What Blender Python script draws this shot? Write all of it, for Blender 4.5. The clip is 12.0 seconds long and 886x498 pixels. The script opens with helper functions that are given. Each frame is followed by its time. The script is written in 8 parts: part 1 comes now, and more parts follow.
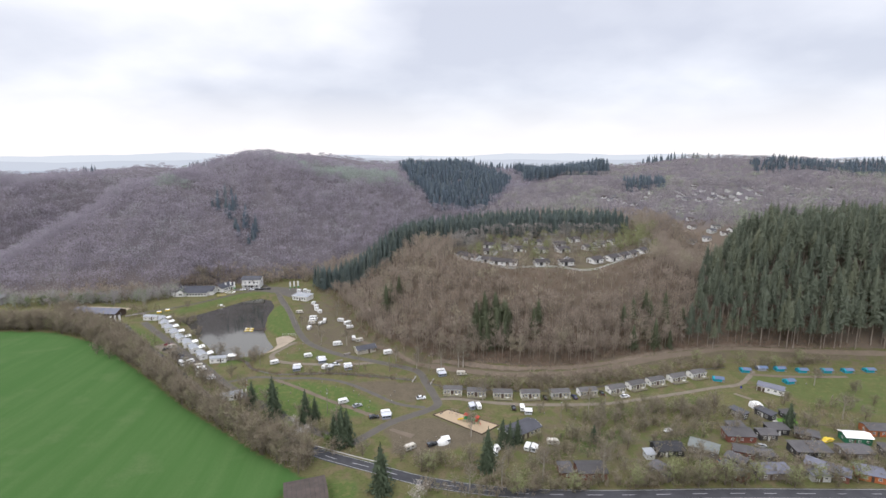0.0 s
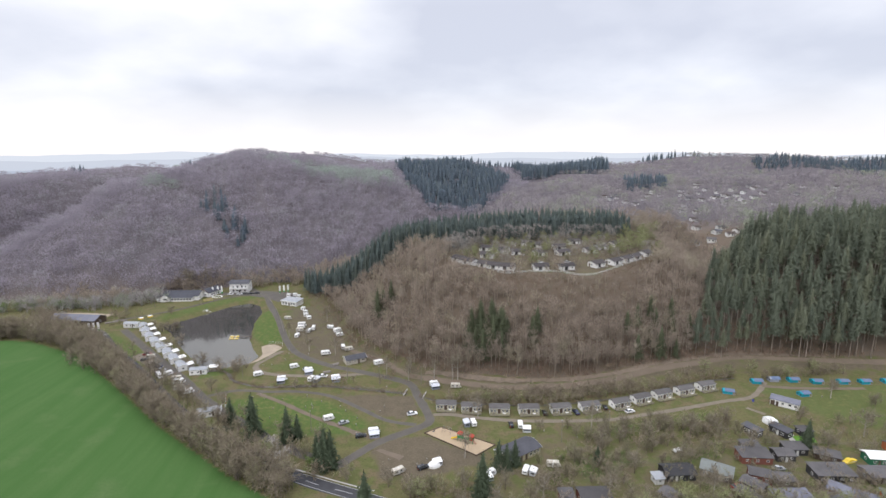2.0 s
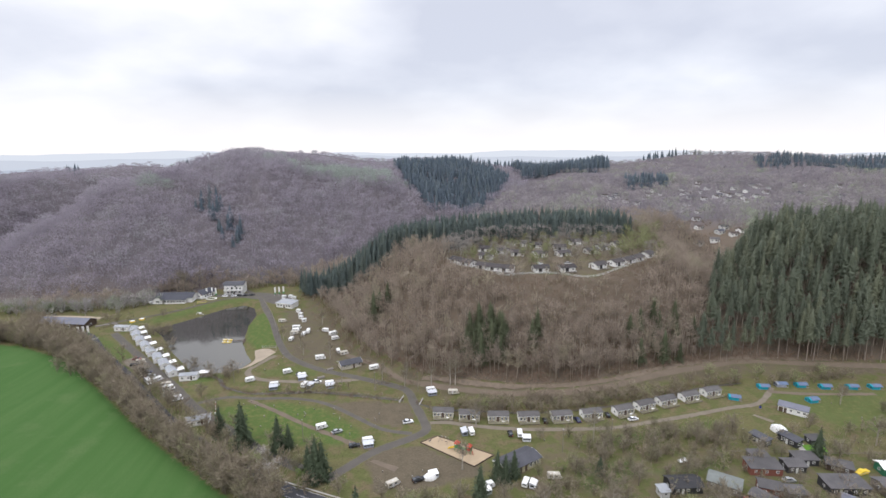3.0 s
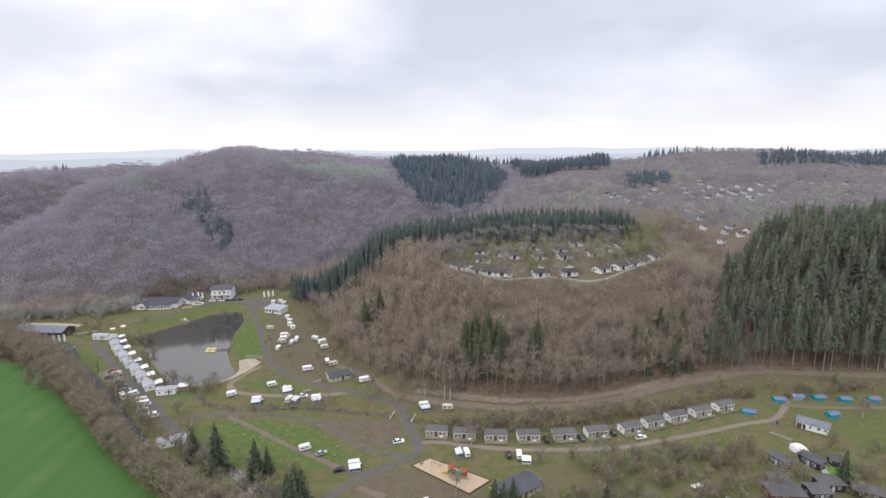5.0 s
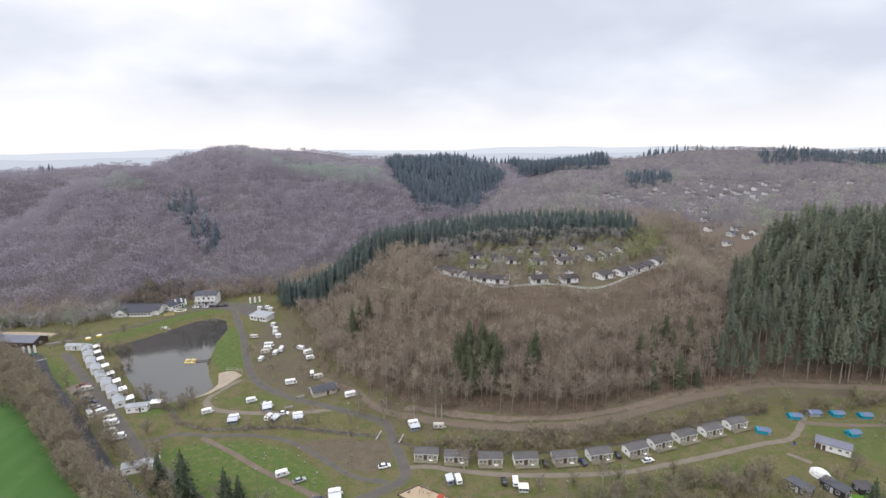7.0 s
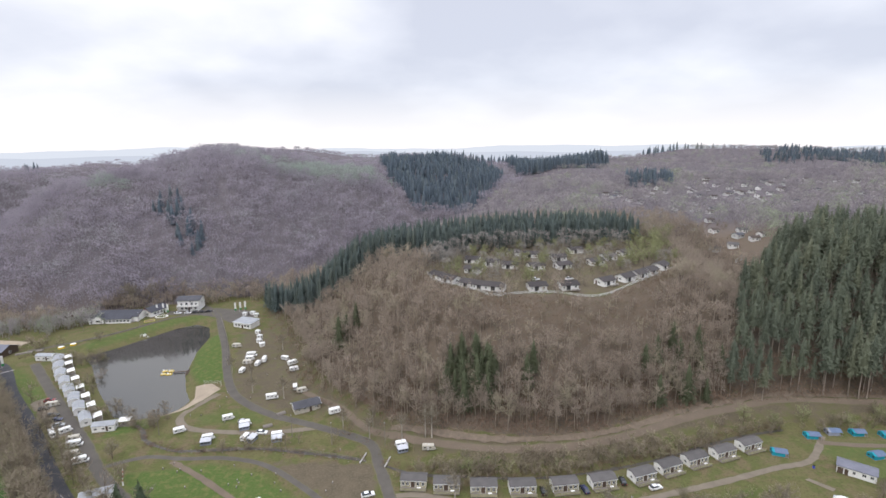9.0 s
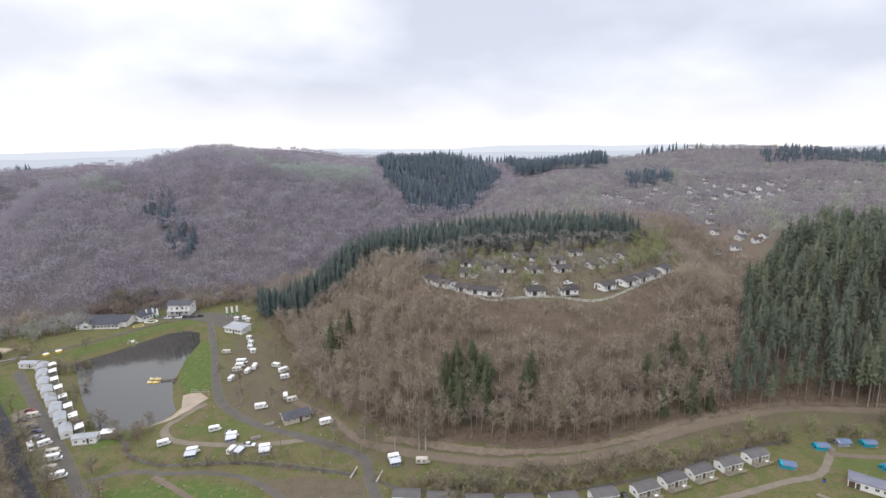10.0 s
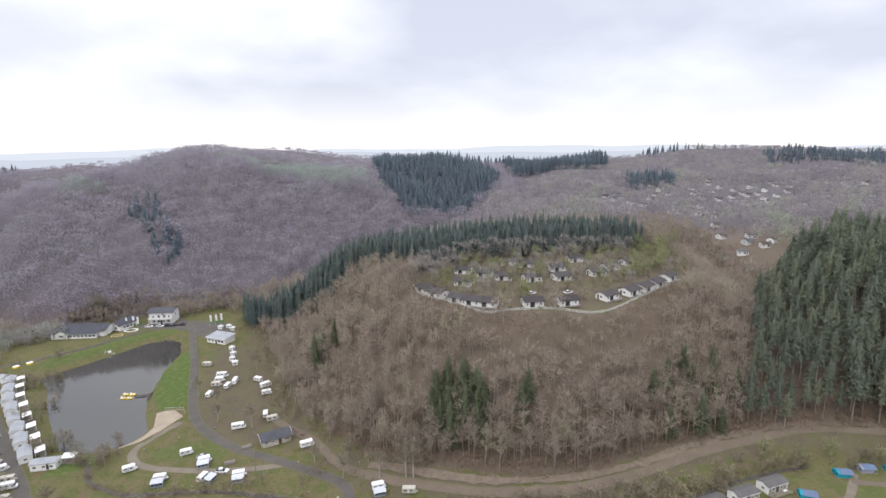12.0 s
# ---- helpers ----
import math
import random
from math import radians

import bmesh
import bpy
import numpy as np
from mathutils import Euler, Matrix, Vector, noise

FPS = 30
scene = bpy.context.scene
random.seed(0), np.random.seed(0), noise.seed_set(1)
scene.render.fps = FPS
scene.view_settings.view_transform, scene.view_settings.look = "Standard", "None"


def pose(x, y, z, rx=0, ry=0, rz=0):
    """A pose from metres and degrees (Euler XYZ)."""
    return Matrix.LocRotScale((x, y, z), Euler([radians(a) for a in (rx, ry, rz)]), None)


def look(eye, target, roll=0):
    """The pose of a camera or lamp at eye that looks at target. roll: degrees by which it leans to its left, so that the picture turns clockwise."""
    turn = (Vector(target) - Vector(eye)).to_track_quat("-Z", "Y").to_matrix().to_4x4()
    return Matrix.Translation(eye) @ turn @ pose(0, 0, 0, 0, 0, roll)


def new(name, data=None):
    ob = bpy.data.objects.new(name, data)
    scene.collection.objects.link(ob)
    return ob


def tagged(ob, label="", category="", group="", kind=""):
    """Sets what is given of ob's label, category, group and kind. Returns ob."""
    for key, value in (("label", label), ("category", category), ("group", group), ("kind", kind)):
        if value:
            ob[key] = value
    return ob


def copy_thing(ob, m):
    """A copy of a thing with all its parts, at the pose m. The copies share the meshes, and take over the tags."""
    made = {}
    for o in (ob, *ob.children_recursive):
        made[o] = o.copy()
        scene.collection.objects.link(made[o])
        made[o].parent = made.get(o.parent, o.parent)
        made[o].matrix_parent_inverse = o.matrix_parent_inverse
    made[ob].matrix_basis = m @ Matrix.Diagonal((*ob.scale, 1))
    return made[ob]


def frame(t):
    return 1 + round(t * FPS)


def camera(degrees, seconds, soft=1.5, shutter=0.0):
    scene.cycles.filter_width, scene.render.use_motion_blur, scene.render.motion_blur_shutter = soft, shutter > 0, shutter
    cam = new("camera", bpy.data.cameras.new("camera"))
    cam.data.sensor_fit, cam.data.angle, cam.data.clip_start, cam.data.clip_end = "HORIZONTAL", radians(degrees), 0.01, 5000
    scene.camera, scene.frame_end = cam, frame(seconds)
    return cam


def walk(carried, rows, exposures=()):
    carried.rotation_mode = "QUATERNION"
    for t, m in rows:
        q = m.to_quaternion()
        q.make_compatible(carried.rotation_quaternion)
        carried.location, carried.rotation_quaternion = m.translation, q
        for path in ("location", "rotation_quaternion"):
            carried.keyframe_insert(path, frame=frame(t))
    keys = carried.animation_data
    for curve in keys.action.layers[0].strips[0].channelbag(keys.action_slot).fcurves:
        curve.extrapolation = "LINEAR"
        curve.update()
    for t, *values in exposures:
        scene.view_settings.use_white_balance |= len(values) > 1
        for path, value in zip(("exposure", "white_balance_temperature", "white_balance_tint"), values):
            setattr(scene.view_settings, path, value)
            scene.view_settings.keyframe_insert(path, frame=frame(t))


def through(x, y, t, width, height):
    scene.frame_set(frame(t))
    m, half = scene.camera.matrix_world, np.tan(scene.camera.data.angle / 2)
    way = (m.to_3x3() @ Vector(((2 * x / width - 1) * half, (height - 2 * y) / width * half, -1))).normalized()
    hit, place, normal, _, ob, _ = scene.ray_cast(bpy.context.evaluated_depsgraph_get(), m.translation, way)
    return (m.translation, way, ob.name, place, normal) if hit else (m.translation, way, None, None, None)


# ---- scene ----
cam = camera(81.7, 12.0)
PATH = [
    (0, (1.287, -1.510, 108.849), (1.535, 0.736, 108.422), -0.0),
    (0.5, (2.531, 2.047, 108.670), (2.778, 4.293, 108.243), -0.1),
    (1, (3.573, 5.796, 108.785), (3.821, 8.042, 108.354), -0.1),
    (1.5, (4.702, 9.512, 108.774), (4.952, 11.756, 108.343), -0.1),
    (2, (5.725, 13.350, 108.854), (5.978, 15.595, 108.421), -0.1),
    (2.5, (6.869, 17.233, 108.922), (7.122, 19.476, 108.484), -0.2),
    (3, (7.930, 20.647, 108.950), (8.183, 22.891, 108.511), -0.2),
    (5, (12.283, 35.904, 109.134), (12.538, 38.145, 108.685), -0.4),
    (5.5, (13.396, 39.852, 109.138), (13.655, 42.092, 108.688), -0.4),
    (6, (14.657, 43.766, 109.159), (14.915, 46.006, 108.705), -0.4),
    (6.5, (16.009, 47.511, 108.946), (16.270, 49.750, 108.494), -0.5),
    (7, (17.229, 51.381, 108.839), (17.491, 53.621, 108.387), -0.5),
    (9, (22.109, 66.655, 108.746), (22.378, 68.892, 108.287), -0.5),
    (9.5, (23.476, 70.391, 108.728), (23.746, 72.629, 108.270), -0.6),
    (10, (24.748, 74.076, 108.767), (25.022, 76.314, 108.309), -0.6),
    (10.5, (26.010, 77.857, 108.757), (26.283, 80.095, 108.300), -0.6),
    (11, (27.442, 81.564, 108.952), (27.717, 83.800, 108.496), -0.6),
    (11.5, (28.760, 85.034, 108.958), (29.035, 87.272, 108.500), -0.7),
    (12, (30.035, 88.658, 108.879), (30.311, 90.895, 108.422), -0.6),
]
walk(cam, [(t, look(eye, target, roll)) for t, eye, target, roll in PATH], [(0, 0.05, 6350, 11), (6, 0.03, 6350, 11), (9, 0.06, 6350, 11), (12, 0.12, 6350, 11)])


# ---- world, sun and sky ----
def build_world():
    world = bpy.data.worlds.new("overcast_sky")
    scene.world = world
    world.use_nodes = True
    nt = world.node_tree
    nt.nodes.clear()
    N, L = nt.nodes.new, nt.links.new
    out, bg = N("ShaderNodeOutputWorld"), N("ShaderNodeBackground")
    sky = N("ShaderNodeTexSky")
    sky.sky_type = "NISHITA"
    sky.sun_disc = False
    sky.sun_elevation = radians(48)
    sky.sun_rotation = radians(216)
    co = N("ShaderNodeTexCoord")
    sep = N("ShaderNodeSeparateXYZ")
    L(co.outputs["Generated"], sep.inputs[0])
    # cloud sheet: the direction is projected on a plane high above
    zc = N("ShaderNodeMath")
    zc.operation = "MAXIMUM"
    L(sep.outputs[2], zc.inputs[0])
    zc.inputs[1].default_value = 0.0
    za = N("ShaderNodeMath")
    za.operation = "ADD"
    L(zc.outputs[0], za.inputs[0])
    za.inputs[1].default_value = 0.30
    dx, dy = N("ShaderNodeMath"), N("ShaderNodeMath")
    for d, i in ((dx, 0), (dy, 1)):
        d.operation = "DIVIDE"
        L(sep.outputs[i], d.inputs[0])
        L(za.outputs[0], d.inputs[1])
    plane = N("ShaderNodeCombineXYZ")
    L(dx.outputs[0], plane.inputs[0])
    L(dy.outputs[0], plane.inputs[1])
    offs = N("ShaderNodeMapping")
    offs.inputs["Location"].default_value = SKY_SHIFT
    L(plane.outputs[0], offs.inputs[0])
    n1, n2 = N("ShaderNodeTexNoise"), N("ShaderNodeTexNoise")
    for n, s, d, r in ((n1, 0.8, 3.0, 0.45), (n2, 2.2, 5.0, 0.5)):
        n.inputs["Scale"].default_value = s
        n.inputs["Detail"].default_value = d
        n.inputs["Roughness"].default_value = r
        L(offs.outputs[0], n.inputs["Vector"])
    mixn = N("ShaderNodeMix")
    mixn.inputs[0].default_value = 0.25
    L(n1.outputs[0], mixn.inputs[2])
    L(n2.outputs[0], mixn.inputs[3])
    # the cloud bank thickens towards the east
    east = N("ShaderNodeMapRange")
    east.interpolation_type = "SMOOTHSTEP"
    east.inputs["From Min"].default_value = -0.55
    east.inputs["From Max"].default_value = 0.6
    east.inputs["To Min"].default_value = 0.005
    east.inputs["To Max"].default_value = -0.07
    L(sep.outputs[0], east.inputs[0])
    thick = N("ShaderNodeMath")
    thick.operation = "ADD"
    L(mixn.outputs[0], thick.inputs[0])
    L(east.outputs[0], thick.inputs[1])
    ramp = N("ShaderNodeValToRGB")
    e = ramp.color_ramp.elements
    e[0].position, e[0].color = 0.40, (0.64, 0.66, 0.74, 1)
    e[1].position, e[1].color = 0.60, (1.0, 0.99, 1.0, 1)
    mid = e.new(0.48)
    mid.color = (0.76, 0.775, 0.84, 1)
    L(thick.outputs[0], ramp.inputs[0])
    # a pale warm rim of light low over the horizon
    low = N("ShaderNodeMapRange")
    low.inputs["From Min"].default_value = 0.0
    low.inputs["From Max"].default_value = 0.11
    low.inputs["To Min"].default_value = 1.0
    low.inputs["To Max"].default_value = 0.0
    L(sep.outputs[2], low.inputs[0])
    rim = N("ShaderNodeMix")
    rim.data_type = "RGBA"
    rim.inputs[7].default_value = (1.0, 0.965, 0.955, 1)
    L(low.outputs[0], rim.inputs[0])
    L(ramp.outputs[0], rim.inputs[6])
    # an overcast sky is brightest overhead
    up = N("ShaderNodeMapRange")
    up.inputs["From Min"].default_value = 0.25
    up.inputs["From Max"].default_value = 0.9
    up.inputs["To Min"].default_value = 1.0
    up.inputs["To Max"].default_value = ZENITH
    L(sep.outputs[2], up.inputs[0])
    mul = N("ShaderNodeMix")
    mul.data_type, mul.blend_type = "RGBA", "MULTIPLY"
    mul.inputs[0].default_value = 1.0
    L(rim.outputs[2], mul.inputs[6])
    L(up.outputs[0], mul.inputs[7])
    fin = N("ShaderNodeMix")
    fin.data_type, fin.blend_type = "RGBA", "ADD"
    fin.inputs[0].default_value = 0.012
    L(mul.outputs[2], fin.inputs[6])
    L(sky.outputs[0], fin.inputs[7])
    L(fin.outputs[2], bg.inputs[0])
    bg.inputs[1].default_value = 1.0
    L(bg.outputs[0], out.inputs[0])


SKY_SHIFT = (3.1, 0.4, 0.0)
ZENITH = 2.65
build_world()
sun_data = bpy.data.lights.new("sun", "SUN")
sun_data.energy, sun_data.angle, sun_data.color = 1.0, radians(14), (1.0, 0.96, 0.9)
sun = new("sun", sun_data)
sun.matrix_world = look((0, 0, 300), (55, 75, 180))


# ---- materials ----
def mat(name, a, b=None, rough=0.85, scale=1.0, fine=12.0, bump=0.0, metal=0.0, rnd=0.0, island=0.0, spec=0.3):
    """Two colours mixed by coarse and fine noise at world size; rnd: variation per object; island: per loose piece."""
    m = bpy.data.materials.new(name)
    m.use_nodes = True
    nt = m.node_tree
    N, L = nt.nodes.new, nt.links.new
    bs = nt.nodes["Principled BSDF"]
    bs.inputs["Roughness"].default_value = rough
    bs.inputs["Metallic"].default_value = metal
    bs.inputs["Specular IOR Level"].default_value = spec
    b = b or tuple(c * 0.8 for c in a)
    geo = N("ShaderNodeNewGeometry")
    n1, n2 = N("ShaderNodeTexNoise"), N("ShaderNodeTexNoise")
    for n, s in ((n1, scale), (n2, fine)):
        n.inputs["Scale"].default_value = s
        n.inputs["Detail"].default_value = 4
        L(geo.outputs["Position"], n.inputs["Vector"])
    add = N("ShaderNodeMath")
    add.operation = "MULTIPLY_ADD"
    L(n2.outputs[0], add.inputs[0])
    add.inputs[1].default_value = 0.6
    L(n1.outputs[0], add.inputs[2])
    rng = N("ShaderNodeMapRange")
    rng.inputs["From Min"].default_value = 0.58
    rng.inputs["From Max"].default_value = 1.02
    L(add.outputs[0], rng.inputs[0])
    mix = N("ShaderNodeMix")
    mix.data_type = "RGBA"
    L(rng.outputs[0], mix.inputs[0])
    mix.inputs[6].default_value = (*a, 1)
    mix.inputs[7].default_value = (*b, 1)
    col = mix.outputs[2]
    if rnd or island:
        hsv = N("ShaderNodeHueSaturation")
        mr = N("ShaderNodeMapRange")
        k = rnd or island
        mr.inputs["To Min"].default_value = 1 - k
        mr.inputs["To Max"].default_value = 1 + k
        if rnd:
            oi = N("ShaderNodeObjectInfo")
            L(oi.outputs["Random"], mr.inputs[0])
        else:
            L(geo.outputs["Random Per Island"], mr.inputs[0])
        L(mr.outputs[0], hsv.inputs["Value"])
        L(col, hsv.inputs["Color"])
        col = hsv.outputs[0]
    L(col, bs.inputs["Base Color"])
    if bump:
        bp = N("ShaderNodeBump")
        bp.inputs["Strength"].default_value = 1.0
        bp.inputs["Distance"].default_value = bump
        L(add.outputs[0], bp.inputs["Height"])
        L(bp.outputs[0], bs.inputs["Normal"])
    return m


def tint_mat(name, a, b, c, bark=(0.2, 0.17, 0.145), rough=0.9, spec=0.1, through=0.06, grain=0.14):
    """For joined woods: colour by the tree's own tint (a to b), with a third colour for a few, and per twig."""
    m = bpy.data.materials.new(name)
    m.use_nodes = True
    nt = m.node_tree
    N, L = nt.nodes.new, nt.links.new
    bs = nt.nodes["Principled BSDF"]
    bs.inputs["Roughness"].default_value = rough
    bs.inputs["Specular IOR Level"].default_value = spec
    at = N("ShaderNodeAttribute")
    at.attribute_name = "tint"
    ramp = N("ShaderNodeValToRGB")
    e = ramp.color_ramp.elements
    e[0].position, e[0].color = 0.0, (*a, 1)
    e[1].position, e[1].color = 1.0, (*bark, 1)
    for at_, col in ((0.66, b), (0.88, c), (0.95, c)):
        k = e.new(at_)
        k.color = (*col, 1)
    L(at.outputs["Fac"], ramp.inputs[0])
    geo = N("ShaderNodeNewGeometry")
    mr = N("ShaderNodeMapRange")
    mr.inputs["To Min"].default_value, mr.inputs["To Max"].default_value = 1 - grain, 1 + grain
    L(geo.outputs["Random Per Island"], mr.inputs[0])
    hsv = N("ShaderNodeHueSaturation")
    L(mr.outputs[0], hsv.inputs["Value"])
    L(ramp.outputs[0], hsv.inputs["Color"])
    L(hsv.outputs[0], bs.inputs["Base Color"])
    # thin twigs and needles scatter light through the crown
    tr, mx = N("ShaderNodeBsdfTranslucent"), N("ShaderNodeMixShader")
    L(hsv.outputs[0], tr.inputs[0])
    mx.inputs[0].default_value = through
    L(bs.outputs[0], mx.inputs[1])
    L(tr.outputs[0], mx.inputs[2])
    L(mx.outputs[0], nt.nodes["Material Output"].inputs[0])
    return m


def lane_mat(name, a, b, scale, fine):
    """A lane whose edges wear away into grass and mud: the strip's edge attribute mixes them in."""
    m = mat(name, a, b, 0.95, scale, fine)
    nt = m.node_tree
    N, L = nt.nodes.new, nt.links.new
    bs = nt.nodes["Principled BSDF"]
    was = bs.inputs["Base Color"].links[0].from_socket
    at, geo, n = N("ShaderNodeAttribute"), N("ShaderNodeNewGeometry"), N("ShaderNodeTexNoise")
    at.attribute_name = "edge"
    n.inputs["Scale"].default_value, n.inputs["Detail"].default_value = 0.7, 5
    L(geo.outputs["Position"], n.inputs["Vector"])
    s = N("ShaderNodeMath")
    s.operation = "ADD"
    L(at.outputs["Fac"], s.inputs[0])
    L(n.outputs[0], s.inputs[1])
    r = N("ShaderNodeMapRange")
    r.inputs["From Min"].default_value, r.inputs["From Max"].default_value = 0.88, 1.12
    L(s.outputs[0], r.inputs[0])
    x, turf = N("ShaderNodeMix"), N("ShaderNodeMix")
    x.data_type = turf.data_type = "RGBA"
    L(n.outputs[0], turf.inputs[0])
    turf.inputs[6].default_value, turf.inputs[7].default_value = (*GRASS_A, 1), (*SOIL_C, 1)
    L(r.outputs[0], x.inputs[0])
    L(was, x.inputs[6])
    L(turf.outputs[2], x.inputs[7])
    L(x.outputs[2], bs.inputs["Base Color"])
    return m


def ground_mat():
    """One sheet: meadow, crop, bare soil and leaf litter by the masks stored on the mesh."""
    m = bpy.data.materials.new("ground_cover")
    m.use_nodes = True
    nt = m.node_tree
    N, L = nt.nodes.new, nt.links.new
    bs = nt.nodes["Principled BSDF"]
    bs.inputs["Roughness"].default_value = 0.95
    bs.inputs["Specular IOR Level"].default_value = 0.1
    geo = N("ShaderNodeNewGeometry")

    def noise_node(scale, detail=5, vec=None):
        n = N("ShaderNodeTexNoise")
        n.inputs["Scale"].default_value = scale
        n.inputs["Detail"].default_value = detail
        n.inputs["Roughness"].default_value = 0.6
        L(vec or geo.outputs["Position"], n.inputs["Vector"])
        return n.outputs[0]

    def blend(fac, a, b):
        x = N("ShaderNodeMix")
        x.data_type = "RGBA"
        L(fac, x.inputs[0])
        for s, v in ((6, a), (7, b)):
            if isinstance(v, tuple):
                x.inputs[s].default_value = (*v, 1)
            else:
                L(v, x.inputs[s])
        return x.outputs[2]

    def span(v, lo, hi):
        r = N("ShaderNodeMapRange")
        r.inputs["From Min"].default_value, r.inputs["From Max"].default_value = lo, hi
        L(v, r.inputs[0])
        return r.outputs[0]

    big, midn, fine = noise_node(0.05), noise_node(0.2), noise_node(1.3)
    meadow = blend(span(midn, 0.45, 0.58), GRASS_A, GRASS_B)
    meadow = blend(span(big, 0.48, 0.62), meadow, GRASS_C)
    meadow = blend(span(fine, 0.52, 0.72), meadow, GRASS_D)
    tuft = noise_node(0.42, 6)
    meadow = blend(span(tuft, 0.54, 0.70), meadow, GRASS_E)
    soil = blend(span(midn, 0.35, 0.65), SOIL_A, SOIL_B)
    soil = blend(span(fine, 0.45, 0.7), soil, SOIL_C)
    litter = blend(span(midn, 0.35, 0.65), LITTER_A, LITTER_B)
    litter = blend(span(fine, 0.4, 0.7), litter, LITTER_C)
    # leaf litter to the north greyed and blued: distance haze painted in
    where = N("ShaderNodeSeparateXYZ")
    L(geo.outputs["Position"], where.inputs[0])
    litter = blend(span(where.outputs[1], 395, 445), litter, blend(span(midn, 0.35, 0.65), HAZED_LITTER_A, HAZED_LITTER_B))
    # the crop: faint drill rows and paler swathes
    mp = N("ShaderNodeMapping")
    mp.inputs["Rotation"].default_value = (0, 0, radians(-52))
    mp.inputs["Scale"].default_value = (1.0, 0.06, 1.0)
    L(geo.outputs["Position"], mp.inputs[0])
    rows = noise_node(0.16, 3, mp.outputs[0])
    crop = blend(span(rows, 0.4, 0.68), CROP_A, CROP_B)
    crop = blend(span(big, 0.55, 0.75), crop, CROP_C)
    crop = blend(span(fine, 0.45, 0.8), crop, CROP_D)
    at = N("ShaderNodeAttribute")
    at.attribute_name = "zone"
    sep = N("ShaderNodeSeparateColor")
    L(at.outputs["Color"], sep.inputs[0])

    def ragged(channel):
        a = N("ShaderNodeMath")
        a.operation = "ADD"
        L(sep.outputs[channel], a.inputs[0])
        L(midn, a.inputs[1])
        return span(a.outputs[0], 0.85, 1.15)

    lush_at = N("ShaderNodeAttribute")
    lush_at.attribute_name = "lush"
    la = N("ShaderNodeMath")
    la.operation = "ADD"
    L(lush_at.outputs["Fac"], la.inputs[0])
    L(midn, la.inputs[1])
    green = blend(span(fine, 0.4, 0.7), LUSH_A, LUSH_B)
    green = blend(span(tuft, 0.50, 0.66), green, LUSH_C)
    green = blend(span(noise_node(2.6, 4), 0.55, 0.75), green, GRASS_D)
    meadow = blend(span(la.outputs[0], 0.85, 1.3), meadow, green)
    col = blend(ragged(1), meadow, soil)
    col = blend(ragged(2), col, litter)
    col = blend(span(sep.outputs[0], 0.3, 0.7), col, crop)
    L(col, bs.inputs["Base Color"])
    bp = N("ShaderNodeBump")
    bp.inputs["Distance"].default_value = 0.12
    L(fine, bp.inputs["Height"])
    L(bp.outputs[0], bs.inputs["Normal"])
    return m


GRASS_A, GRASS_B, GRASS_C, GRASS_D = (0.092, 0.099, 0.036), (0.134, 0.106, 0.062), (0.120, 0.110, 0.050), (0.060, 0.053, 0.027)
SOIL_A, SOIL_B, SOIL_C = (0.116, 0.094, 0.064), (0.088, 0.074, 0.050), (0.135, 0.110, 0.078)
LITTER_A, LITTER_B, LITTER_C = (0.125, 0.103, 0.083), (0.105, 0.090, 0.070), (0.150, 0.108, 0.074)
HAZED_LITTER_A, HAZED_LITTER_B = (0.138, 0.122, 0.128), (0.118, 0.106, 0.110)
CROP_A, CROP_B, CROP_C, CROP_D = (0.050, 0.108, 0.028), (0.066, 0.122, 0.037), (0.084, 0.130, 0.048), (0.054, 0.105, 0.030)

LUSH_A, LUSH_B, LUSH_C = (0.064, 0.104, 0.026), (0.098, 0.120, 0.040), (0.130, 0.130, 0.050)
GRASS_E = (0.118, 0.119, 0.048)
GROUND = ground_mat()
ASPHALT = mat("asphalt", (0.040, 0.040, 0.044), (0.06, 0.059, 0.063), 0.9, 0.3, 6)
OLD_TAR = lane_mat("worn_tar", (0.082, 0.073, 0.063), (0.106, 0.095, 0.081), 0.2, 3)
GRAVEL = lane_mat("gravel", (0.15, 0.125, 0.095), (0.19, 0.16, 0.122), 0.25, 3)
EARTH = lane_mat("track_earth", (0.158, 0.122, 0.090), (0.124, 0.098, 0.072), 0.2, 2)
SAND = mat("sand", (0.40, 0.305, 0.20), (0.34, 0.26, 0.17), 0.95, 0.4, 3)
BEACH = mat("pale_beach_sand", (0.35, 0.29, 0.215), (0.27, 0.22, 0.165), 0.95, 0.3, 2)
LINE = mat("road_paint", (0.38, 0.38, 0.375), rough=0.7)
CONCRETE = mat("concrete", (0.42, 0.40, 0.37), (0.33, 0.31, 0.29), 0.9, 0.5, 5)
WHITE = mat("white_paint", (0.78, 0.77, 0.75), (0.70, 0.69, 0.66), 0.55, 0.6, 5, rnd=0.06)
GREYWHITE = mat("weathered_white", (0.60, 0.60, 0.58), (0.48, 0.48, 0.46), 0.6, 0.7, 5, rnd=0.08)
CREAM = mat("cream_boards", (0.375, 0.345, 0.222), (0.30, 0.275, 0.178), 0.75, 0.6, 8, rnd=0.1)
BEIGE = mat("beige_plastic", (0.50, 0.46, 0.38), (0.42, 0.39, 0.33), 0.6, 0.6, 6)
SLATE = mat("slate_roof", (0.082, 0.082, 0.092), (0.06, 0.06, 0.068), 0.8, 0.4, 4, rnd=0.1)
FELT = mat("grey_felt_roof", (0.105, 0.098, 0.097), (0.072, 0.068, 0.068), 0.9, 0.3, 3, rnd=0.25)
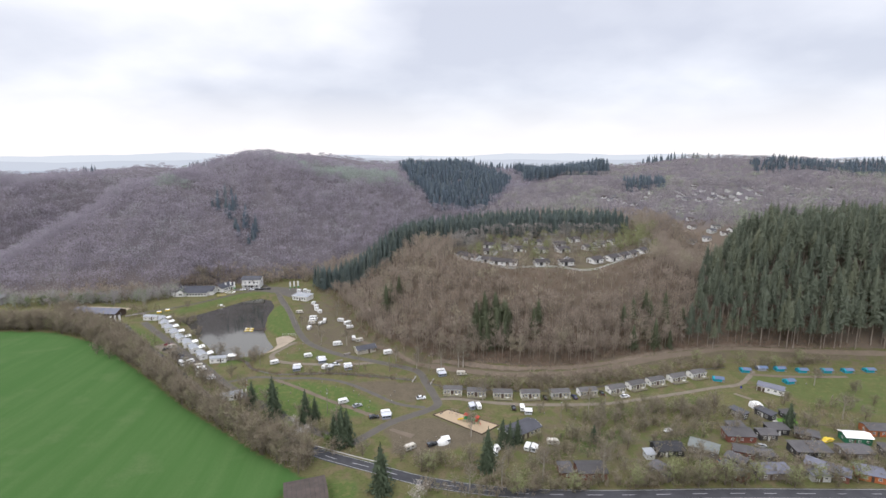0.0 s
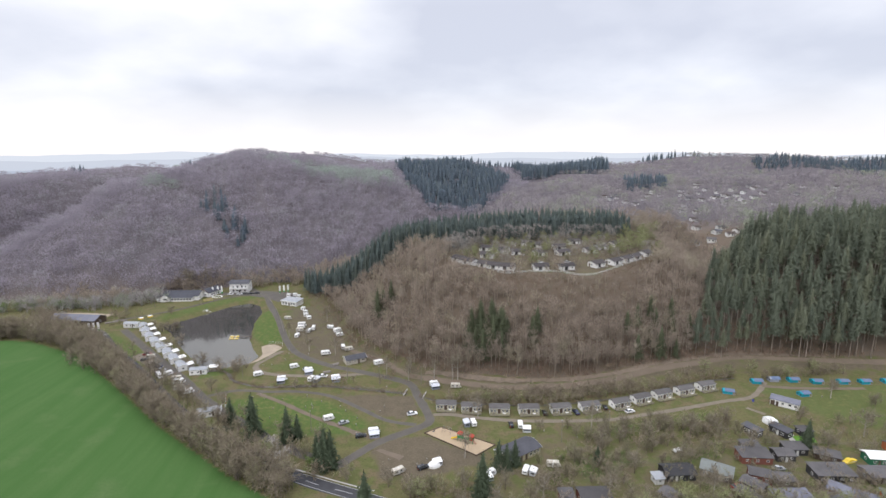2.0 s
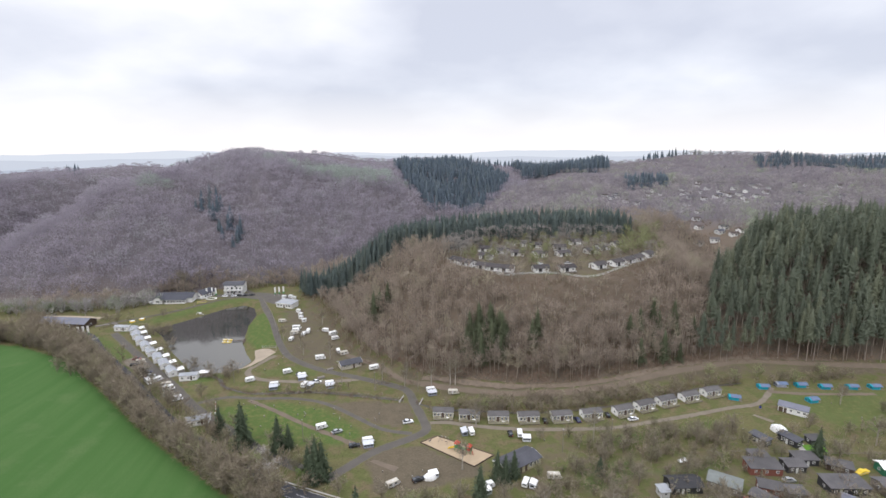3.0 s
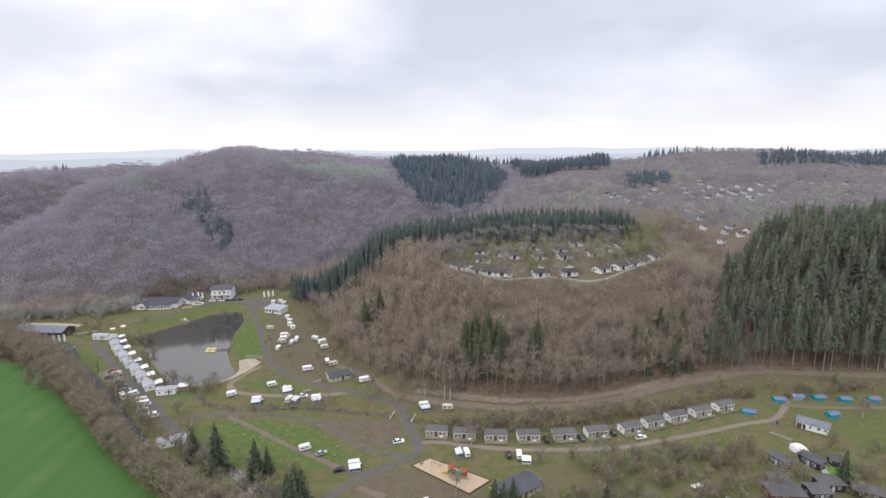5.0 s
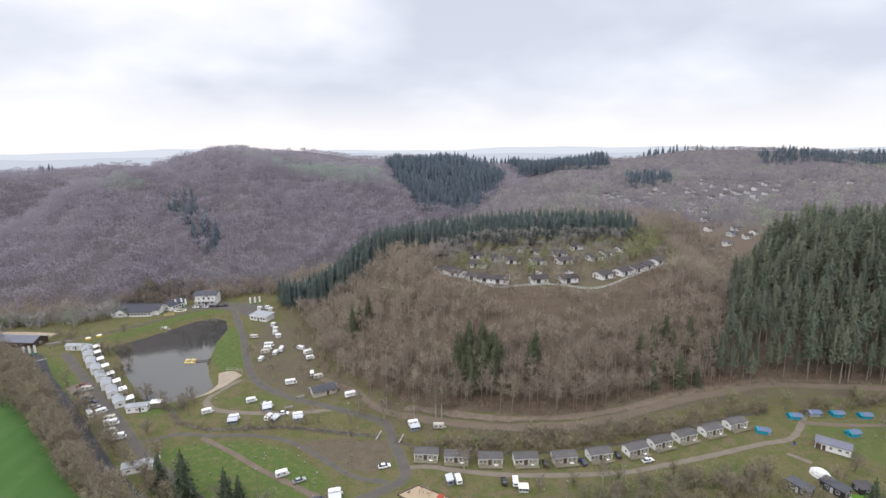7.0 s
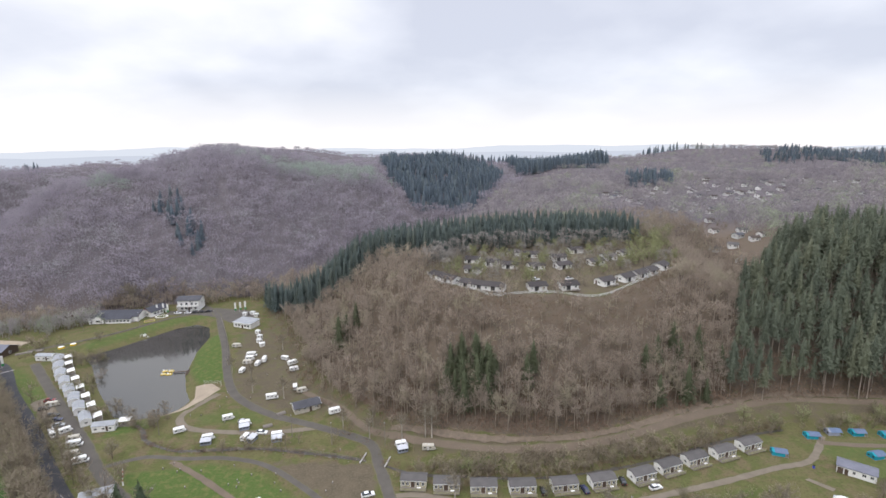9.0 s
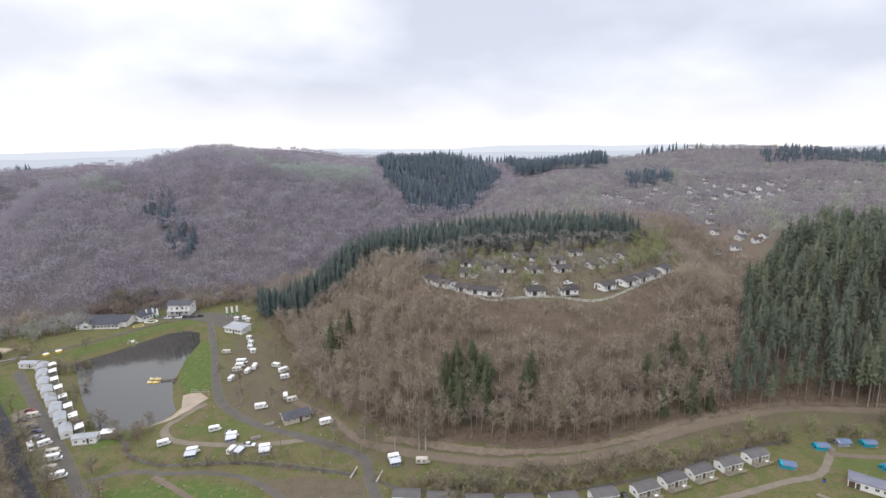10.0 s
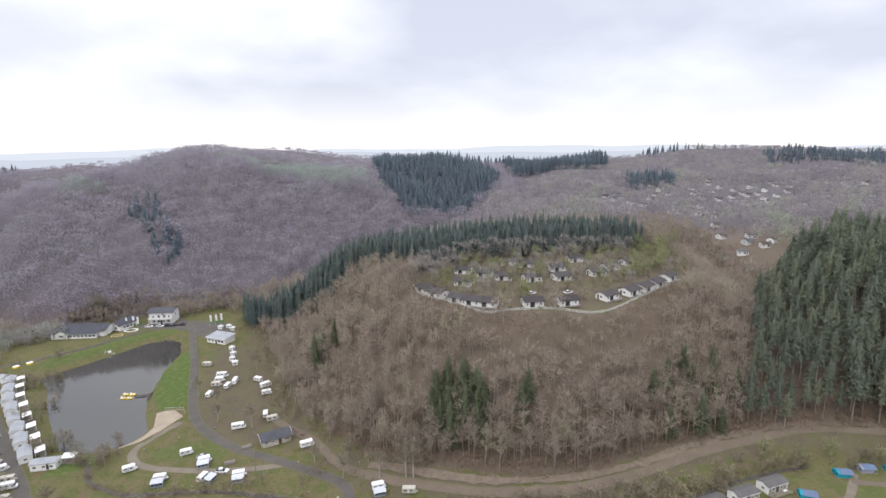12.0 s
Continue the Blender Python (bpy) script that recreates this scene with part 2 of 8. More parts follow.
BLUEROOF = mat("blue_grey_roof", (0.165, 0.168, 0.200), (0.125, 0.128, 0.155), 0.75, 0.3, 3)
GREENROOF = mat("grey_green_sheet_roof", (0.185, 0.200, 0.185), (0.140, 0.150, 0.140), 0.75, 0.3, 3)
PALEROOF = mat("pale_roof", (0.33, 0.34, 0.35), (0.25, 0.26, 0.27), 0.75, 0.3, 3)
BROWNWOOD = mat("brown_boards", (0.10, 0.07, 0.05), (0.07, 0.05, 0.037), 0.8, 0.5, 7, rnd=0.15)
REDWOOD = mat("red_brown_wood", (0.20, 0.075, 0.052), (0.15, 0.057, 0.042), 0.8, 0.5, 7, rnd=0.2)
BLACKWOOD = mat("black_stained_boards", (0.03, 0.03, 0.033), (0.045, 0.043, 0.043), 0.75, 0.5, 7)
GREENWOOD = mat("green_boards", (0.03, 0.16, 0.085), (0.025, 0.12, 0.065), 0.7, 0.5, 7)
ORANGE = mat("orange_boards", (0.42, 0.14, 0.05), (0.33, 0.10, 0.04), 0.8, 0.5, 7)
GREYWOOD = mat("weathered_grey_wood", (0.23, 0.205, 0.175), (0.17, 0.15, 0.13), 0.9, 0.5, 8)
GLASSY = mat("dark_window_glass", (0.035, 0.04, 0.045), (0.05, 0.055, 0.06), 0.12, 0.8, 3, spec=0.6)
AWNING = mat("grey_awning_cloth", (0.26, 0.28, 0.33), (0.21, 0.225, 0.265), 0.9, 0.6, 5, rnd=0.2)
AWNLIGHT = mat("pale_awning_cloth", (0.55, 0.56, 0.58), (0.46, 0.47, 0.50), 0.85, 0.6, 5, rnd=0.1)
TENTBLUE = mat("turquoise_canvas", (0.015, 0.265, 0.33), (0.015, 0.21, 0.27), 0.8, 0.6, 5, rnd=0.1)
TENTGREY = mat("slate_blue_canvas", (0.12, 0.16, 0.24), (0.10, 0.13, 0.20), 0.85, 0.6, 5)
RUBBER = mat("rubber", (0.02, 0.02, 0.02), rough=0.9)
STEEL = mat("galvanised_steel", (0.45, 0.46, 0.47), (0.36, 0.37, 0.38), 0.45, 1, 6, metal=0.7)
TYRE = RUBBER
CARWHITE = mat("white_car_paint", (0.78, 0.78, 0.78), (0.74, 0.74, 0.74), 0.25, spec=0.5)
CARBLACK = mat("black_car_paint", (0.018, 0.018, 0.02), (0.025, 0.025, 0.027), 0.2, spec=0.5)
CARBLUE = mat("dark_blue_car_paint", (0.03, 0.035, 0.08), (0.035, 0.04, 0.09), 0.25, spec=0.5)
CARSILVER = mat("silver_car_paint", (0.40, 0.41, 0.42), (0.36, 0.37, 0.38), 0.3, metal=0.4)
CARRED = mat("dark_red_car_paint", (0.22, 0.02, 0.02), (0.19, 0.018, 0.018), 0.3)
YELLOW = mat("yellow_plastic", (0.70, 0.50, 0.04), (0.62, 0.44, 0.04), 0.5)
RED = mat("red_plastic", (0.40, 0.07, 0.04), (0.34, 0.06, 0.035), 0.55)
GREENPL = mat("green_plastic", (0.03, 0.24, 0.07), (0.03, 0.2, 0.06), 0.5)
LAWN = mat("artificial_turf", (0.10, 0.22, 0.02), (0.085, 0.19, 0.02), 0.95, 0.5, 4)
POOLBLUE = mat("blue_barrel_plastic", (0.08, 0.10, 0.40), rough=0.5)
BARK = mat("grey_brown_bark", (0.17, 0.135, 0.105), (0.12, 0.097, 0.078), 0.95, 1.0, 8)
BIRCHBARK = mat("pale_birch_bark", (0.42, 0.38, 0.32), (0.26, 0.23, 0.20), 0.9, 1.2, 6)
TWIG = tint_mat("bare_twigs", (0.225, 0.196, 0.146), (0.225, 0.196, 0.146), (0.225, 0.196, 0.146), through=0.3, grain=0.12)
BUDS = tint_mat("budding_twigs", (0.260, 0.270, 0.140), (0.260, 0.270, 0.140), (0.260, 0.270, 0.140), through=0.3, grain=0.12)
OLIVETWIG = tint_mat("olive_twigs", (0.205, 0.190, 0.122), (0.205, 0.190, 0.122), (0.205, 0.190, 0.122), through=0.35, grain=0.12)
NEEDLE = tint_mat("dark_green_needles", (0.064, 0.082, 0.050), (0.064, 0.082, 0.050), (0.064, 0.082, 0.050), through=0.12, grain=0.2)
LEAFGREEN = mat("spring_leaves", (0.16, 0.215, 0.07), (0.125, 0.17, 0.055), 0.9, 0.4, 3, island=0.35, spec=0.15)
BLOSSOM = mat("whitish_blossom", (0.46, 0.42, 0.37), (0.33, 0.30, 0.26), 0.9, 0.6, 4, island=0.25)
WOOD_BARE = tint_mat("bare_beech_wood", (0.298, 0.247, 0.200), (0.380, 0.318, 0.258), (0.362, 0.326, 0.236), (0.392, 0.334, 0.270), through=0.45, grain=0.05)
# twig colours lifted and blued: the haze of distance is painted in
WOOD_FAR_HAZED = tint_mat("far_bare_wood_hazed", (0.318, 0.288, 0.322), (0.368, 0.334, 0.368), (0.345, 0.388, 0.338), (0.37, 0.34, 0.36), through=0.5, grain=0.04)
WOOD_UP = tint_mat("far_mixed_wood", (0.240, 0.218, 0.234), (0.362, 0.328, 0.322), (0.315, 0.348, 0.250), (0.32, 0.30, 0.30), through=0.4, grain=0.06)
GREYTWIG = tint_mat("grey_twigs", (0.315, 0.290, 0.262), (0.315, 0.290, 0.262), (0.315, 0.290, 0.262), through=0.35, grain=0.10)
BRAMBLE = tint_mat("dead_brambles", (0.190, 0.136, 0.095), (0.205, 0.162, 0.115), (0.175, 0.168, 0.100), grain=0.1)
UNDERWOOD = tint_mat("brown_undergrowth", (0.190, 0.132, 0.098), (0.215, 0.152, 0.112), (0.17, 0.155, 0.085), grain=0.1, through=0.2)
BANKGRASS = tint_mat("dead_bank_grass", (0.33, 0.255, 0.185), (0.28, 0.21, 0.15), (0.25, 0.20, 0.12), grain=0.1)
WOOD_SPRUCE = tint_mat("spruce_wood", (0.140, 0.161, 0.120), (0.167, 0.187, 0.133), (0.190, 0.204, 0.138), (0.38, 0.32, 0.27), through=0.4, grain=0.05)
FIRNEEDLE = tint_mat("olive_green_needles", (0.116, 0.131, 0.078), (0.116, 0.131, 0.078), (0.116, 0.131, 0.078), through=0.4, grain=0.1)
WOOD_BELT = tint_mat("ridge_conifer_wood", (0.100, 0.126, 0.120), (0.120, 0.146, 0.132), (0.138, 0.160, 0.136), (0.25, 0.21, 0.18), through=0.35, grain=0.06)
# distance haze painted into the needles: bluer than the near conifers
WOOD_CONFAR_HAZED = tint_mat("far_conifer_wood_hazed", (0.124, 0.158, 0.190), (0.146, 0.180, 0.206), (0.170, 0.204, 0.212), (0.16, 0.15, 0.14), through=0.35, grain=0.06)
SHRUB = tint_mat("bare_shrubs", (0.240, 0.200, 0.150), (0.290, 0.246, 0.180), (0.280, 0.268, 0.158), through=0.4, grain=0.10)
STRAW = mat("bleached_grass_bank", (0.188, 0.146, 0.108), (0.118, 0.094, 0.070), 0.95, 0.5, 1.5)
DARKROOF = mat("dark_brown_roof", (0.085, 0.066, 0.056), (0.055, 0.044, 0.038), 0.85, 0.4, 4, rnd=0.15)
CHALETROOF = mat("grey_chalet_roof", (0.108, 0.100, 0.096), (0.080, 0.075, 0.072), 0.85, 0.4, 4, rnd=0.15)
FLOWERS = mat("yellow_flowers", (0.42, 0.34, 0.09), (0.30, 0.27, 0.09), 0.9, 1.0, 6)
OLIVEWOOD = mat("olive_deck_boards", (0.34, 0.32, 0.165), (0.26, 0.245, 0.13), 0.85, 0.5, 7, rnd=0.15)
DEEPSLATE = mat("dark_blue_slate_roof", (0.062, 0.064, 0.076), (0.046, 0.047, 0.056), 0.8, 0.4, 4)
DEEPROOF = mat("dark_tile_roof", (0.062, 0.054, 0.052), (0.045, 0.04, 0.04), 0.85, 0.4, 4, rnd=0.2)


def water_mat():
    m = bpy.data.materials.new("pond_water")
    m.use_nodes = True
    nt = m.node_tree
    N, L = nt.nodes.new, nt.links.new
    bs = nt.nodes["Principled BSDF"]
    bs.inputs["Base Color"].default_value = (0.044, 0.042, 0.034, 1)
    bs.inputs["Roughness"].default_value = 0.03
    bs.inputs["IOR"].default_value = 1.6
    geo = N("ShaderNodeNewGeometry")
    n = N("ShaderNodeTexNoise")
    n.inputs["Scale"].default_value = 1.4
    n.inputs["Detail"].default_value = 4
    L(geo.outputs["Position"], n.inputs["Vector"])
    bp = N("ShaderNodeBump")
    bp.inputs["Strength"].default_value = 0.12
    bp.inputs["Distance"].default_value = 0.03
    L(n.outputs[0], bp.inputs["Height"])
    L(bp.outputs[0], bs.inputs["Normal"])
    return m


WATER = water_mat()
WETSTONE = mat("wet_stream_bed", (0.075, 0.066, 0.055), (0.045, 0.04, 0.035), 0.4, 0.6, 4)

# ---- the lie of the land ----
PLAN = 1.15  # metres to one unit of the site plan, in which all places below are given

def polyline_distance(x, y, pts):
    """Distance to a polyline, the side (+ left of its direction), and the share of its points at the foot."""
    best = np.full(x.shape, 1e9)
    side = np.zeros(x.shape)
    along = np.zeros(x.shape)
    for i, ((ax, ay), (bx, by)) in enumerate(zip(pts[:-1], pts[1:])):
        ux, uy = bx - ax, by - ay
        n2 = ux * ux + uy * uy
        t = np.clip(((x - ax) * ux + (y - ay) * uy) / n2, 0, 1)
        d = np.hypot(x - ax - t * ux, y - ay - t * uy)
        s = np.sign(ux * (y - ay) - uy * (x - ax))
        near = d < best - 1e-9
        best = np.where(near, d, best)
        side = np.where(near, s, side)
        along = np.where(near, i + t, along)
    return best, side, along


def inside(x, y, poly):
    hit = np.zeros(np.shape(x), bool)
    for (ax, ay), (bx, by) in zip(poly, poly[1:] + poly[:1]):
        cross = (ay > y) != (by > y)
        xs = (bx - ax) * (y - ay) / (by - ay + 1e-12) + ax
        hit ^= cross & (x < xs)
    return hit


def soft_inside(x, y, poly, width):
    """1 well inside the outline, 0 well outside, 0.5 on it."""
    d, _, _ = polyline_distance(x, y, poly + poly[:1])
    return np.clip(0.5 + np.where(inside(x, y, poly), d, -d) / width, 0, 1)


def ease(v):
    v = np.clip(v, 0, 1)
    return v * v * (3 - 2 * v)


HILL_FOOT = [(-46, 372), (-40, 335), (-26, 300), (-18, 270), (-10, 250), (6, 226), (22, 208), (42, 202), (65, 194.5), (84, 195), (118, 204), (145, 209), (175, 206), (215, 200), (420, 165), (900, 60)]
VALE = [(-1500, 560), (-700, 470), (-400, 400), (-190, 346), (-130, 372), (-60, 388), (86, 500), (250, 800), (520, 1400), (900, 2200)]
VALE_Z = [0, 0, 0, 0, 0, 2, 28, 52, 60, 60]
SIDE_VALE = [(-345, 415), (-312, 462), (-296, 525), (-272, 585), (-242, 635), (-205, 690)]
SIDE_CUT = [20, 36, 44, 40, 24, 0]
PLATEAU = [(39, 282), (42, 267), (52, 257), (61, 245.5), (83, 245), (101, 243.5), (119, 251), (135, 262), (156, 279), (182, 330), (150, 352), (60, 335)]
POND = [(-122, 303), (-112, 313), (-102, 326), (-93, 338), (-84, 343), (-76, 337), (-71, 322), (-71, 302), (-67, 276), (-62, 262), (-57, 252), (-59, 245), (-65, 241), (-73, 240), (-81, 243), (-98, 267), (-113, 292)]
FIELD = [(-420, 250), (-260, 288), (-206, 284), (-175, 279), (-142, 258), (-106, 220), (-74, 184), (-54, 165), (-42, 153), (-32, 145), (-24, 137), (-34, 126), (-40, 60), (-420, 20)]
WATER_Z = -2.3


def bumps(x, y, scale, seed):
    """A cheap rolling unevenness, made of a few crossed waves."""
    r = np.random.RandomState(seed)
    h = np.zeros(np.shape(x))
    for k in range(5):
        a, p = r.uniform(0, 6.28, 2)
        f = 6.28 / (scale * r.uniform(0.6, 1.6))
        h += np.sin((x * np.cos(a) + y * np.sin(a)) * f + p)
    return h / 5


def land(x, y):
    x, y = np.asarray(x, float), np.asarray(y, float)
    df, sf, _ = polyline_distance(x, y, HILL_FOOT)
    df = np.where(sf > 0, df, -df)
    dv, sv, av = polyline_distance(x, y, VALE)
    base = np.interp(av, range(len(VALE)), VALE_Z)
    # the wooded hill with its shelf, and the upland behind it
    cap = 37.5 + 0.05 * np.clip(y - 335, 0, 560) + 0.022 * np.clip(x - 190, 0, 350)
    cap = cap + 13 * ease((y - 560) / 180) * ease((x - 470) / 120)
    dg, _, _ = polyline_distance(x, y, [(168, 222), (186, 265), (206, 320)])
    cap = cap - 15 * np.exp(-((dg / 21) ** 2)) * ease((df - 12) / 25)
    shape = np.interp(df, [-6, 0, 4, 9, 22, 40, 47, 60], [0, 0.02, 0.085, 0.105, 0.44, 0.9, 0.985, 1.0])
    right = cap * shape
    vale_r = np.where(sv < 0, base + (right - base) * ease(dv / 105), base)
    right = np.where(sv < 0, np.minimum(right, np.maximum(vale_r, 0)), right)
    # the long wooded hill beyond the pond
    top = np.interp(x, [-900, -330, -230, -190, -150, -95, -40, 40, 200], [53, 68, 73, 80, 86.5, 86, 79.5, 76, 71]) - 22 * ease((y - 800) / 600)
    rise = np.interp(dv, [0, 6, 60, 125, 210, 300], [0, 0.02, 0.42, 0.78, 0.96, 1.0])
    left = base + (top - base) * rise
    # a side valley behind the hill's western spur
    dn, _, an = polyline_distance(x, y, SIDE_VALE)
    cut = np.interp(an, range(len(SIDE_VALE)), SIDE_CUT) * np.exp(-((dn / 40) ** 2))
    left = np.maximum(left - cut, np.minimum(left, base + 1))
    h = np.where(sv > 0, left, np.where(df > -6, right, 0.0))
    far = ease((np.hypot(x, y) - 1000) / 500)
    h = h + (bumps(x, y, 160, 3) * 6 + bumps(x, y, 75, 13) * 4.5) * ease((h - 12) / 30) * ease((y - 380) / 80)
    # far country: low swells below the skyline
    rolling = 10 + 4 * bumps(x, y, 1500, 8) + 2 * bumps(x, y, 420, 9)
    h = h * (1 - far) + rolling * far * ease((y - 300) / 500)
    # the crop field bulges above the hedge
    g = soft_inside(x, y, FIELD, 2.0)
    dfield, _, _ = polyline_distance(x, y, FIELD[2:11])
    h = np.where(g > 0.5, 0.8 + 5.2 * ease(dfield / 75), h)
    # the pond's bowl
    dp, _, _ = polyline_distance(x, y, POND + POND[:1])
    sd = np.where(inside(x, y, POND), -dp, dp)
    h = h + np.interp(sd, [-8, 0, 7], [-4.0, WATER_Z - 0.05, 0.0]) * (h < 1.5)
    return h


GRID_X, GRID_Y, GRID_Z = [], [], []


def ground_height(x, y):
    """Height of the ground sheet itself, between its vertices, in metres."""
    xs, ys, gz = GRID_X[0], GRID_Y[0], GRID_Z[0]
    i = np.clip(np.searchsorted(xs, x) - 1, 0, len(xs) - 2)
    j = np.clip(np.searchsorted(ys, y) - 1, 0, len(ys) - 2)
    u, v = (x - xs[i]) / (xs[i + 1] - xs[i]), (y - ys[j]) / (ys[j + 1] - ys[j])
    return PLAN * ((gz[j, i] * (1 - u) + gz[j, i + 1] * u) * (1 - v) + (gz[j + 1, i] * (1 - u) + gz[j + 1, i + 1] * u) * v)


def land_z(x, y):
    """The ground's height in metres at a place of the plan."""
    return float(ground_height(np.array([x]), np.array([y]))[0])


def part(name, bm, material, parent, label=""):
    me = bpy.data.meshes.new(name)
    bm.to_mesh(me)
    bm.free()
    me.materials.append(material)
    ob = new(name, me)
    if parent:
        ob.parent = parent
    if label:
        tagged(ob, label)
    return ob


def share(name, me, parent, m=None):
    ob = new(name, me)
    ob.parent = parent
    if m is not None:
        ob.matrix_local = m
    return ob


def mesh_from(name, verts, faces, material, tint=None, smooth=False):
    """A mesh from numpy vertices and faces that all have the same number of corners."""
    me = bpy.data.meshes.new(name)
    verts, faces = np.asarray(verts, np.float32), np.asarray(faces, np.int32)
    k = faces.shape[1]
    me.vertices.add(len(verts))
    me.vertices.foreach_set("co", verts.ravel())
    me.loops.add(faces.size)
    me.loops.foreach_set("vertex_index", faces.ravel())
    me.polygons.add(len(faces))
    me.polygons.foreach_set("loop_start", np.arange(0, faces.size, k, dtype=np.int32))
    me.update(calc_edges=True)
    if smooth:
        me.polygons.foreach_set("use_smooth", np.ones(len(faces), bool))
    if tint is not None:
        at = me.attributes.new("tint", "FLOAT", "POINT")
        at.data.foreach_set("value", np.asarray(tint, np.float32))
    me.materials.append(material)
    return me


def lines(*spans):
    out = []
    for a, b, step in spans:
        out += list(np.arange(a, b, step))
    return np.array(out + [spans[-1][1]])


BROWN_PLOTS = [
    [(-1, 163), (4, 170), (17, 169), (36, 153), (14, 147), (2, 148)],
    [(-18, 204), (14, 198), (16, 186), (8, 181), (-6, 191)],
]
LUSH = [
    ([(-70, 322), (-62, 322), (-52, 285), (-47, 264), (-57, 262), (-66, 278), (-71, 302)], 1.0),
    ([(-124, 306), (-114, 316), (-94, 341), (-80, 348), (-72, 342), (-70, 330), (-66, 332), (-78, 356), (-100, 350), (-130, 314)], 0.68),
    ([(-74, 236), (-66, 238), (-62, 230), (-70, 226), (-76, 224)], 1.0),
    ([(-62, 204), (-34, 206), (-16, 198), (0, 178), (-10, 172), (-40, 176)], 0.82),
    ([(60, 166), (100, 172), (128, 176), (120, 168), (80, 160)], 0.62),
    ([(60, 138), (84, 148), (80, 156), (60, 152)], 0.8), ([(78, 148), (106, 152), (112, 146), (92, 142)], 0.7),
    ([(148, 192), (200, 188), (240, 180), (230, 150), (176, 152), (160, 164)], 0.6),
    ([(-60, 128), (-24, 140), (-8, 136), (-6, 120), (-30, 112)], 0.75), ([(4, 128), (30, 122), (50, 117), (40, 100), (0, 112)], 0.8),
    ([(96, 300), (106, 300), (108, 318), (94, 318)], 1.0), ([(140, 280), (158, 284), (176, 318), (160, 330), (140, 318), (128, 305)], 0.8), (PLATEAU, 0.1),
    ([(-150, 280), (-140, 290), (-118, 268), (-100, 246), (-108, 240), (-130, 262)], 0.7),
    ([(-55, 318), (-50, 324), (-45, 318), (-44, 304), (-49, 302), (-54, 308)], 0.8),
    ([(-36, 240), (-50, 236), (-46, 228), (-24, 226), (-22, 236)], 0.6),
]


def build_ground():
    xs = lines((-4900, -1600, 300), (-1600, -700, 60), (-700, -260, 14), (-260, 240, 2.5), (240, 700, 12), (700, 1600, 60), (1600, 4900, 300))
    ys = lines((-1500, -100, 100), (-100, 90, 10), (90, 380, 2.5), (380, 720, 8), (720, 1500, 30), (1500, 4900, 200))
    gx, gy = np.meshgrid(xs, ys)
    gz = land(gx, gy)
    GRID_X.append(xs), GRID_Y.append(ys), GRID_Z.append(gz)
    nx, ny = len(xs), len(ys)
    idx = np.arange(nx * ny).reshape(ny, nx)
    f = np.stack([idx[:-1, :-1], idx[:-1, 1:], idx[1:, 1:], idx[1:, :-1]], -1).reshape(-1, 4)
    me = mesh_from("ground", PLAN * np.stack([gx, gy, gz], -1).reshape(-1, 3), f, GROUND)
    me.polygons.foreach_set("use_smooth", np.ones(len(f), bool))
    x, y = gx.ravel(), gy.ravel()
    zone = np.zeros((len(x), 4), np.float32)
    zone[:, 3] = 1
    zone[:, 0] = soft_inside(x, y, FIELD, 3.0)
    df, sf, _ = polyline_distance(x, y, HILL_FOOT)
    dv, sv, _ = polyline_distance(x, y, VALE)
    plateau = soft_inside(x, y, PLATEAU, 6)
    wood = np.where(sf > 0, np.clip((df - 3.5) / 5, 0, 1), 0.0) * (1 - 0.85 * plateau)
    wood = np.where(sv > 0, 1.0, wood) * (np.hypot(x, y) < 1250)
    zone[:, 2] = wood
    soil = 0.22 + 0.42 * np.clip(1 - np.abs(np.where(sf > 0, df, -df) - 1) / 9, 0, 1)
    for plot in BROWN_PLOTS:
        soil = np.maximum(soil, 0.95 * soft_inside(x, y, plot, 3))
    # trodden ground of the upper pitches and of the hut gardens
    soil = np.maximum(soil, 0.62 * soft_inside(x, y, [(-56, 322), (-40, 326), (-22, 292), (-10, 247), (4, 226), (-34, 238), (-44, 255), (-50, 285)], 6))
    soil = np.maximum(soil, 0.42 * soft_inside(x, y, [(38, 128), (70, 128), (150, 118), (180, 140), (120, 152), (60, 172), (30, 160)], 8))
    soil = np.maximum(soil, 0.68 * plateau)
    zone[:, 1] = soil
    lush = np.zeros(len(x), np.float32)
    for poly, k in LUSH:
        lush = np.maximum(lush, k * soft_inside(x, y, poly, 4))
    me.attributes.new("lush", "FLOAT", "POINT").data.foreach_set("value", lush)
    at = me.attributes.new("zone", "FLOAT_COLOR", "POINT")
    at.data.foreach_set("color", zone.ravel())
    ob = new("ground", me)
    return tagged(ob, "spring meadow, green crop field and leaf-littered wooded hills", "ground", kind="structure")


build_ground()


def smooth_line(pts, step=2.0):
    """A Catmull-Rom curve through the points, in even steps."""
    p = np.array([pts[0]] + list(pts) + [pts[-1]], float)
    out = []
    for i in range(1, len(p) - 2):
        n = max(2, int(np.hypot(*(p[i + 1] - p[i])) / step))
        for t in np.linspace(0, 1, n, endpoint=False):
            a, b, c, d = p[i - 1 : i + 3]
            out.append(0.5 * (2 * b + (c - a) * t + (2 * a - 5 * b + 4 * c - d) * t**2 + (3 * b - a - 3 * c + d) * t**3))
    return np.array(out + [p[-2]])


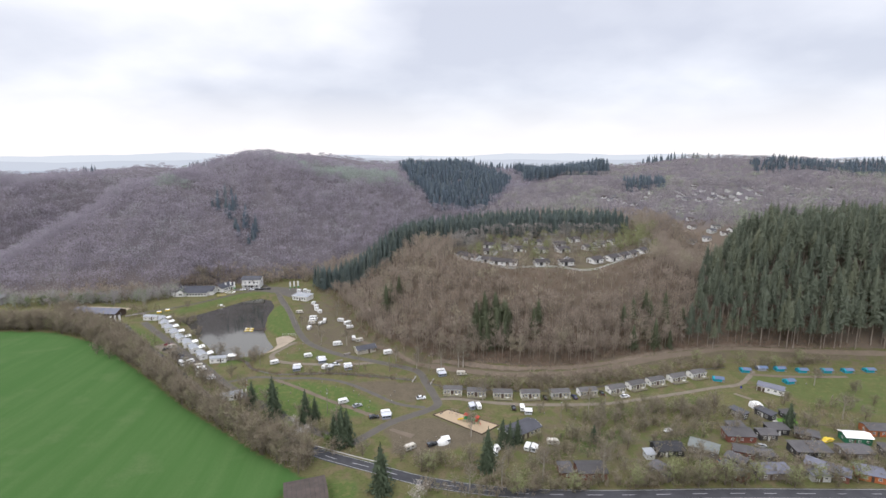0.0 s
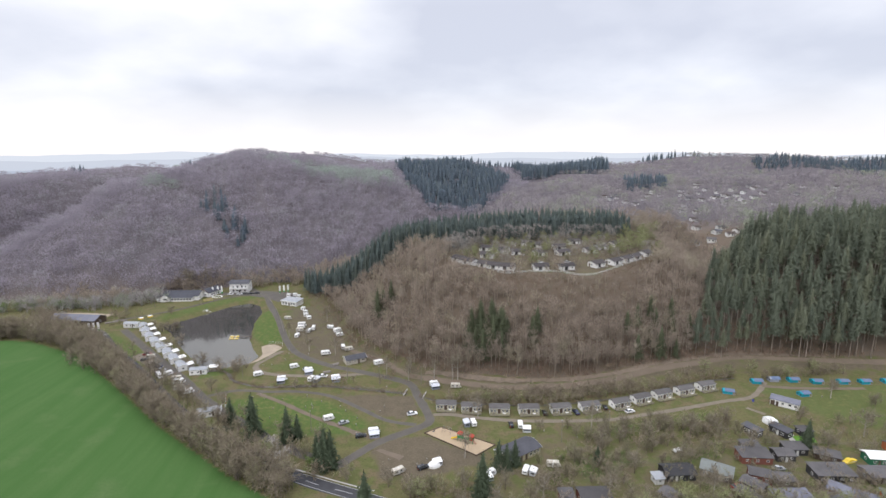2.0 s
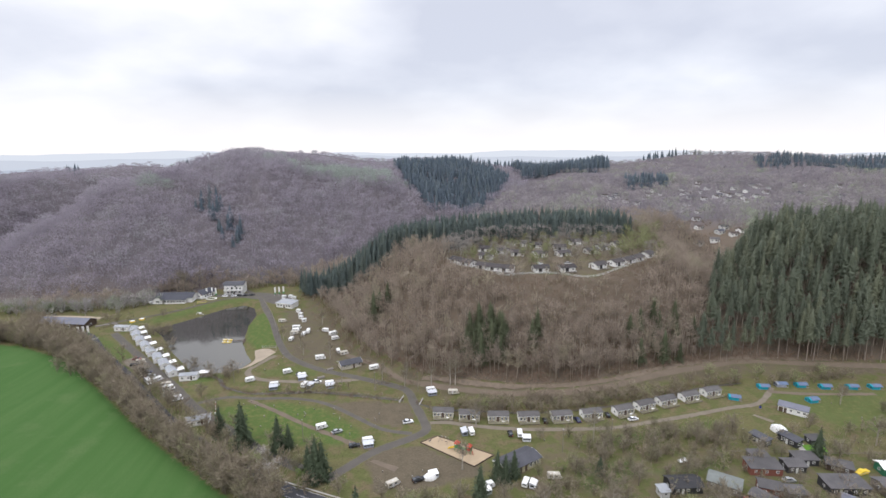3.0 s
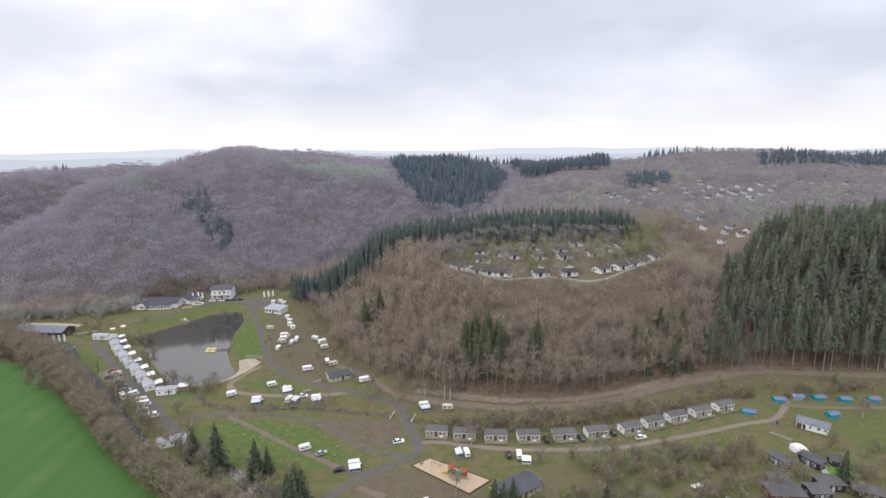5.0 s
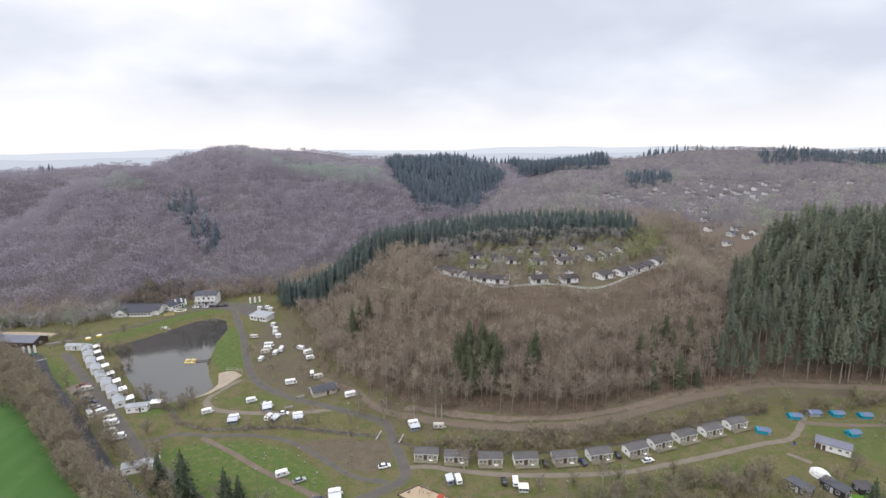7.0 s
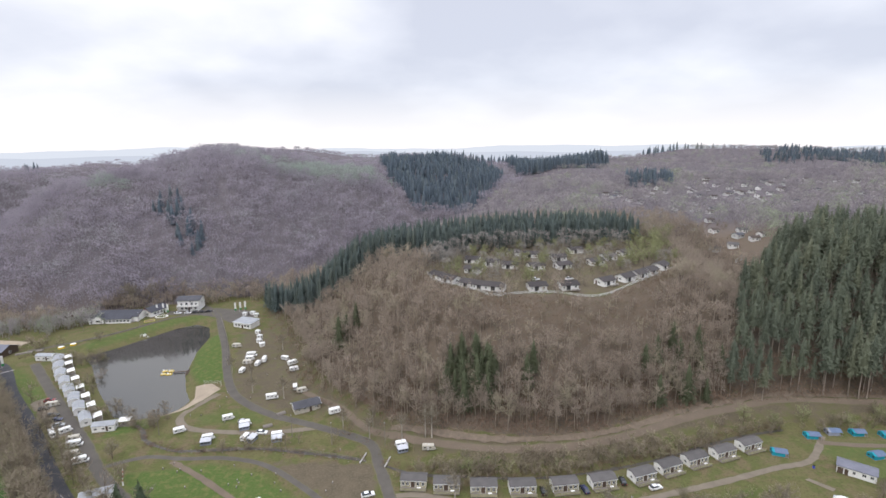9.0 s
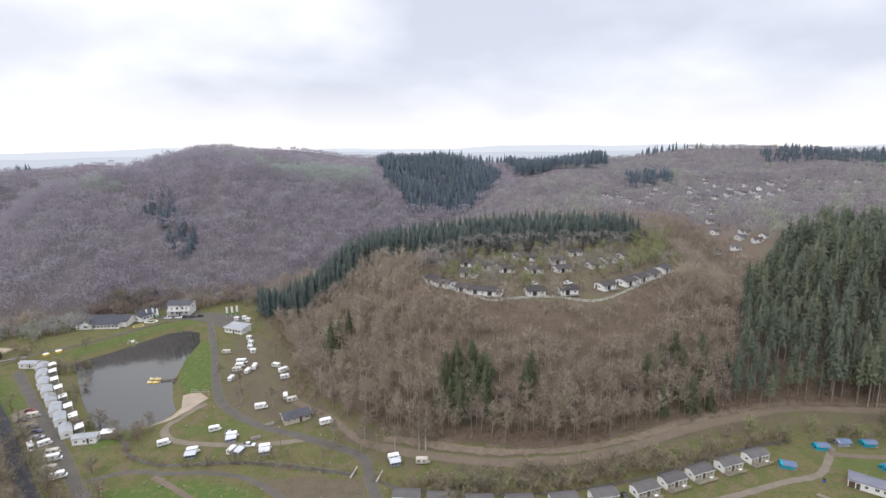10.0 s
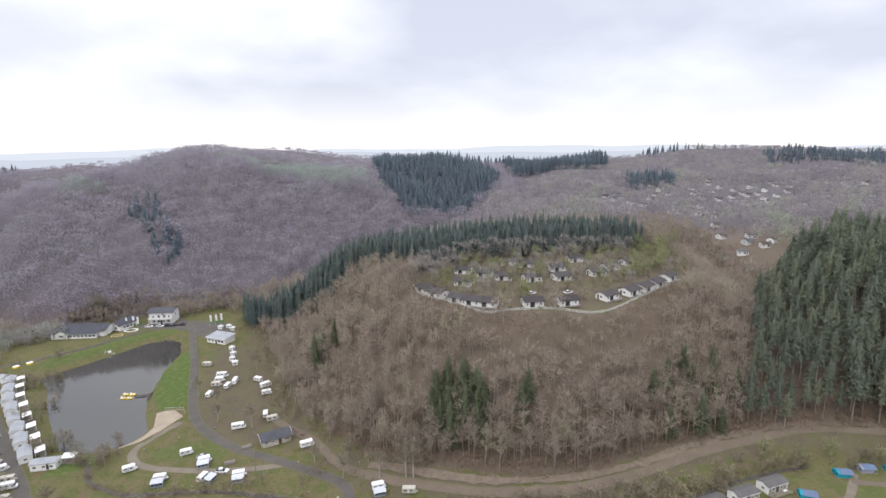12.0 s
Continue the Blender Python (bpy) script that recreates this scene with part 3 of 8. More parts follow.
def ribbon(name, pts, width, material, label, category, lift=0.07, kind="structure", cross=3, wobble=0.0, parent=None, dash=None):
    """A strip laid on the land along a curve."""
    c = smooth_line(pts)
    d = np.gradient(c, axis=0)
    d /= np.linalg.norm(d, axis=1)[:, None] + 1e-9
    nrm = np.stack([-d[:, 1], d[:, 0]], 1)
    r = np.random.RandomState(len(pts) * 7 + int(width * 10))
    offs = np.array([-0.62, -0.36, 0.0, 0.36, 0.62]) if cross > 2 else np.linspace(-0.5, 0.5, cross)
    w = width * (1 + wobble * r.uniform(-1, 1, len(c)))
    grid = c[:, None, :] + nrm[:, None, :] * (offs[None, :] * w[:, None])[..., None]
    z = ground_height(grid[..., 0], grid[..., 1]) + lift
    v = np.concatenate([PLAN * grid, z[..., None]], -1)
    n, k = v.shape[:2]
    idx = np.arange(n * k).reshape(n, k)
    f = np.stack([idx[:-1, :-1], idx[:-1, 1:], idx[1:, 1:], idx[1:, :-1]], -1)[:, :, ::-1]
    if dash:
        length = np.r_[0, np.cumsum(np.linalg.norm(np.diff(c, axis=0), axis=1))][:-1]
        f = f[(length % (dash[0] + dash[1])) < dash[0]]
    me = mesh_from(name, v.reshape(-1, 3), f.reshape(-1, 4), material)
    rim = np.where(np.abs(offs) > 0.5, 0.75, 0.0) if cross > 2 and material is not ASPHALT else np.zeros(len(offs))
    me.attributes.new("edge", "FLOAT", "POINT").data.foreach_set("value", np.tile(rim, n).astype(np.float32))
    ob = new(name, me)
    if parent:
        ob.parent = parent
        return ob
    return tagged(ob, label, category, kind=kind)


def patch(name, poly, material, label, category, lift=0.06, kind="structure", thick=0.0):
    bm = bmesh.new()
    vs = [bm.verts.new((x, y, land_z(x, y) + lift)) for x, y in poly]
    f = bm.faces.new(vs)
    bmesh.ops.triangulate(bm, faces=[f])
    for _ in range(3):
        bmesh.ops.subdivide_edges(bm, edges=bm.edges[:], cuts=1, use_grid_fill=True)
    for v in bm.verts:
        v.co = (PLAN * v.co.x, PLAN * v.co.y, land_z(v.co.x, v.co.y) + lift)
    bmesh.ops.recalc_face_normals(bm, faces=bm.faces)
    if sum(f.normal.z for f in bm.faces) < 0:
        bmesh.ops.reverse_faces(bm, faces=bm.faces)
    return tagged(part(name, bm, material, None), label, category, kind=kind)


MAIN_ROAD = [(-190, 330), (-160, 300), (-146, 288), (-128, 264), (-104, 236), (-72, 196), (-48, 172), (-22, 151), (-6, 142), (12, 132.5), (34, 125.5), (60, 121.5), (98, 118), (141, 113), (220, 105), (400, 90)]
road = ribbon("road", MAIN_ROAD, 3.7, ASPHALT, "dark asphalt country road with a dashed white line", "road", 0.09)
ribbon("centre_line", MAIN_ROAD[5:], 0.2, LINE, "", "", 0.105, cross=2, parent=road, dash=(4.0, 6.0))
for k in (-1, 1):
    off = [(x + k * 0.8, y + k * 1.9) for x, y in MAIN_ROAD[7:]]
    ribbon("edge_line", off, 0.16, LINE, "", "", 0.105, cross=2, parent=road)
ribbon("verge_kerb", [(-24, 155.6), (-15, 150.5), (-6, 145.6), (0, 142.6)], 0.5, CONCRETE, "pale stone strip along the road edge", "kerb", 0.12, cross=2)
ribbon("yard_kerb", [(-150, 279.6), (-146, 283.4), (-141.6, 287)], 0.6, CONCRETE, "pale concrete strip across the road verge", "kerb", 0.12, cross=2)
ribbon("camp_road", [(-90, 372), (-76, 352), (-66, 325), (-57, 300), (-51, 280), (-45, 262), (-38, 248), (-24, 234), (-6, 223), (8, 214), (14, 208), (16, 198), (18, 188), (19, 179), (14, 174.5), (2, 168), (-6, 161), (-12, 155)], 3.0, OLD_TAR, "worn grey tarmac lane through the campsite", "lane", 0.07, wobble=0.06)
ribbon("chalet_lane", [(18.5, 183), (26, 183), (34, 180), (49, 175.8), (66, 173.5), (83, 172.5), (95, 174), (114, 177), (132, 180.5), (144, 182), (152, 187), (160, 194)], 1.9, GRAVEL, "pale gravel lane in front of the chalets", "lane", 0.06, wobble=0.15)
ribbon("tent_path", [(156, 191), (166, 188), (178, 186), (196, 184)], 1.9, EARTH, "trodden earth path between the tents", "path", 0.07, wobble=0.2)
ribbon("forest_track", [(-14, 249), (2, 232), (12, 217.5), (24, 209), (34, 205), (53, 199), (68, 196.5), (84, 197.3), (102, 201.5), (118, 206.5), (136, 210), (157, 212.5), (176, 210), (200, 205.5), (260, 195)], 2.2, EARTH, "bare earth forest track along the hill foot", "track", 0.16, cross=5, wobble=0.15)
ribbon("track_bank", [(20.2, 214.1), (34.2, 208.6), (53.2, 202.1), (68.2, 199.6), (84.2, 200.1), (102.2, 204.1), (118.2, 209.1), (136.2, 212.7), (157.2, 215.1), (176.2, 212.7), (200.2, 208.1)], 1.8, STRAW, "pale bleached bank above the forest track", "bank", 0.25, cross=5, wobble=0.4)
ribbon("home_lane", [(-137, 293), (-133, 288), (-112, 262), (-93, 239), (-80, 223), (-67, 206), (-57, 195), (-44, 182), (-35, 173), (-20, 161)], 3.3, OLD_TAR, "grey lane beside the row of mobile homes", "lane", 0.07, wobble=0.08)
ribbon("stream_path", [(-66, 208), (-56, 211.5), (-44, 209), (-33, 208), (-22, 204.5), (-14, 199), (-6, 191), (4, 181), (14, 177)], 1.7, OLD_TAR, "narrow tarmac path across the meadow", "path", 0.065, wobble=0.1)
ribbon("meadow_path", [(-47, 208), (-36, 199), (-24, 188), (-14, 180), (-4, 172), (4, 168)], 1.7, EARTH, "worn earth path across the grass", "path", 0.062, wobble=0.25)
ribbon("loop_path", [(-46, 252), (-54, 238), (-52, 230), (-45, 225.5), (-35, 223), (-24, 221), (-12, 221), (-4, 222)], 2.3, GRAVEL, "sandy gravel loop between the pitches", "path", 0.062, wobble=0.15)
patch("forecourt", [(-106, 357), (-86, 353), (-74, 347), (-64, 336), (-54, 343), (-56, 356), (-80, 365), (-106, 363)], OLD_TAR, "worn tarmac forecourt before the big house", "forecourt", 0.06)
ribbon("bank_lane", [(-150, 309), (-138, 316), (-124, 325), (-112, 337), (-100, 350), (-88, 357)], 2.0, OLD_TAR, "narrow lane on the pond's north bank", "lane", 0.07, wobble=0.15)
patch("beach", [(-58, 262), (-51, 261), (-46.5, 256), (-50.5, 247.5), (-56, 242), (-64, 239.5), (-60, 243.5), (-56.5, 248), (-55.5, 253)], BEACH, "small sandy beach on the pond's bank", "beach", 0.12)

bm = bmesh.new()
bm.faces.new([bm.verts.new((PLAN * x, PLAN * y, PLAN * WATER_Z)) for x, y in [(-126, 300), (-100, 346), (-72, 348), (-62, 300), (-50, 250), (-62, 234), (-84, 234)]])
bmesh.ops.recalc_face_normals(bm, faces=bm.faces)
if next(iter(bm.faces)).normal.z < 0:
    bmesh.ops.reverse_faces(bm, faces=bm.faces[:])
tagged(part("water", bm, WATER, None), "still dark pond reflecting the grey sky", "pond", kind="structure")

# ---- trees ----
def tube(p, q, r0, r1, sides=3):
    """A tapered limb from p to q: vertices and triangles."""
    p, q = np.array(p, float), np.array(q, float)
    w = (q - p) / (np.linalg.norm(q - p) + 1e-9)
    u = np.cross(w, (0, 0, 1) if abs(w[2]) < 0.9 else (1, 0, 0))
    u /= np.linalg.norm(u)
    v = np.cross(w, u)
    a = np.arange(sides) * 2 * np.pi / sides
    ring = np.cos(a)[:, None] * u + np.sin(a)[:, None] * v
    verts = np.concatenate([p + ring * r0, q + ring * r1])
    f = []
    for i in range(sides):
        j = (i + 1) % sides
        f += [(i, j, sides + j), (i, sides + j, sides + i)]
    return verts, np.array(f)


def join(pieces):
    vs, fs, n = [], [], 0
    for v, f in pieces:
        vs.append(v)
        fs.append(f + n)
        n += len(v)
    return np.concatenate(vs), np.concatenate(fs)


def slivers(r, base, way, length, width, out):
    """Thin triangles: one for each base point, along its way, lying across the outward direction."""
    n = len(base)
    tip = base + way * length[:, None]
    side = np.cross(way, out)
    side /= np.linalg.norm(side, axis=1)[:, None] + 1e-9
    v = np.stack([base - side * width[:, None] / 2, base + side * width[:, None] / 2, tip], 1).reshape(-1, 3)
    return v, np.arange(3 * n).reshape(n, 3)


def bare_parts(seed, h=11.0, spread=3.4, limbs=8, twigs=300, twig=1.5, wide=0.13, clear=0.3, stout=0.02, apart=False):
    """A leafless broad-leaved tree of height h: the woody parts, and the haze of twigs."""
    r = np.random.RandomState(seed)
    lean = r.uniform(-0.05, 0.05, 2) * h
    top = np.array([lean[0], lean[1], h * 0.8])
    wood = [tube((0, 0, -0.4), top * 0.5, stout * h, 0.7 * stout * h, 5), tube(top * 0.5, top, 0.7 * stout * h, 0.004 * h, 4)]
    ends = []
    for i in range(limbs):
        t = clear + (0.85 - clear) * (i + r.uniform(0, 0.8)) / limbs
        a = i * 2.4 + r.uniform(-0.5, 0.5)
        p = top * t * 1.0
        reach = spread * (1.0 - 0.55 * abs(t - 0.5) / 0.5) * r.uniform(0.7, 1.1)
        q = p + np.array([np.cos(a) * reach, np.sin(a) * reach, reach * r.uniform(0.5, 1.1)])
        q[2] = min(q[2], h * 0.97)
        wood.append(tube(p, q, 0.008 * h, 0.002 * h, 3))
        ends.append((p, q))
    ends.append((top * 0.6, top * 1.15))
    k = r.randint(0, len(ends), twigs)
    t = r.uniform(0.3, 1.05, twigs)[:, None]
    pp, qq = np.array([e[0] for e in ends])[k], np.array([e[1] for e in ends])[k]
    base = pp + (qq - pp) * t + r.normal(size=(twigs, 3)) * spread * 0.13
    mid = np.array([0, 0, h * 0.5])
    way = (base - mid) / spread * 0.7 + r.normal(size=(twigs, 3)) * 0.8 + (0, 0, 0.3)
    way /= np.linalg.norm(way, axis=1)[:, None]
    out = (base - (0, 0, h * 0.4)) / (spread, spread, h * 0.45)
    out = out / (np.linalg.norm(out, axis=1)[:, None] + 1e-9) + r.normal(size=(twigs, 3)) * 0.3
    haze = slivers(r, base, way, twig * r.uniform(0.6, 1.3, twigs), wide * r.uniform(0.6, 1.4, twigs), out)
    return (wood if apart else join(wood)), haze


def inner_crown(r, rings, sides=7, rough=0.16):
    """The dense heart of a crown: a lumpy closed surface through rings of (radius, height), ending in a tip."""
    v, f = [], []
    for radius, z in rings[:-1]:
        turn = r.uniform(0, 6.28)
        for k in range(sides):
            a = 6.283 * k / sides + 0.3 * np.sin(turn + k)
            q = radius * (1 + rough * r.uniform(-1, 1))
            v.append((q * np.cos(a), q * np.sin(a), z + 0.25 * radius * rough * r.uniform(-1, 1)))
    v.append((0.2 * rings[-1][0], 0, rings[-1][1]))
    for i in range(len(rings) - 2):
        for k in range(sides):
            a, b = i * sides + k, i * sides + (k + 1) % sides
            f += [(a, b, b + sides), (a, b + sides, a + sides)]
    last = (len(rings) - 2) * sides
    f += [(last + k, last + (k + 1) % sides, len(v) - 1) for k in range(sides)]
    return np.array(v), np.array(f)


def dome_parts(seed, h=10.0, spread=4.2, twigs=84, twig=2.0, wide=0.8, low=0.08, ruffle=0.28, skin=0.45):
    """A leafless crown seen from afar: a trunk in a lumpy cloud of fine twigs, denser towards its skin."""
    r = np.random.RandomState(seed)
    wood = [tube((0, 0, -0.4), (0, 0, h * 0.6), 0.014 * h, 0.006 * h, 3)]
    phase = r.uniform(0, 6.28, 3)
    a, u = r.uniform(0, 6.28, twigs), r.uniform(0.0, 1.0, twigs) ** 0.85
    deep = r.uniform(skin, 1.0, twigs) ** 0.5 * 1.05
    lump = 1 + 0.15 * np.sin(3 * a + phase[0] + 2 * u) + 0.10 * np.sin(5 * a + phase[1] - 4 * u)
    out = spread * lump * np.cos(1.5 * u - 0.25) ** 0.8 * deep
    z = h * (low + (1 - low) * np.sin(1.57 * u) ** 0.9 * (0.55 + 0.45 * deep) * (1 + 0.06 * np.sin(2 * a + phase[2])))
    base = np.stack([out * np.cos(a), out * np.sin(a), z], -1)
    n = base - (0, 0, h * 0.35)
    n /= np.linalg.norm(n, axis=1)[:, None]
    n += r.normal(size=(twigs, 3)) * ruffle
    n /= np.linalg.norm(n, axis=1)[:, None]
    way = np.cross(n, r.normal(size=(twigs, 3)))
    way[:, 2] = np.abs(way[:, 2]) + 0.2
    way /= np.linalg.norm(way, axis=1)[:, None]
    side = np.cross(n, way)
    side /= np.linalg.norm(side, axis=1)[:, None]
    ln, wd = twig * r.uniform(0.6, 1.3, twigs)[:, None], wide * r.uniform(0.6, 1.4, twigs)[:, None]
    b = base - way * ln * 0.5
    loose = np.stack([b - side * wd / 2, b + side * wd / 2, b + way * ln], 1).reshape(-1, 3)
    return join(wood), (loose, np.arange(3 * twigs).reshape(twigs, 3))


def needle_parts(seed, h=22.0, radius=2.6, sprays=460, spray=1.5, wide=0.34, clear=0.4, heart=0.0):
    """A spruce: a straight trunk, and many small hanging sprays of needles set in whorls round a ragged cone."""
    r = np.random.RandomState(seed)
    wood = [tube((0, 0, -0.4), (0, 0, h * 0.97), 0.011 * h, 0.002 * h, 5)]
    u = 1 - np.sqrt(r.uniform(0, 1, sprays))
    whorl = 0.5 + 0.5 * np.cos(u * h / 1.1 * 6.28)
    g = r.uniform(0, 6.28, sprays)
    bough = 0.85 + 0.25 * np.sin(5 * g + 9 * u + r.uniform(0, 6.28)) * (u < 0.85)
    reach = (radius * (1 - u) ** 0.64 + 0.1) * bough * (0.78 + 0.22 * whorl)
    d = reach * np.sqrt(r.uniform(0.12, 1.0, sprays))
    z = h * (clear + (0.985 - clear) * u) - 0.35 * d
    c, s = np.cos(g), np.sin(g)
    base = np.stack([c * d, s * d, z], 1)
    way = np.stack([c * 0.7, s * 0.7, np.full(sprays, -0.45)], 1) + r.normal(size=(sprays, 3)) * 0.4
    way /= np.linalg.norm(way, axis=1)[:, None]
    side = np.cross(way, np.stack([c, s, np.full(sprays, 0.9)], 1) + r.normal(size=(sprays, 3)) * 0.25)
    side /= np.linalg.norm(side, axis=1)[:, None]
    k = (0.55 + 0.45 * np.minimum(1, reach / radius * 1.6))[:, None] * r.uniform(0.7, 1.25, (sprays, 1))
    b, ln, wd = base - way * spray * 0.35 * k, spray * k, wide * k
    v = np.stack([b - side * wd, b + side * wd, b + way * ln], 1).reshape(-1, 3)
    top = np.array([[-0.12, 0, h * 0.93], [0.12, 0, h * 0.93], [0, 0, h * 1.02], [0, -0.12, h * 0.93], [0, 0.12, h * 0.93], [0, 0, h * 1.01]])
    haze = [(v, np.arange(3 * sprays).reshape(sprays, 3)), (top, np.arange(6).reshape(2, 3))]
    if heart:
        rings = [(heart * radius * (1 - q) ** 0.64, h * (clear + (0.96 - clear) * q)) for q in (0.0, 0.12, 0.4, 0.7, 1.0)]
        haze.insert(0, inner_crown(r, rings, 7, 0.3))
    return join(wood), join(haze)


def scatter(name, templates, xy, size, material, label, category, seed=1, tint=None, sink=0.0, grow=None):
    """Many trees of one wood, joined: each template turned, scaled and set on the land."""
    r = np.random.RandomState(seed)
    n = len(xy)
    z = ground_height(xy[:, 0], xy[:, 1]) - sink
    xy = PLAN * xy
    pick = r.randint(0, len(templates), n)
    yaw, sc = r.uniform(0, 6.28, n), PLAN * r.uniform(size[0], size[1], n) * (grow if grow is not None else 1.0)
    wide = sc * r.uniform(0.85, 1.2, n)
    hue = r.uniform(0, 1, n) if tint is None else tint
    V, F, T, off = [], [], [], 0
    for k, (tv, tf, woody) in enumerate(templates):
        i = np.nonzero(pick == k)[0]
        if not len(i):
            continue
        c, s = np.cos(yaw[i])[:, None], np.sin(yaw[i])[:, None]
        x = (tv[None, :, 0] * c - tv[None, :, 1] * s) * wide[i][:, None] + xy[i, 0][:, None]
        y = (tv[None, :, 0] * s + tv[None, :, 1] * c) * wide[i][:, None] + xy[i, 1][:, None]
        zz = tv[None, :, 2] * sc[i][:, None] + z[i][:, None]
        V.append(np.stack([x, y, zz], -1).reshape(-1, 3))
        F.append((tf[None] + (np.arange(len(i)) * len(tv))[:, None, None]).reshape(-1, 3) + off)
        T.append(np.where(woody[None], 1.0, 0.9 * hue[i][:, None]).ravel())
        off += len(i) * len(tv)
    me = mesh_from(name, np.concatenate(V), np.concatenate(F), material, np.concatenate(T), True)
    return tagged(new(name, me), label, category, kind="stuff")


def grid_points(x0, x1, y0, y1, step, seed, jitter=0.45):
    r = np.random.RandomState(seed)
    gx, gy = np.meshgrid(np.arange(x0, x1, step), np.arange(y0, y1, step))
    p = np.stack([gx, gy], -1).reshape(-1, 2)
    return p + r.uniform(-jitter, jitter, p.shape) * step


def both(t):
    """Wood and foliage of a tree in one: vertices, faces, and which vertices are wood."""
    v, f = join(t)
    return v, f, np.arange(len(v)) < len(t[0][0])


SPRUCE_WOOD = [(138, 214), (180, 210), (230, 203), (330, 190), (345, 290), (262, 297), (215, 288), (186, 272), (163, 243)]
CONIFER_STRIP = [(-52, 366), (-44, 345), (-22, 326), (4, 312), (34, 312), (46, 306), (60, 322), (90, 330), (130, 332), (168, 338), (176, 352), (150, 372), (96, 372), (50, 352), (10, 346), (-20, 356)]
CLEARING = [(34, 276), (30, 266), (38, 252), (50, 242), (56, 236), (70, 226), (96, 224), (118, 234), (140, 256), (170, 285), (176, 320), (158, 282), (135, 260), (118, 249), (100, 241), (62, 243), (52, 255), (42, 266), (38, 280)]


VILLAGE = [(225, 493), (234, 481), (241, 474), (214, 499), (284, 532), (293, 523), (317, 526), (305, 504), (279, 454), (260, 426), (227, 354), (229, 348), (234, 341), (238, 332), (243, 350), (247, 338), (219, 362), (220, 378),
           (412, 570), (346, 477), (358, 484), (375, 493), (355, 466), (391, 496), (438, 537), (463, 555), (475, 544), (343, 503), (325, 477), (319, 456), (317, 470), (347, 545), (340, 518), (421, 459), (485, 535), (487, 515), (323, 446), (335, 450), (249, 534)]


def spread_village():
    """The known bungalows and a few more between them, none too near another."""
    rv = random.Random(5)
    more = list(VILLAGE)
    for k in range(3):
        for x, y in VILLAGE[3:]:
            if rv.random() < 0.75:
                more.append((x + rv.uniform(-24, 24), y + rv.uniform(-14, 18)))
    taken = []
    for x, y in more:
        if all(math.hypot(x - a, y - b) >= 9 for a, b in taken):
            taken.append((x, y))
    return taken


BUNGALOWS = spread_village()
SHELF_HOMES = [(43.5, 273, -58), (59, 255, -30), (129.5, 263, 32), (47.5, 266.5, -50), (54.5, 258.5, -40), (64.0, 252.5, -25), (80, 250.5, 2), (93, 250.5, 4), (110.5, 254.5, 25), (121.5, 258.6, 28), (137, 267.5, 35), (147.5, 276.5, 38), (63, 301, -25), (71, 293.5, -30),
    (78.5, 287, -20), (87, 313.5, -10), (94.5, 308, -12), (89.5, 283, 8), (102.5, 283, 12), (120.5, 287.5, 10), (131, 296.5, 12), (144, 305, 15), (121, 315.5, 8), (60, 281, -30), (106, 299, 5)]


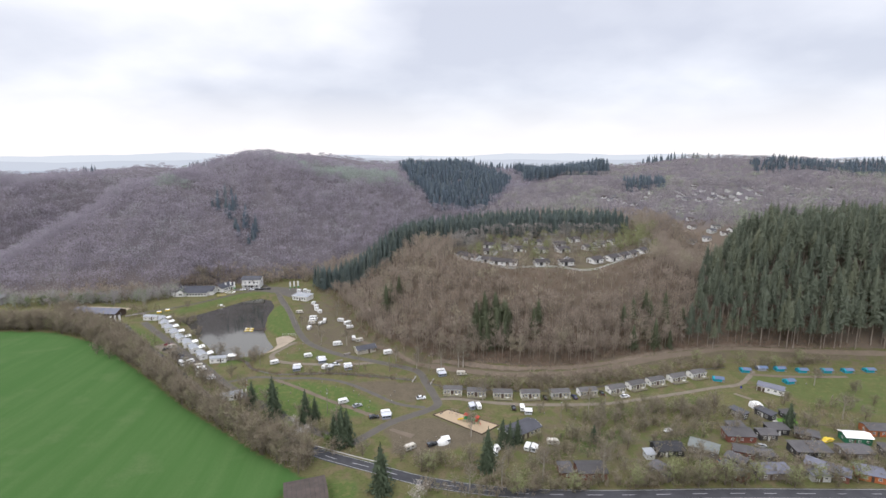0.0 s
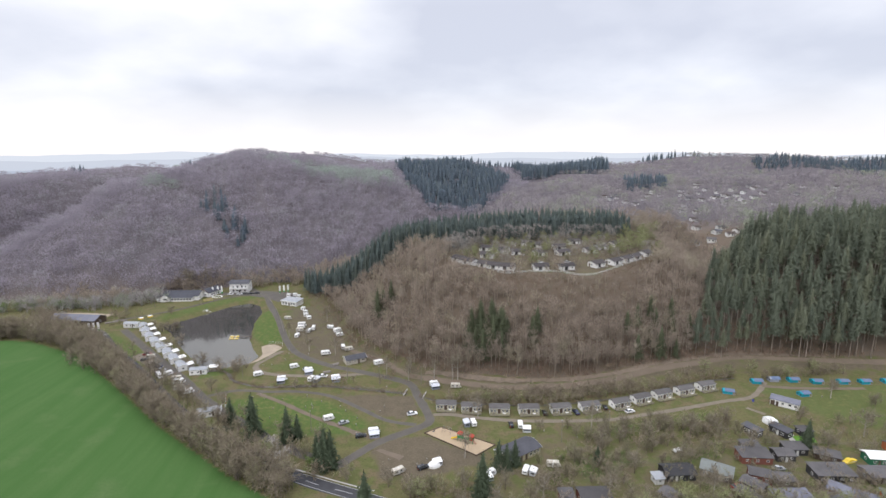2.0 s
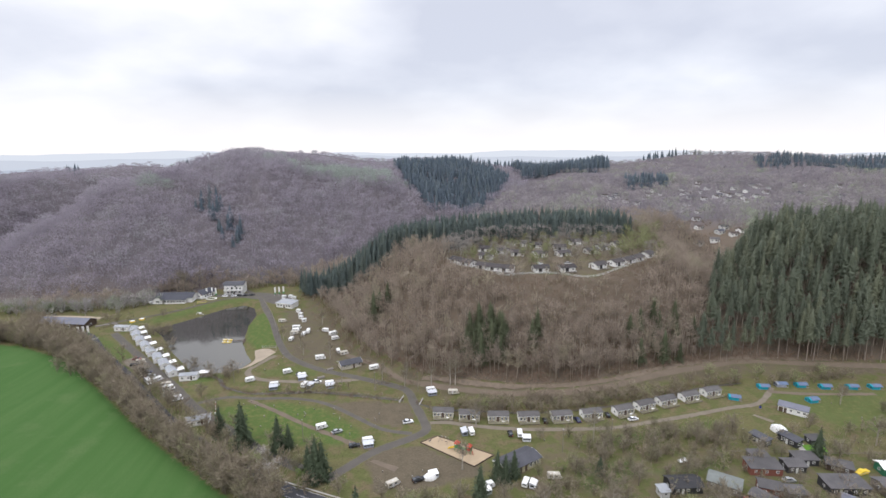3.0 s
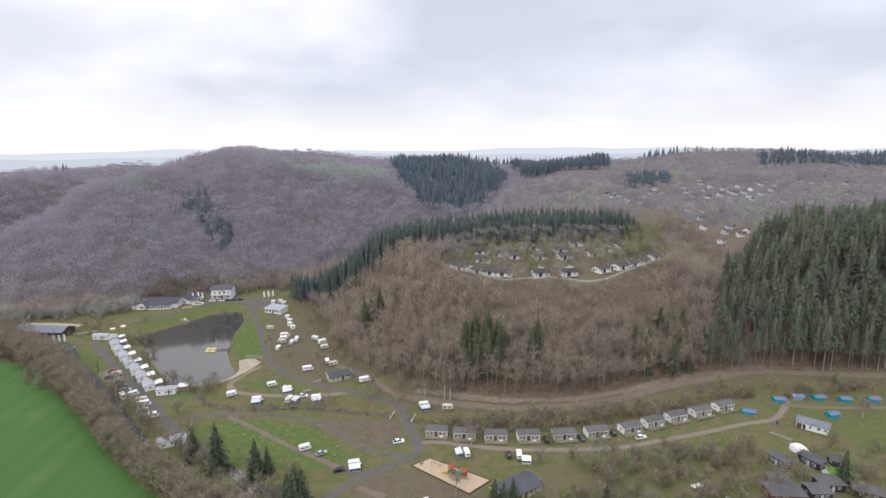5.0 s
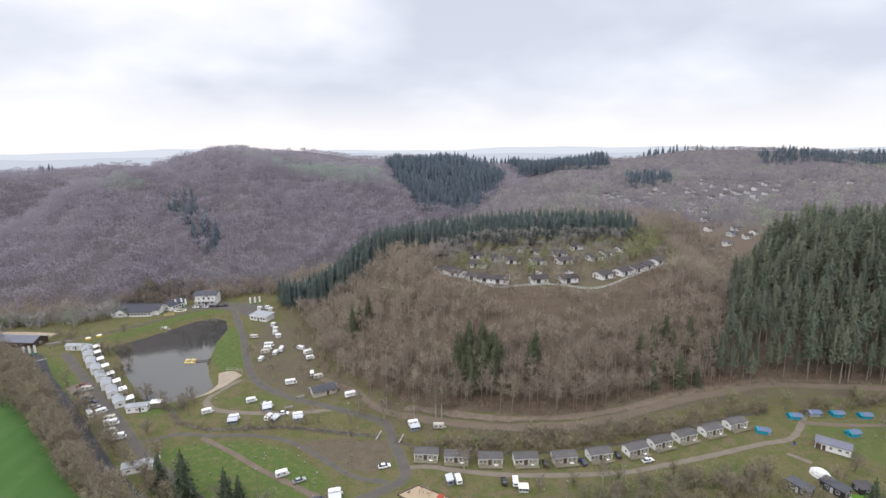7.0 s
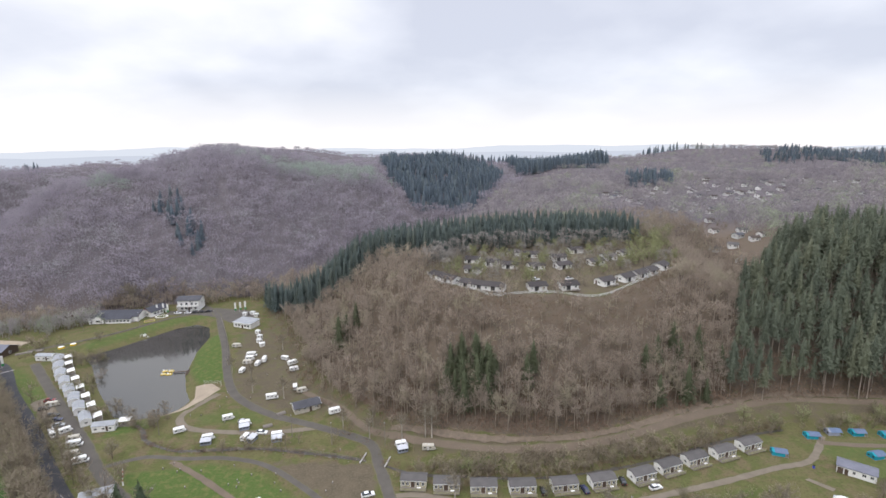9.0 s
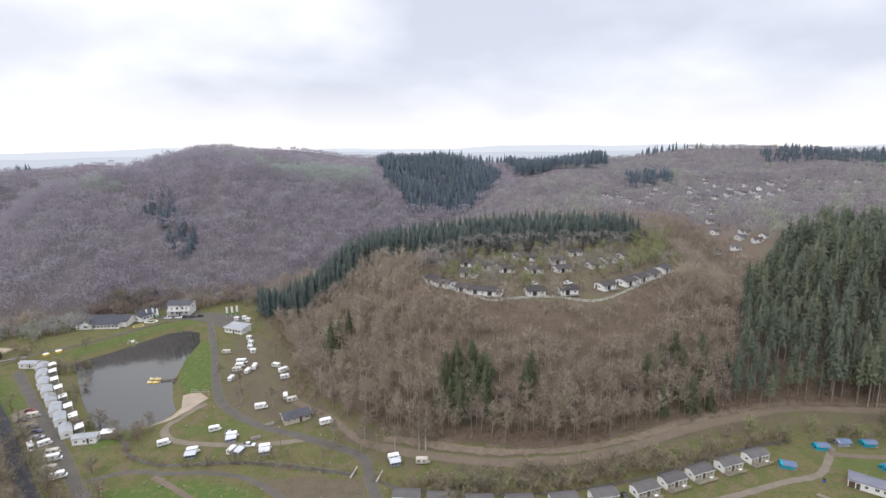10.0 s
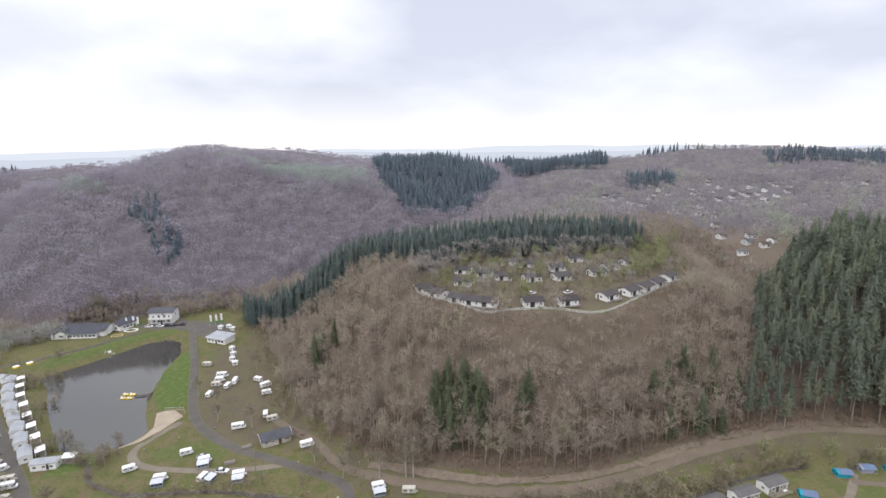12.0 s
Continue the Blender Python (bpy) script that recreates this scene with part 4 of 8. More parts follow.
def woods():
    young = [both(bare_parts(s, 10.5, 3.0, 6, 130, 1.4, 0.16)) for s in (1, 2, 3)]
    near = [both(bare_parts(s, 10.5, 3.6, 7, 214, 1.45, 0.19)) for s in (4, 5, 6, 7)]
    pole = [both(bare_parts(s, 13, 2.5, 9, 190, 1.5, 0.15, clear=0.42, stout=0.0125)) for s in (11, 12, 13)]
    far = [both(dome_parts(s, 10, 4.9, 132, 1.5, 0.38)) for s in (21, 22, 23, 24, 25, 26)]
    mid = [both(dome_parts(s, 10, 4.6, 70, 1.8, 0.5)) for s in (25, 26, 27, 28)]
    vfar = [both(dome_parts(s, 9, 7.0, 60, 2.2, 0.9)) for s in (31, 32, 33)]
    coarse = [both(dome_parts(s, 9, 5.2, 54, 1.8, 0.65)) for s in (38, 39, 40)]
    brush = [both(dome_parts(s, 1.2, 1.4, 22, 0.7, 0.12)) for s in (35, 36, 37)]
    tall = [both(needle_parts(s, 22, 3.5, 330, 1.1, 0.31, 0.44, 0.38)) for s in (41, 42, 43, 44)]
    full = [both(needle_parts(s, 17, 3.6, 200, 1.25, 0.34, 0.10, 0.42)) for s in (51, 52, 53)]
    convfar = [both(needle_parts(s, 17, 4.2, 50, 2.6, 0.8, 0.05, 0.5)) for s in (64, 65)]
    confar = [both(needle_parts(s, 17, 4.6, 74, 1.9, 0.6, 0.05, 0.47)) for s in (61, 62, 63)]

    # the slopes of the near hill
    p = grid_points(-60, 215, 190, 400, 4.1, 5)
    df, sf, _ = polyline_distance(p[:, 0], p[:, 1], HILL_FOOT)
    _, sv, _ = polyline_distance(p[:, 0], p[:, 1], VALE)
    dpl, _, _ = polyline_distance(p[:, 0], p[:, 1], PLATEAU + PLATEAU[:1])
    r = np.random.RandomState(6)
    keep = (sf > 0) & (df > np.where(p[:, 0] < 8, 2.5, 7.2)) & (sv < 0) & ~inside(p[:, 0], p[:, 1], PLATEAU) & (dpl > 2)
    keep &= ~inside(p[:, 0], p[:, 1], SPRUCE_WOOD) & ~inside(p[:, 0], p[:, 1], CONIFER_STRIP)
    clear = inside(p[:, 0], p[:, 1], CLEARING)
    keep &= ~clear | (r.uniform(0, 1, len(p)) < 0.8)
    small = clear & keep
    keep &= ~clear
    pb = grid_points(10, 215, 190, 330, 1.5, 62)
    db, sb, _ = polyline_distance(pb[:, 0], pb[:, 1], HILL_FOOT)
    bank = (sb > 0) & (db > 3.6) & (db < 9.5) & (pb[:, 0] > 30)
    slope = inside(pb[:, 0], pb[:, 1], CLEARING)
    some = np.random.RandomState(63).uniform(0, 1, len(pb))
    scatter("bramble_slope", brush, pb[slope & (some < 0.95)], (0.6, 1.5), BRAMBLE, "rusty brambles and dead bracken on the cleared slope", "brambles", 64)
    scatter("grassy_bank", brush, pb[bank & (some < 0.8)], (0.3, 0.8), BANKGRASS, "pale dead grass on the bank beside the forest track", "grass", 65)
    under = (sb > 0) & (db > 6.5) & (db < 20) & (pb[:, 0] > 12) & ~slope
    scatter("undergrowth", brush, pb[under & (some < 0.8)], (0.6, 2.4), UNDERWOOD, "brown brambles and saplings under the wood's edge", "undergrowth", 66)
    w = grid_points(-50, 30, 196, 372, 2.6, 67)
    dw, sw, _ = polyline_distance(w[:, 0], w[:, 1], HILL_FOOT)
    fringe = (dw < 7) & (w[:, 0] < 26) & (np.random.RandomState(68).uniform(0, 1, len(w)) < np.where(sw > 0, 0.85, 0.3))
    dt, _, _ = polyline_distance(w[:, 0], w[:, 1], [(-14, 249), (2, 232), (12, 217.5), (24, 209), (34, 205)])
    scatter("slope_brush", brush, w[fringe & (dt > 2.2)], (0.6, 2.2), UNDERWOOD, "brown brambles along the foot of the beech wood", "undergrowth", 69)
    scatter("slope_saplings", young, w[fringe & (sw > 0) & (dt > 2.5)][::4], (0.3, 0.7), WOOD_BARE, "thin saplings along the foot of the beech wood", "saplings", 70)
    scatter("saplings", young, p[small], (0.25, 0.7), WOOD_BARE, "thin young trees on the cleared slope", "saplings", 6)
    q = p[keep]
    edge = (df[keep] < 24) & (q[:, 0] > 8)
    scatter("beech_wood", near, q[~edge], (0.62, 1.05), WOOD_BARE, "leafless grey-brown beech wood on the hillside", "wood", 7)
    e2 = grid_points(10, 215, 190, 235, 3.5, 61)
    d2, s2, _ = polyline_distance(e2[:, 0], e2[:, 1], HILL_FOOT)
    e2 = e2[(s2 > 0) & (d2 > 7) & (d2 < 17) & ~inside(e2[:, 0], e2[:, 1], SPRUCE_WOOD)]
    edge_q = np.concatenate([q[edge], e2])
    scatter("wood_edge", pole, edge_q, (0.6, 1.12), WOOD_BARE, "slender bare trees along the forest edge", "wood", 8)
    # spruces
    p = grid_points(130, 350, 185, 305, 4.5, 9)
    q = p[inside(p[:, 0], p[:, 1], SPRUCE_WOOD)]
    scatter("spruce_wood", tall, q, (0.78, 1.28), WOOD_SPRUCE, "dense dark green spruce stand above bare trunks", "wood", 10, grow=0.72 + 0.28 * ease((q[:, 0] - 150 - 0.25 * (q[:, 1] - 210)) / 45))
    p = grid_points(-60, 185, 300, 376, 3.5, 12)
    q = p[inside(p[:, 0], p[:, 1], CONIFER_STRIP)]
    scatter("conifer_belt", full, q, (0.75, 1.05), WOOD_BELT, "belt of dark conifers along the ridge", "wood", 13)

    # the long hill beyond the pond
    p = grid_points(-620, 320, 335, 920, 6.3, 20)
    dv, sv, _ = polyline_distance(p[:, 0], p[:, 1], VALE)
    keep = (sv > 0) & (dv > 4) & (p[:, 1] < np.where(p[:, 0] > 30, 900, 700)) & (p[:, 0] > -0.92 * p[:, 1] - 40)
    dn, _, _ = polyline_distance(p[:, 0], p[:, 1], [(-142, 467), (-126, 450), (-107, 424)])
    pines = dn < 11
    block = inside(p[:, 0], p[:, 1], FAR_BLOCK)
    keep |= block & (sv > 0)
    pines &= np.random.RandomState(3).uniform(0, 1, len(p)) < 0.55
    q, bl = p[keep & ~block & ~pines], p[keep & (block | pines)]
    bl = np.concatenate([bl, [(-358, 667), (-352, 668), (-347, 665), (-362, 670)]])
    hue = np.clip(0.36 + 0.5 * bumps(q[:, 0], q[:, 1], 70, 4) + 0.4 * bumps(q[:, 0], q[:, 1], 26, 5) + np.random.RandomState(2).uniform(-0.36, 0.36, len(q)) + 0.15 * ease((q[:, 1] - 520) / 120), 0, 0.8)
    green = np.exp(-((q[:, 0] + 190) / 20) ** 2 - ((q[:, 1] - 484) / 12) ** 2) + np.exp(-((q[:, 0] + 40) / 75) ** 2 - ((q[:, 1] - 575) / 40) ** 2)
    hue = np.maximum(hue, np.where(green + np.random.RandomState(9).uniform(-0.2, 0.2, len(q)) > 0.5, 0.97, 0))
    swell = np.clip(1.0 + 0.35 * bumps(q[:, 0], q[:, 1], 40, 6) + 0.3 * bumps(q[:, 0], q[:, 1], 15, 7), 0.55, 1.5)
    q, hue, swell = (a[(q[:, 1] < 640) | (np.arange(len(q)) % 2 == 0)] for a in (q, hue, swell))
    back = q[:, 1] > 590
    scatter("hill_wood", far, q[~back], (0.75, 1.2), WOOD_FAR_HAZED, "purple-brown leafless wood with painted haze covering the long hill", "wood", 21, tint=hue[~back], grow=swell[~back])
    scatter("hilltop_wood", coarse, q[back], (0.6, 0.95), WOOD_FAR_HAZED, "leafless wood on the long hill's broad top", "wood", 17, tint=hue[back])
    scatter("hill_conifers", confar, bl, (0.55, 0.95), WOOD_CONFAR_HAZED, "dark conifer plantation on the far slope", "wood", 22)
    # the upland with the holiday village
    p = grid_points(-60, 760, 330, 900, 7.6, 23)
    df, sf, _ = polyline_distance(p[:, 0], p[:, 1], HILL_FOOT)
    dv, sv, _ = polyline_distance(p[:, 0], p[:, 1], VALE)
    keep = (sf > 0) & (sv <= 0) & (df > 60) & ~inside(p[:, 0], p[:, 1], CONIFER_STRIP) & ~inside(p[:, 0], p[:, 1], PLATEAU)
    keep &= ~inside(p[:, 0], p[:, 1], [(170, 325), (230, 330), (260, 372), (190, 372)]) & ~inside(p[:, 0], p[:, 1], SPRUCE_WOOD)
    r = np.random.RandomState(24)
    open_land = ease(bumps(p[:, 0], p[:, 1], 120, 31) * 1.5)
    keep &= r.uniform(0, 1, len(p)) > 0.45 * open_land
    for hx, hy in BUNGALOWS:
        gap = np.hypot(p[:, 0] - hx, p[:, 1] - hy)
        front = np.hypot(p[:, 0] - hx * 0.966, p[:, 1] - hy * 0.966)
        keep &= (gap > 4.6) & (front > 5.6)
    q = p[keep]
    con, g = np.zeros(len(q), bool), grid_points(200, 765, 530, 905, 6.4, 45)
    stand = np.zeros(len(g), bool)
    for poly, full_share in UPLAND_CONIFERS:
        con |= inside(q[:, 0], q[:, 1], poly) & (r.uniform(0, 1, len(q)) < full_share)
        stand |= inside(g[:, 0], g[:, 1], poly) & (r.uniform(0, 1, len(g)) < full_share)
    hue = np.clip(0.45 + 0.55 * bumps(q[:, 0], q[:, 1], 90, 9) + np.random.RandomState(8).uniform(-0.5, 0.5, len(q)), 0, 1)
    thin = (q[:, 1] > 600) & ~con & (r.uniform(0, 1, len(q)) < 0.3)
    q, con, hue = q[~thin], con[~thin], hue[~thin]
    back = q[:, 1] > 600
    scatter("upland_wood", mid, q[~con & ~back], (0.6, 1.15), WOOD_UP, "scattered bare and budding trees of the upland", "wood", 25, tint=hue[~con & ~back])
    scatter("upland_skyline", coarse, q[~con & back], (0.5, 0.85), WOOD_UP, "bare woods along the upland's skyline", "wood", 16, tint=hue[~con & back])
    ridge = g[:, 1] > 765
    scatter("ridge_conifers", convfar, g[stand & ridge & (g[:, 0] < 420)], (0.95, 1.25), WOOD_CONFAR_HAZED, "dark conifer ridge against the distance", "wood", 46)
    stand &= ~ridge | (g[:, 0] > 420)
    scatter("upland_conifers", convfar, g[stand], (0.55, 0.8), WOOD_CONFAR_HAZED, "small dark conifer wood on the upland", "wood", 26)
    # the skyline
    p = grid_points(-1500, 2000, 690, 1700, 20, 27)
    r = np.random.RandomState(28)
    con = (bumps(p[:, 0], p[:, 1], 330, 41) > 0.18) & (np.abs(p[:, 0] / p[:, 1] + 0.115) > 0.135)
    keep = (p[:, 1] > 690) & (p[:, 0] > -330) & (np.hypot(p[:, 0], p[:, 1]) < 1500)
    keep &= ~((p[:, 0] > -60) & (p[:, 0] < 760) & (p[:, 1] < 900) & (p[:, 0] > (p[:, 1] - 500) * 0.5))
    scatter("far_wood", vfar, p[keep & ~con], (0.5, 0.75), WOOD_FAR_HAZED, "distant leafless woods up to the skyline", "wood", 29)
    scatter("far_conifers", convfar, p[keep & con], (0.7, 1.0), WOOD_CONFAR_HAZED, "distant dark conifer woods on the skyline", "wood", 30)

    # hedges and scrub of the valley
    hedge_tree = [both(bare_parts(s, 9.0, 3.0, 6, 136, 1.5, 0.15, clear=0.12, stout=0.013)) for s in (74, 75, 76)]
    bush = [both(bare_parts(s, 5.0, 2.4, 4, 76, 1.05, 0.17, clear=0.08)) for s in (71, 72, 73)]
    c = smooth_line([(-260, 294), (-206, 291), (-175, 287), (-140, 266), (-104, 228), (-72, 191), (-52, 171), (-38, 157), (-26, 147)], 1.5)
    r = np.random.RandomState(32)
    q = np.concatenate([c + r.normal(size=c.shape) * (2.8, 2.6) + o for o in ((2.4, 2.4), (2.4, 2.4), (2.4, 2.4), (2.4, 2.4), (-0.6, -1.4), (-1.2, -2.4), (-1.2, -2.4), (-1.8, -3.4), (-2.2, -4.2))])
    d, _, _ = polyline_distance(q[:, 0], q[:, 1], MAIN_ROAD)
    q = q[(d > 3.4) & ~inside(q[:, 0], q[:, 1], FIELD)]
    scatter("field_hedge", hedge_tree, q, (0.65, 1.2), SHRUB, "tall leafless hedge along the crop field", "hedge", 33)
    c = smooth_line([(-196, 322), (-165, 292), (-150, 272), (-130, 247), (-112, 236), (-96, 226), (-84, 212), (-72, 204), (-58, 190), (-46, 178), (-30, 164)], 1.6)
    q = np.concatenate([c + r.normal(size=c.shape) * 3.2 for _ in range(4)])
    d, _, _ = polyline_distance(q[:, 0], q[:, 1], MAIN_ROAD)
    d2, _, _ = polyline_distance(q[:, 0], q[:, 1], [(-137, 293), (-133, 288), (-112, 262), (-93, 239), (-80, 223), (-67, 206), (-57, 195), (-44, 182), (-35, 173), (-20, 161)])
    q = q[(d > 4.0) & (d2 > 4.5)]
    scatter("lane_thicket", hedge_tree, q, (0.4, 0.85), SHRUB, "bare brown thicket between road and lane", "thicket", 34)
    spots = []
    for cx, cy, rx, ry, n in SCRUB:
        a, d = r.uniform(0, 6.28, n), np.sqrt(r.uniform(0, 1, n))
        spots.append(np.stack([cx + rx * d * np.cos(a), cy + ry * d * np.sin(a)], 1))
    scatter("scrub", bush, np.concatenate(spots), (0.4, 0.95), SHRUB, "patches of bare brown scrub and brambles", "scrub", 35)
    g = grid_points(38, 184, 242, 340, 4.6, 51)
    g = g[inside(g[:, 0], g[:, 1], PLATEAU)]
    for hx, hy, _ in SHELF_HOMES:
        g = g[(np.hypot(g[:, 0] - hx, g[:, 1] - hy) > 5.2) & (np.hypot(g[:, 0] - hx * 0.985, g[:, 1] - hy + 6) > 4.5)]
    scatter("shelf_shrubs", bush, g[r.uniform(0, 1, len(g)) < 0.75], (0.5, 1.15), SHRUB, "olive shrubs and hedges between the shelf bungalows", "shrubs", 52)
    g = grid_points(166, 262, 322, 376, 3.4, 53)
    for hx, hy in BUNGALOWS:
        g = g[np.hypot(g[:, 0] - hx, g[:, 1] - hy + 2) > 7]
    g = g[inside(g[:, 0], g[:, 1], [(168, 322), (232, 328), (262, 376), (188, 376)])]
    scatter("upper_scrub", bush, g[r.uniform(0, 1, len(g)) < 0.5], (0.3, 0.9), BRAMBLE, "rusty scrub on the rough grass of the hilltop", "scrub", 54)
    c = smooth_line([(-72, 236), (-64, 228), (-60, 221), (-50, 214.5), (-43, 213), (-23, 211.5), (-7, 207), (4, 203.5), (12, 200.5)], 0.5)
    q = np.concatenate([c + r.normal(size=c.shape) * 1.3 for _ in range(2)])
    scatter("stream_rushes", brush, q, (0.25, 0.7), UNDERWOOD, "brown rushes and dead grass along the stream", "rushes", 38)
    c = smooth_line([(18, 198), (26, 193), (40, 190), (60, 186.5), (80, 187), (100, 190), (130, 197.5), (150, 200)], 0.6)
    q = np.concatenate([c + r.normal(size=c.shape) * 1.2 + (0, 1.0) for _ in range(2)])
    scatter("ditch_rushes", brush, q, (0.3, 0.9), UNDERWOOD, "brown rushes along the ditch behind the chalets", "rushes", 39)
    c = smooth_line([(-200, 346), (-165, 352), (-132, 376), (-110, 381), (-84, 384), (-58, 390), (-48, 384)], 2.0)
    q = np.concatenate([c + r.normal(size=c.shape) * (3, 4) + o for o in ((0, 0), (0, 2), (-4, -3), (-6, -7))])
    q = q[(q[:, 0] < -160) | (q[:, 1] > 368)]
    scatter("foot_scrub", bush, q, (0.8, 1.8), WOOD_BARE, "bare bushes along the foot of the long hill", "scrub", 37)
    # bushes round the pond and below the long hill
    c = smooth_line([(-270, 356), (-240, 342), (-205, 338), (-176, 338), (-150, 344), (-142, 350)], 2)
    q = np.concatenate([c + r.normal(size=c.shape) * (4, 6) for _ in range(4)])
    scatter("willow_belt", bush, q, (1.0, 1.7), WOOD_UP, "budding yellow-green willows below the hill", "trees", 36, tint=r.uniform(0.6, 1.0, len(q)))


UPLAND_CONIFERS = [
    ([(215, 780), (345, 770), (375, 850), (380, 900), (225, 900)], 1.0),
    ([(276, 562), (318, 545), (338, 605), (298, 626)], 1.0), ([(525, 680), (610, 610), (760, 590), (760, 720), (560, 745)], 0.6),
]
FAR_BLOCK = [(30, 572), (52, 508), (88, 520), (150, 640), (190, 760), (180, 860), (90, 830), (15, 740)]
SCRUB = [
    (92, 160, 24, 7, 90), (66, 152, 12, 5, 30), (110, 166, 18, 5, 40), (60, 140, 16, 5, 40),
    (75, 122.5 + 3.5, 40, 2.0, 60), (140, 121, 30, 3.0, 50), (20, 140, 14, 4, 40), (24, 126, 18, 2.0, 14),
    (60, 188, 30, 3.5, 60), (100, 192, 22, 4, 50), (40, 194, 14, 3, 26), (135, 200, 16, 4, 34),
    (-118, 296, 9, 8, 30), (-84, 246, 4, 9, 18), (-64, 232, 10, 4, 24), (-104, 272, 3, 12, 18),
    (-36, 164, 9, 5, 26), (-24, 166, 8, 5, 22), (-14, 152, 6, 4, 12), (112, 148, 8, 4, 18), (155, 150, 12, 4, 20),
    (70, 190, 34, 3, 50), (105, 195, 24, 3, 40), (45, 130, 10, 3, 16), (100, 123.5, 40, 2, 50), (150, 143, 16, 3, 20), (165, 122, 14, 3, 30), (96, 146, 10, 3, 20), (74, 147, 8, 4, 20), (180, 198, 24, 3, 40), (-20, 212, 26, 1.5, 16), (-148, 316, 12, 6, 26), (120, 128, 30, 4, 40), (100, 124.6, 85, 1.6, 120), (30, 129.5, 22, 2, 30), (60, 192, 40, 3, 70), (130, 160, 40, 5, 30), (140, 127, 30, 8, 40), (100, 135, 20, 8, 26),
]
woods()

# ---- building kit ----
def empty(name, label, category, group="", x=0, y=0, ang=0, z=None):
    ob = new(name)
    ob.empty_display_size = 0.5
    ob.matrix_basis = pose(PLAN * x, PLAN * y, land_z(x, y) if z is None else z, 0, 0, ang)
    return tagged(ob, label, category, group)


def add_box(bm, x, y, z, sx, sy, sz, bevel=0.0, rot=None):
    """A box centred on x, y with its foot at z."""
    m = Matrix.Translation((x, y, z + sz / 2))
    if rot:
        m = m @ rot
    vs = bmesh.ops.create_cube(bm, size=1.0, matrix=m @ Matrix.Diagonal((sx, sy, sz, 1)))["verts"]
    if bevel:
        es = list({e for v in vs for e in v.link_edges})
        bmesh.ops.bevel(bm, geom=es, offset=bevel, segments=1, affect="EDGES")
    return bm


def boxes(*rows, bevel=0.0):
    bm = bmesh.new()
    for row in rows:
        add_box(bm, *row, bevel=bevel)
    return bm


def add_prism(bm, profile, a, b, axis="y"):
    """Extrude a closed outline (first two coordinates) from a to b along the axis."""
    def at(p, w):
        return (p[0], w, p[1]) if axis == "y" else (w, p[0], p[1])
    lo, hi = [bm.verts.new(at(p, a)) for p in profile], [bm.verts.new(at(p, b)) for p in profile]
    n = len(profile)
    bm.faces.new(lo)
    bm.faces.new(hi[::-1])
    for i in range(n):
        j = (i + 1) % n
        bm.faces.new((lo[j], lo[i], hi[i], hi[j]))
    bmesh.ops.recalc_face_normals(bm, faces=bm.faces[:])
    return bm


def add_disc(bm, x, y, z, radius, width, axis="y", sides=14):
    """A round slab with its axis along y (a wheel) or z (a tank)."""
    rot = Matrix.Rotation(radians(90), 4, "X") if axis == "y" else (Matrix.Rotation(radians(90), 4, "Y") if axis == "x" else Matrix())
    bmesh.ops.create_cone(bm, cap_ends=True, segments=sides, radius1=radius, radius2=radius, depth=width, matrix=Matrix.Translation((x, y, z)) @ rot)
    return bm


def add_rod(bm, p, q, r=0.03, sides=6):
    p, q = Vector(p), Vector(q)
    d = q - p
    m = Matrix.Translation((p + q) / 2) @ d.to_track_quat("Z", "Y").to_matrix().to_4x4()
    bmesh.ops.create_cone(bm, cap_ends=True, segments=sides, radius1=r, radius2=r, depth=d.length, matrix=m)
    return bm


WINDOW_MESHES = {}


def window_part(parent, x, y, z, w, h, ang, frame_mat=None, name="window"):
    """A window on a wall: a raised frame with a cross bar, and the pane behind it. ang: the way it faces (0: to -y)."""
    fm = frame_mat or WHITE
    key = (round(w, 2), round(h, 2), fm.name)
    if key not in WINDOW_MESHES:
        bm = bmesh.new()
        t = 0.09
        for a in ((-w / 2 + t / 2, 0, -h / 2, t, 0.09, h), (w / 2 - t / 2, 0, -h / 2, t, 0.09, h), (0, 0, -h / 2, w - 2 * t, 0.09, t), (0, 0, h / 2 - t, w - 2 * t, 0.09, t), (0, 0, -h / 2 + t, 0.06, 0.08, h - 2 * t)):
            add_box(bm, *a)
        f = bpy.data.meshes.new("window_frame")
        bm.to_mesh(f)
        bm.free()
        f.materials.append(fm)
        bm = boxes((0, 0.0, -h / 2 + t, w - 2 * t, 0.04, h - 2 * t))
        p = bpy.data.meshes.new("pane")
        bm.to_mesh(p)
        bm.free()
        p.materials.append(GLASSY)
        WINDOW_MESHES[key] = (f, p)
    f, p = WINDOW_MESHES[key]
    ob = share(name, f, parent, pose(x, y, z, 0, 0, ang))
    share("pane", p, ob)
    return ob


def side_pose(side, u, L, D, out=0.03):
    """A place on a wall of a house L by D: s(outh), n(orth), e(ast), w(est); u along it from its middle."""
    return {"s": (u, -D / 2 - out, 0), "n": (-u, D / 2 + out, 180), "e": (L / 2 + out, u, 90), "w": (-L / 2 - out, -u, -90)}[side]


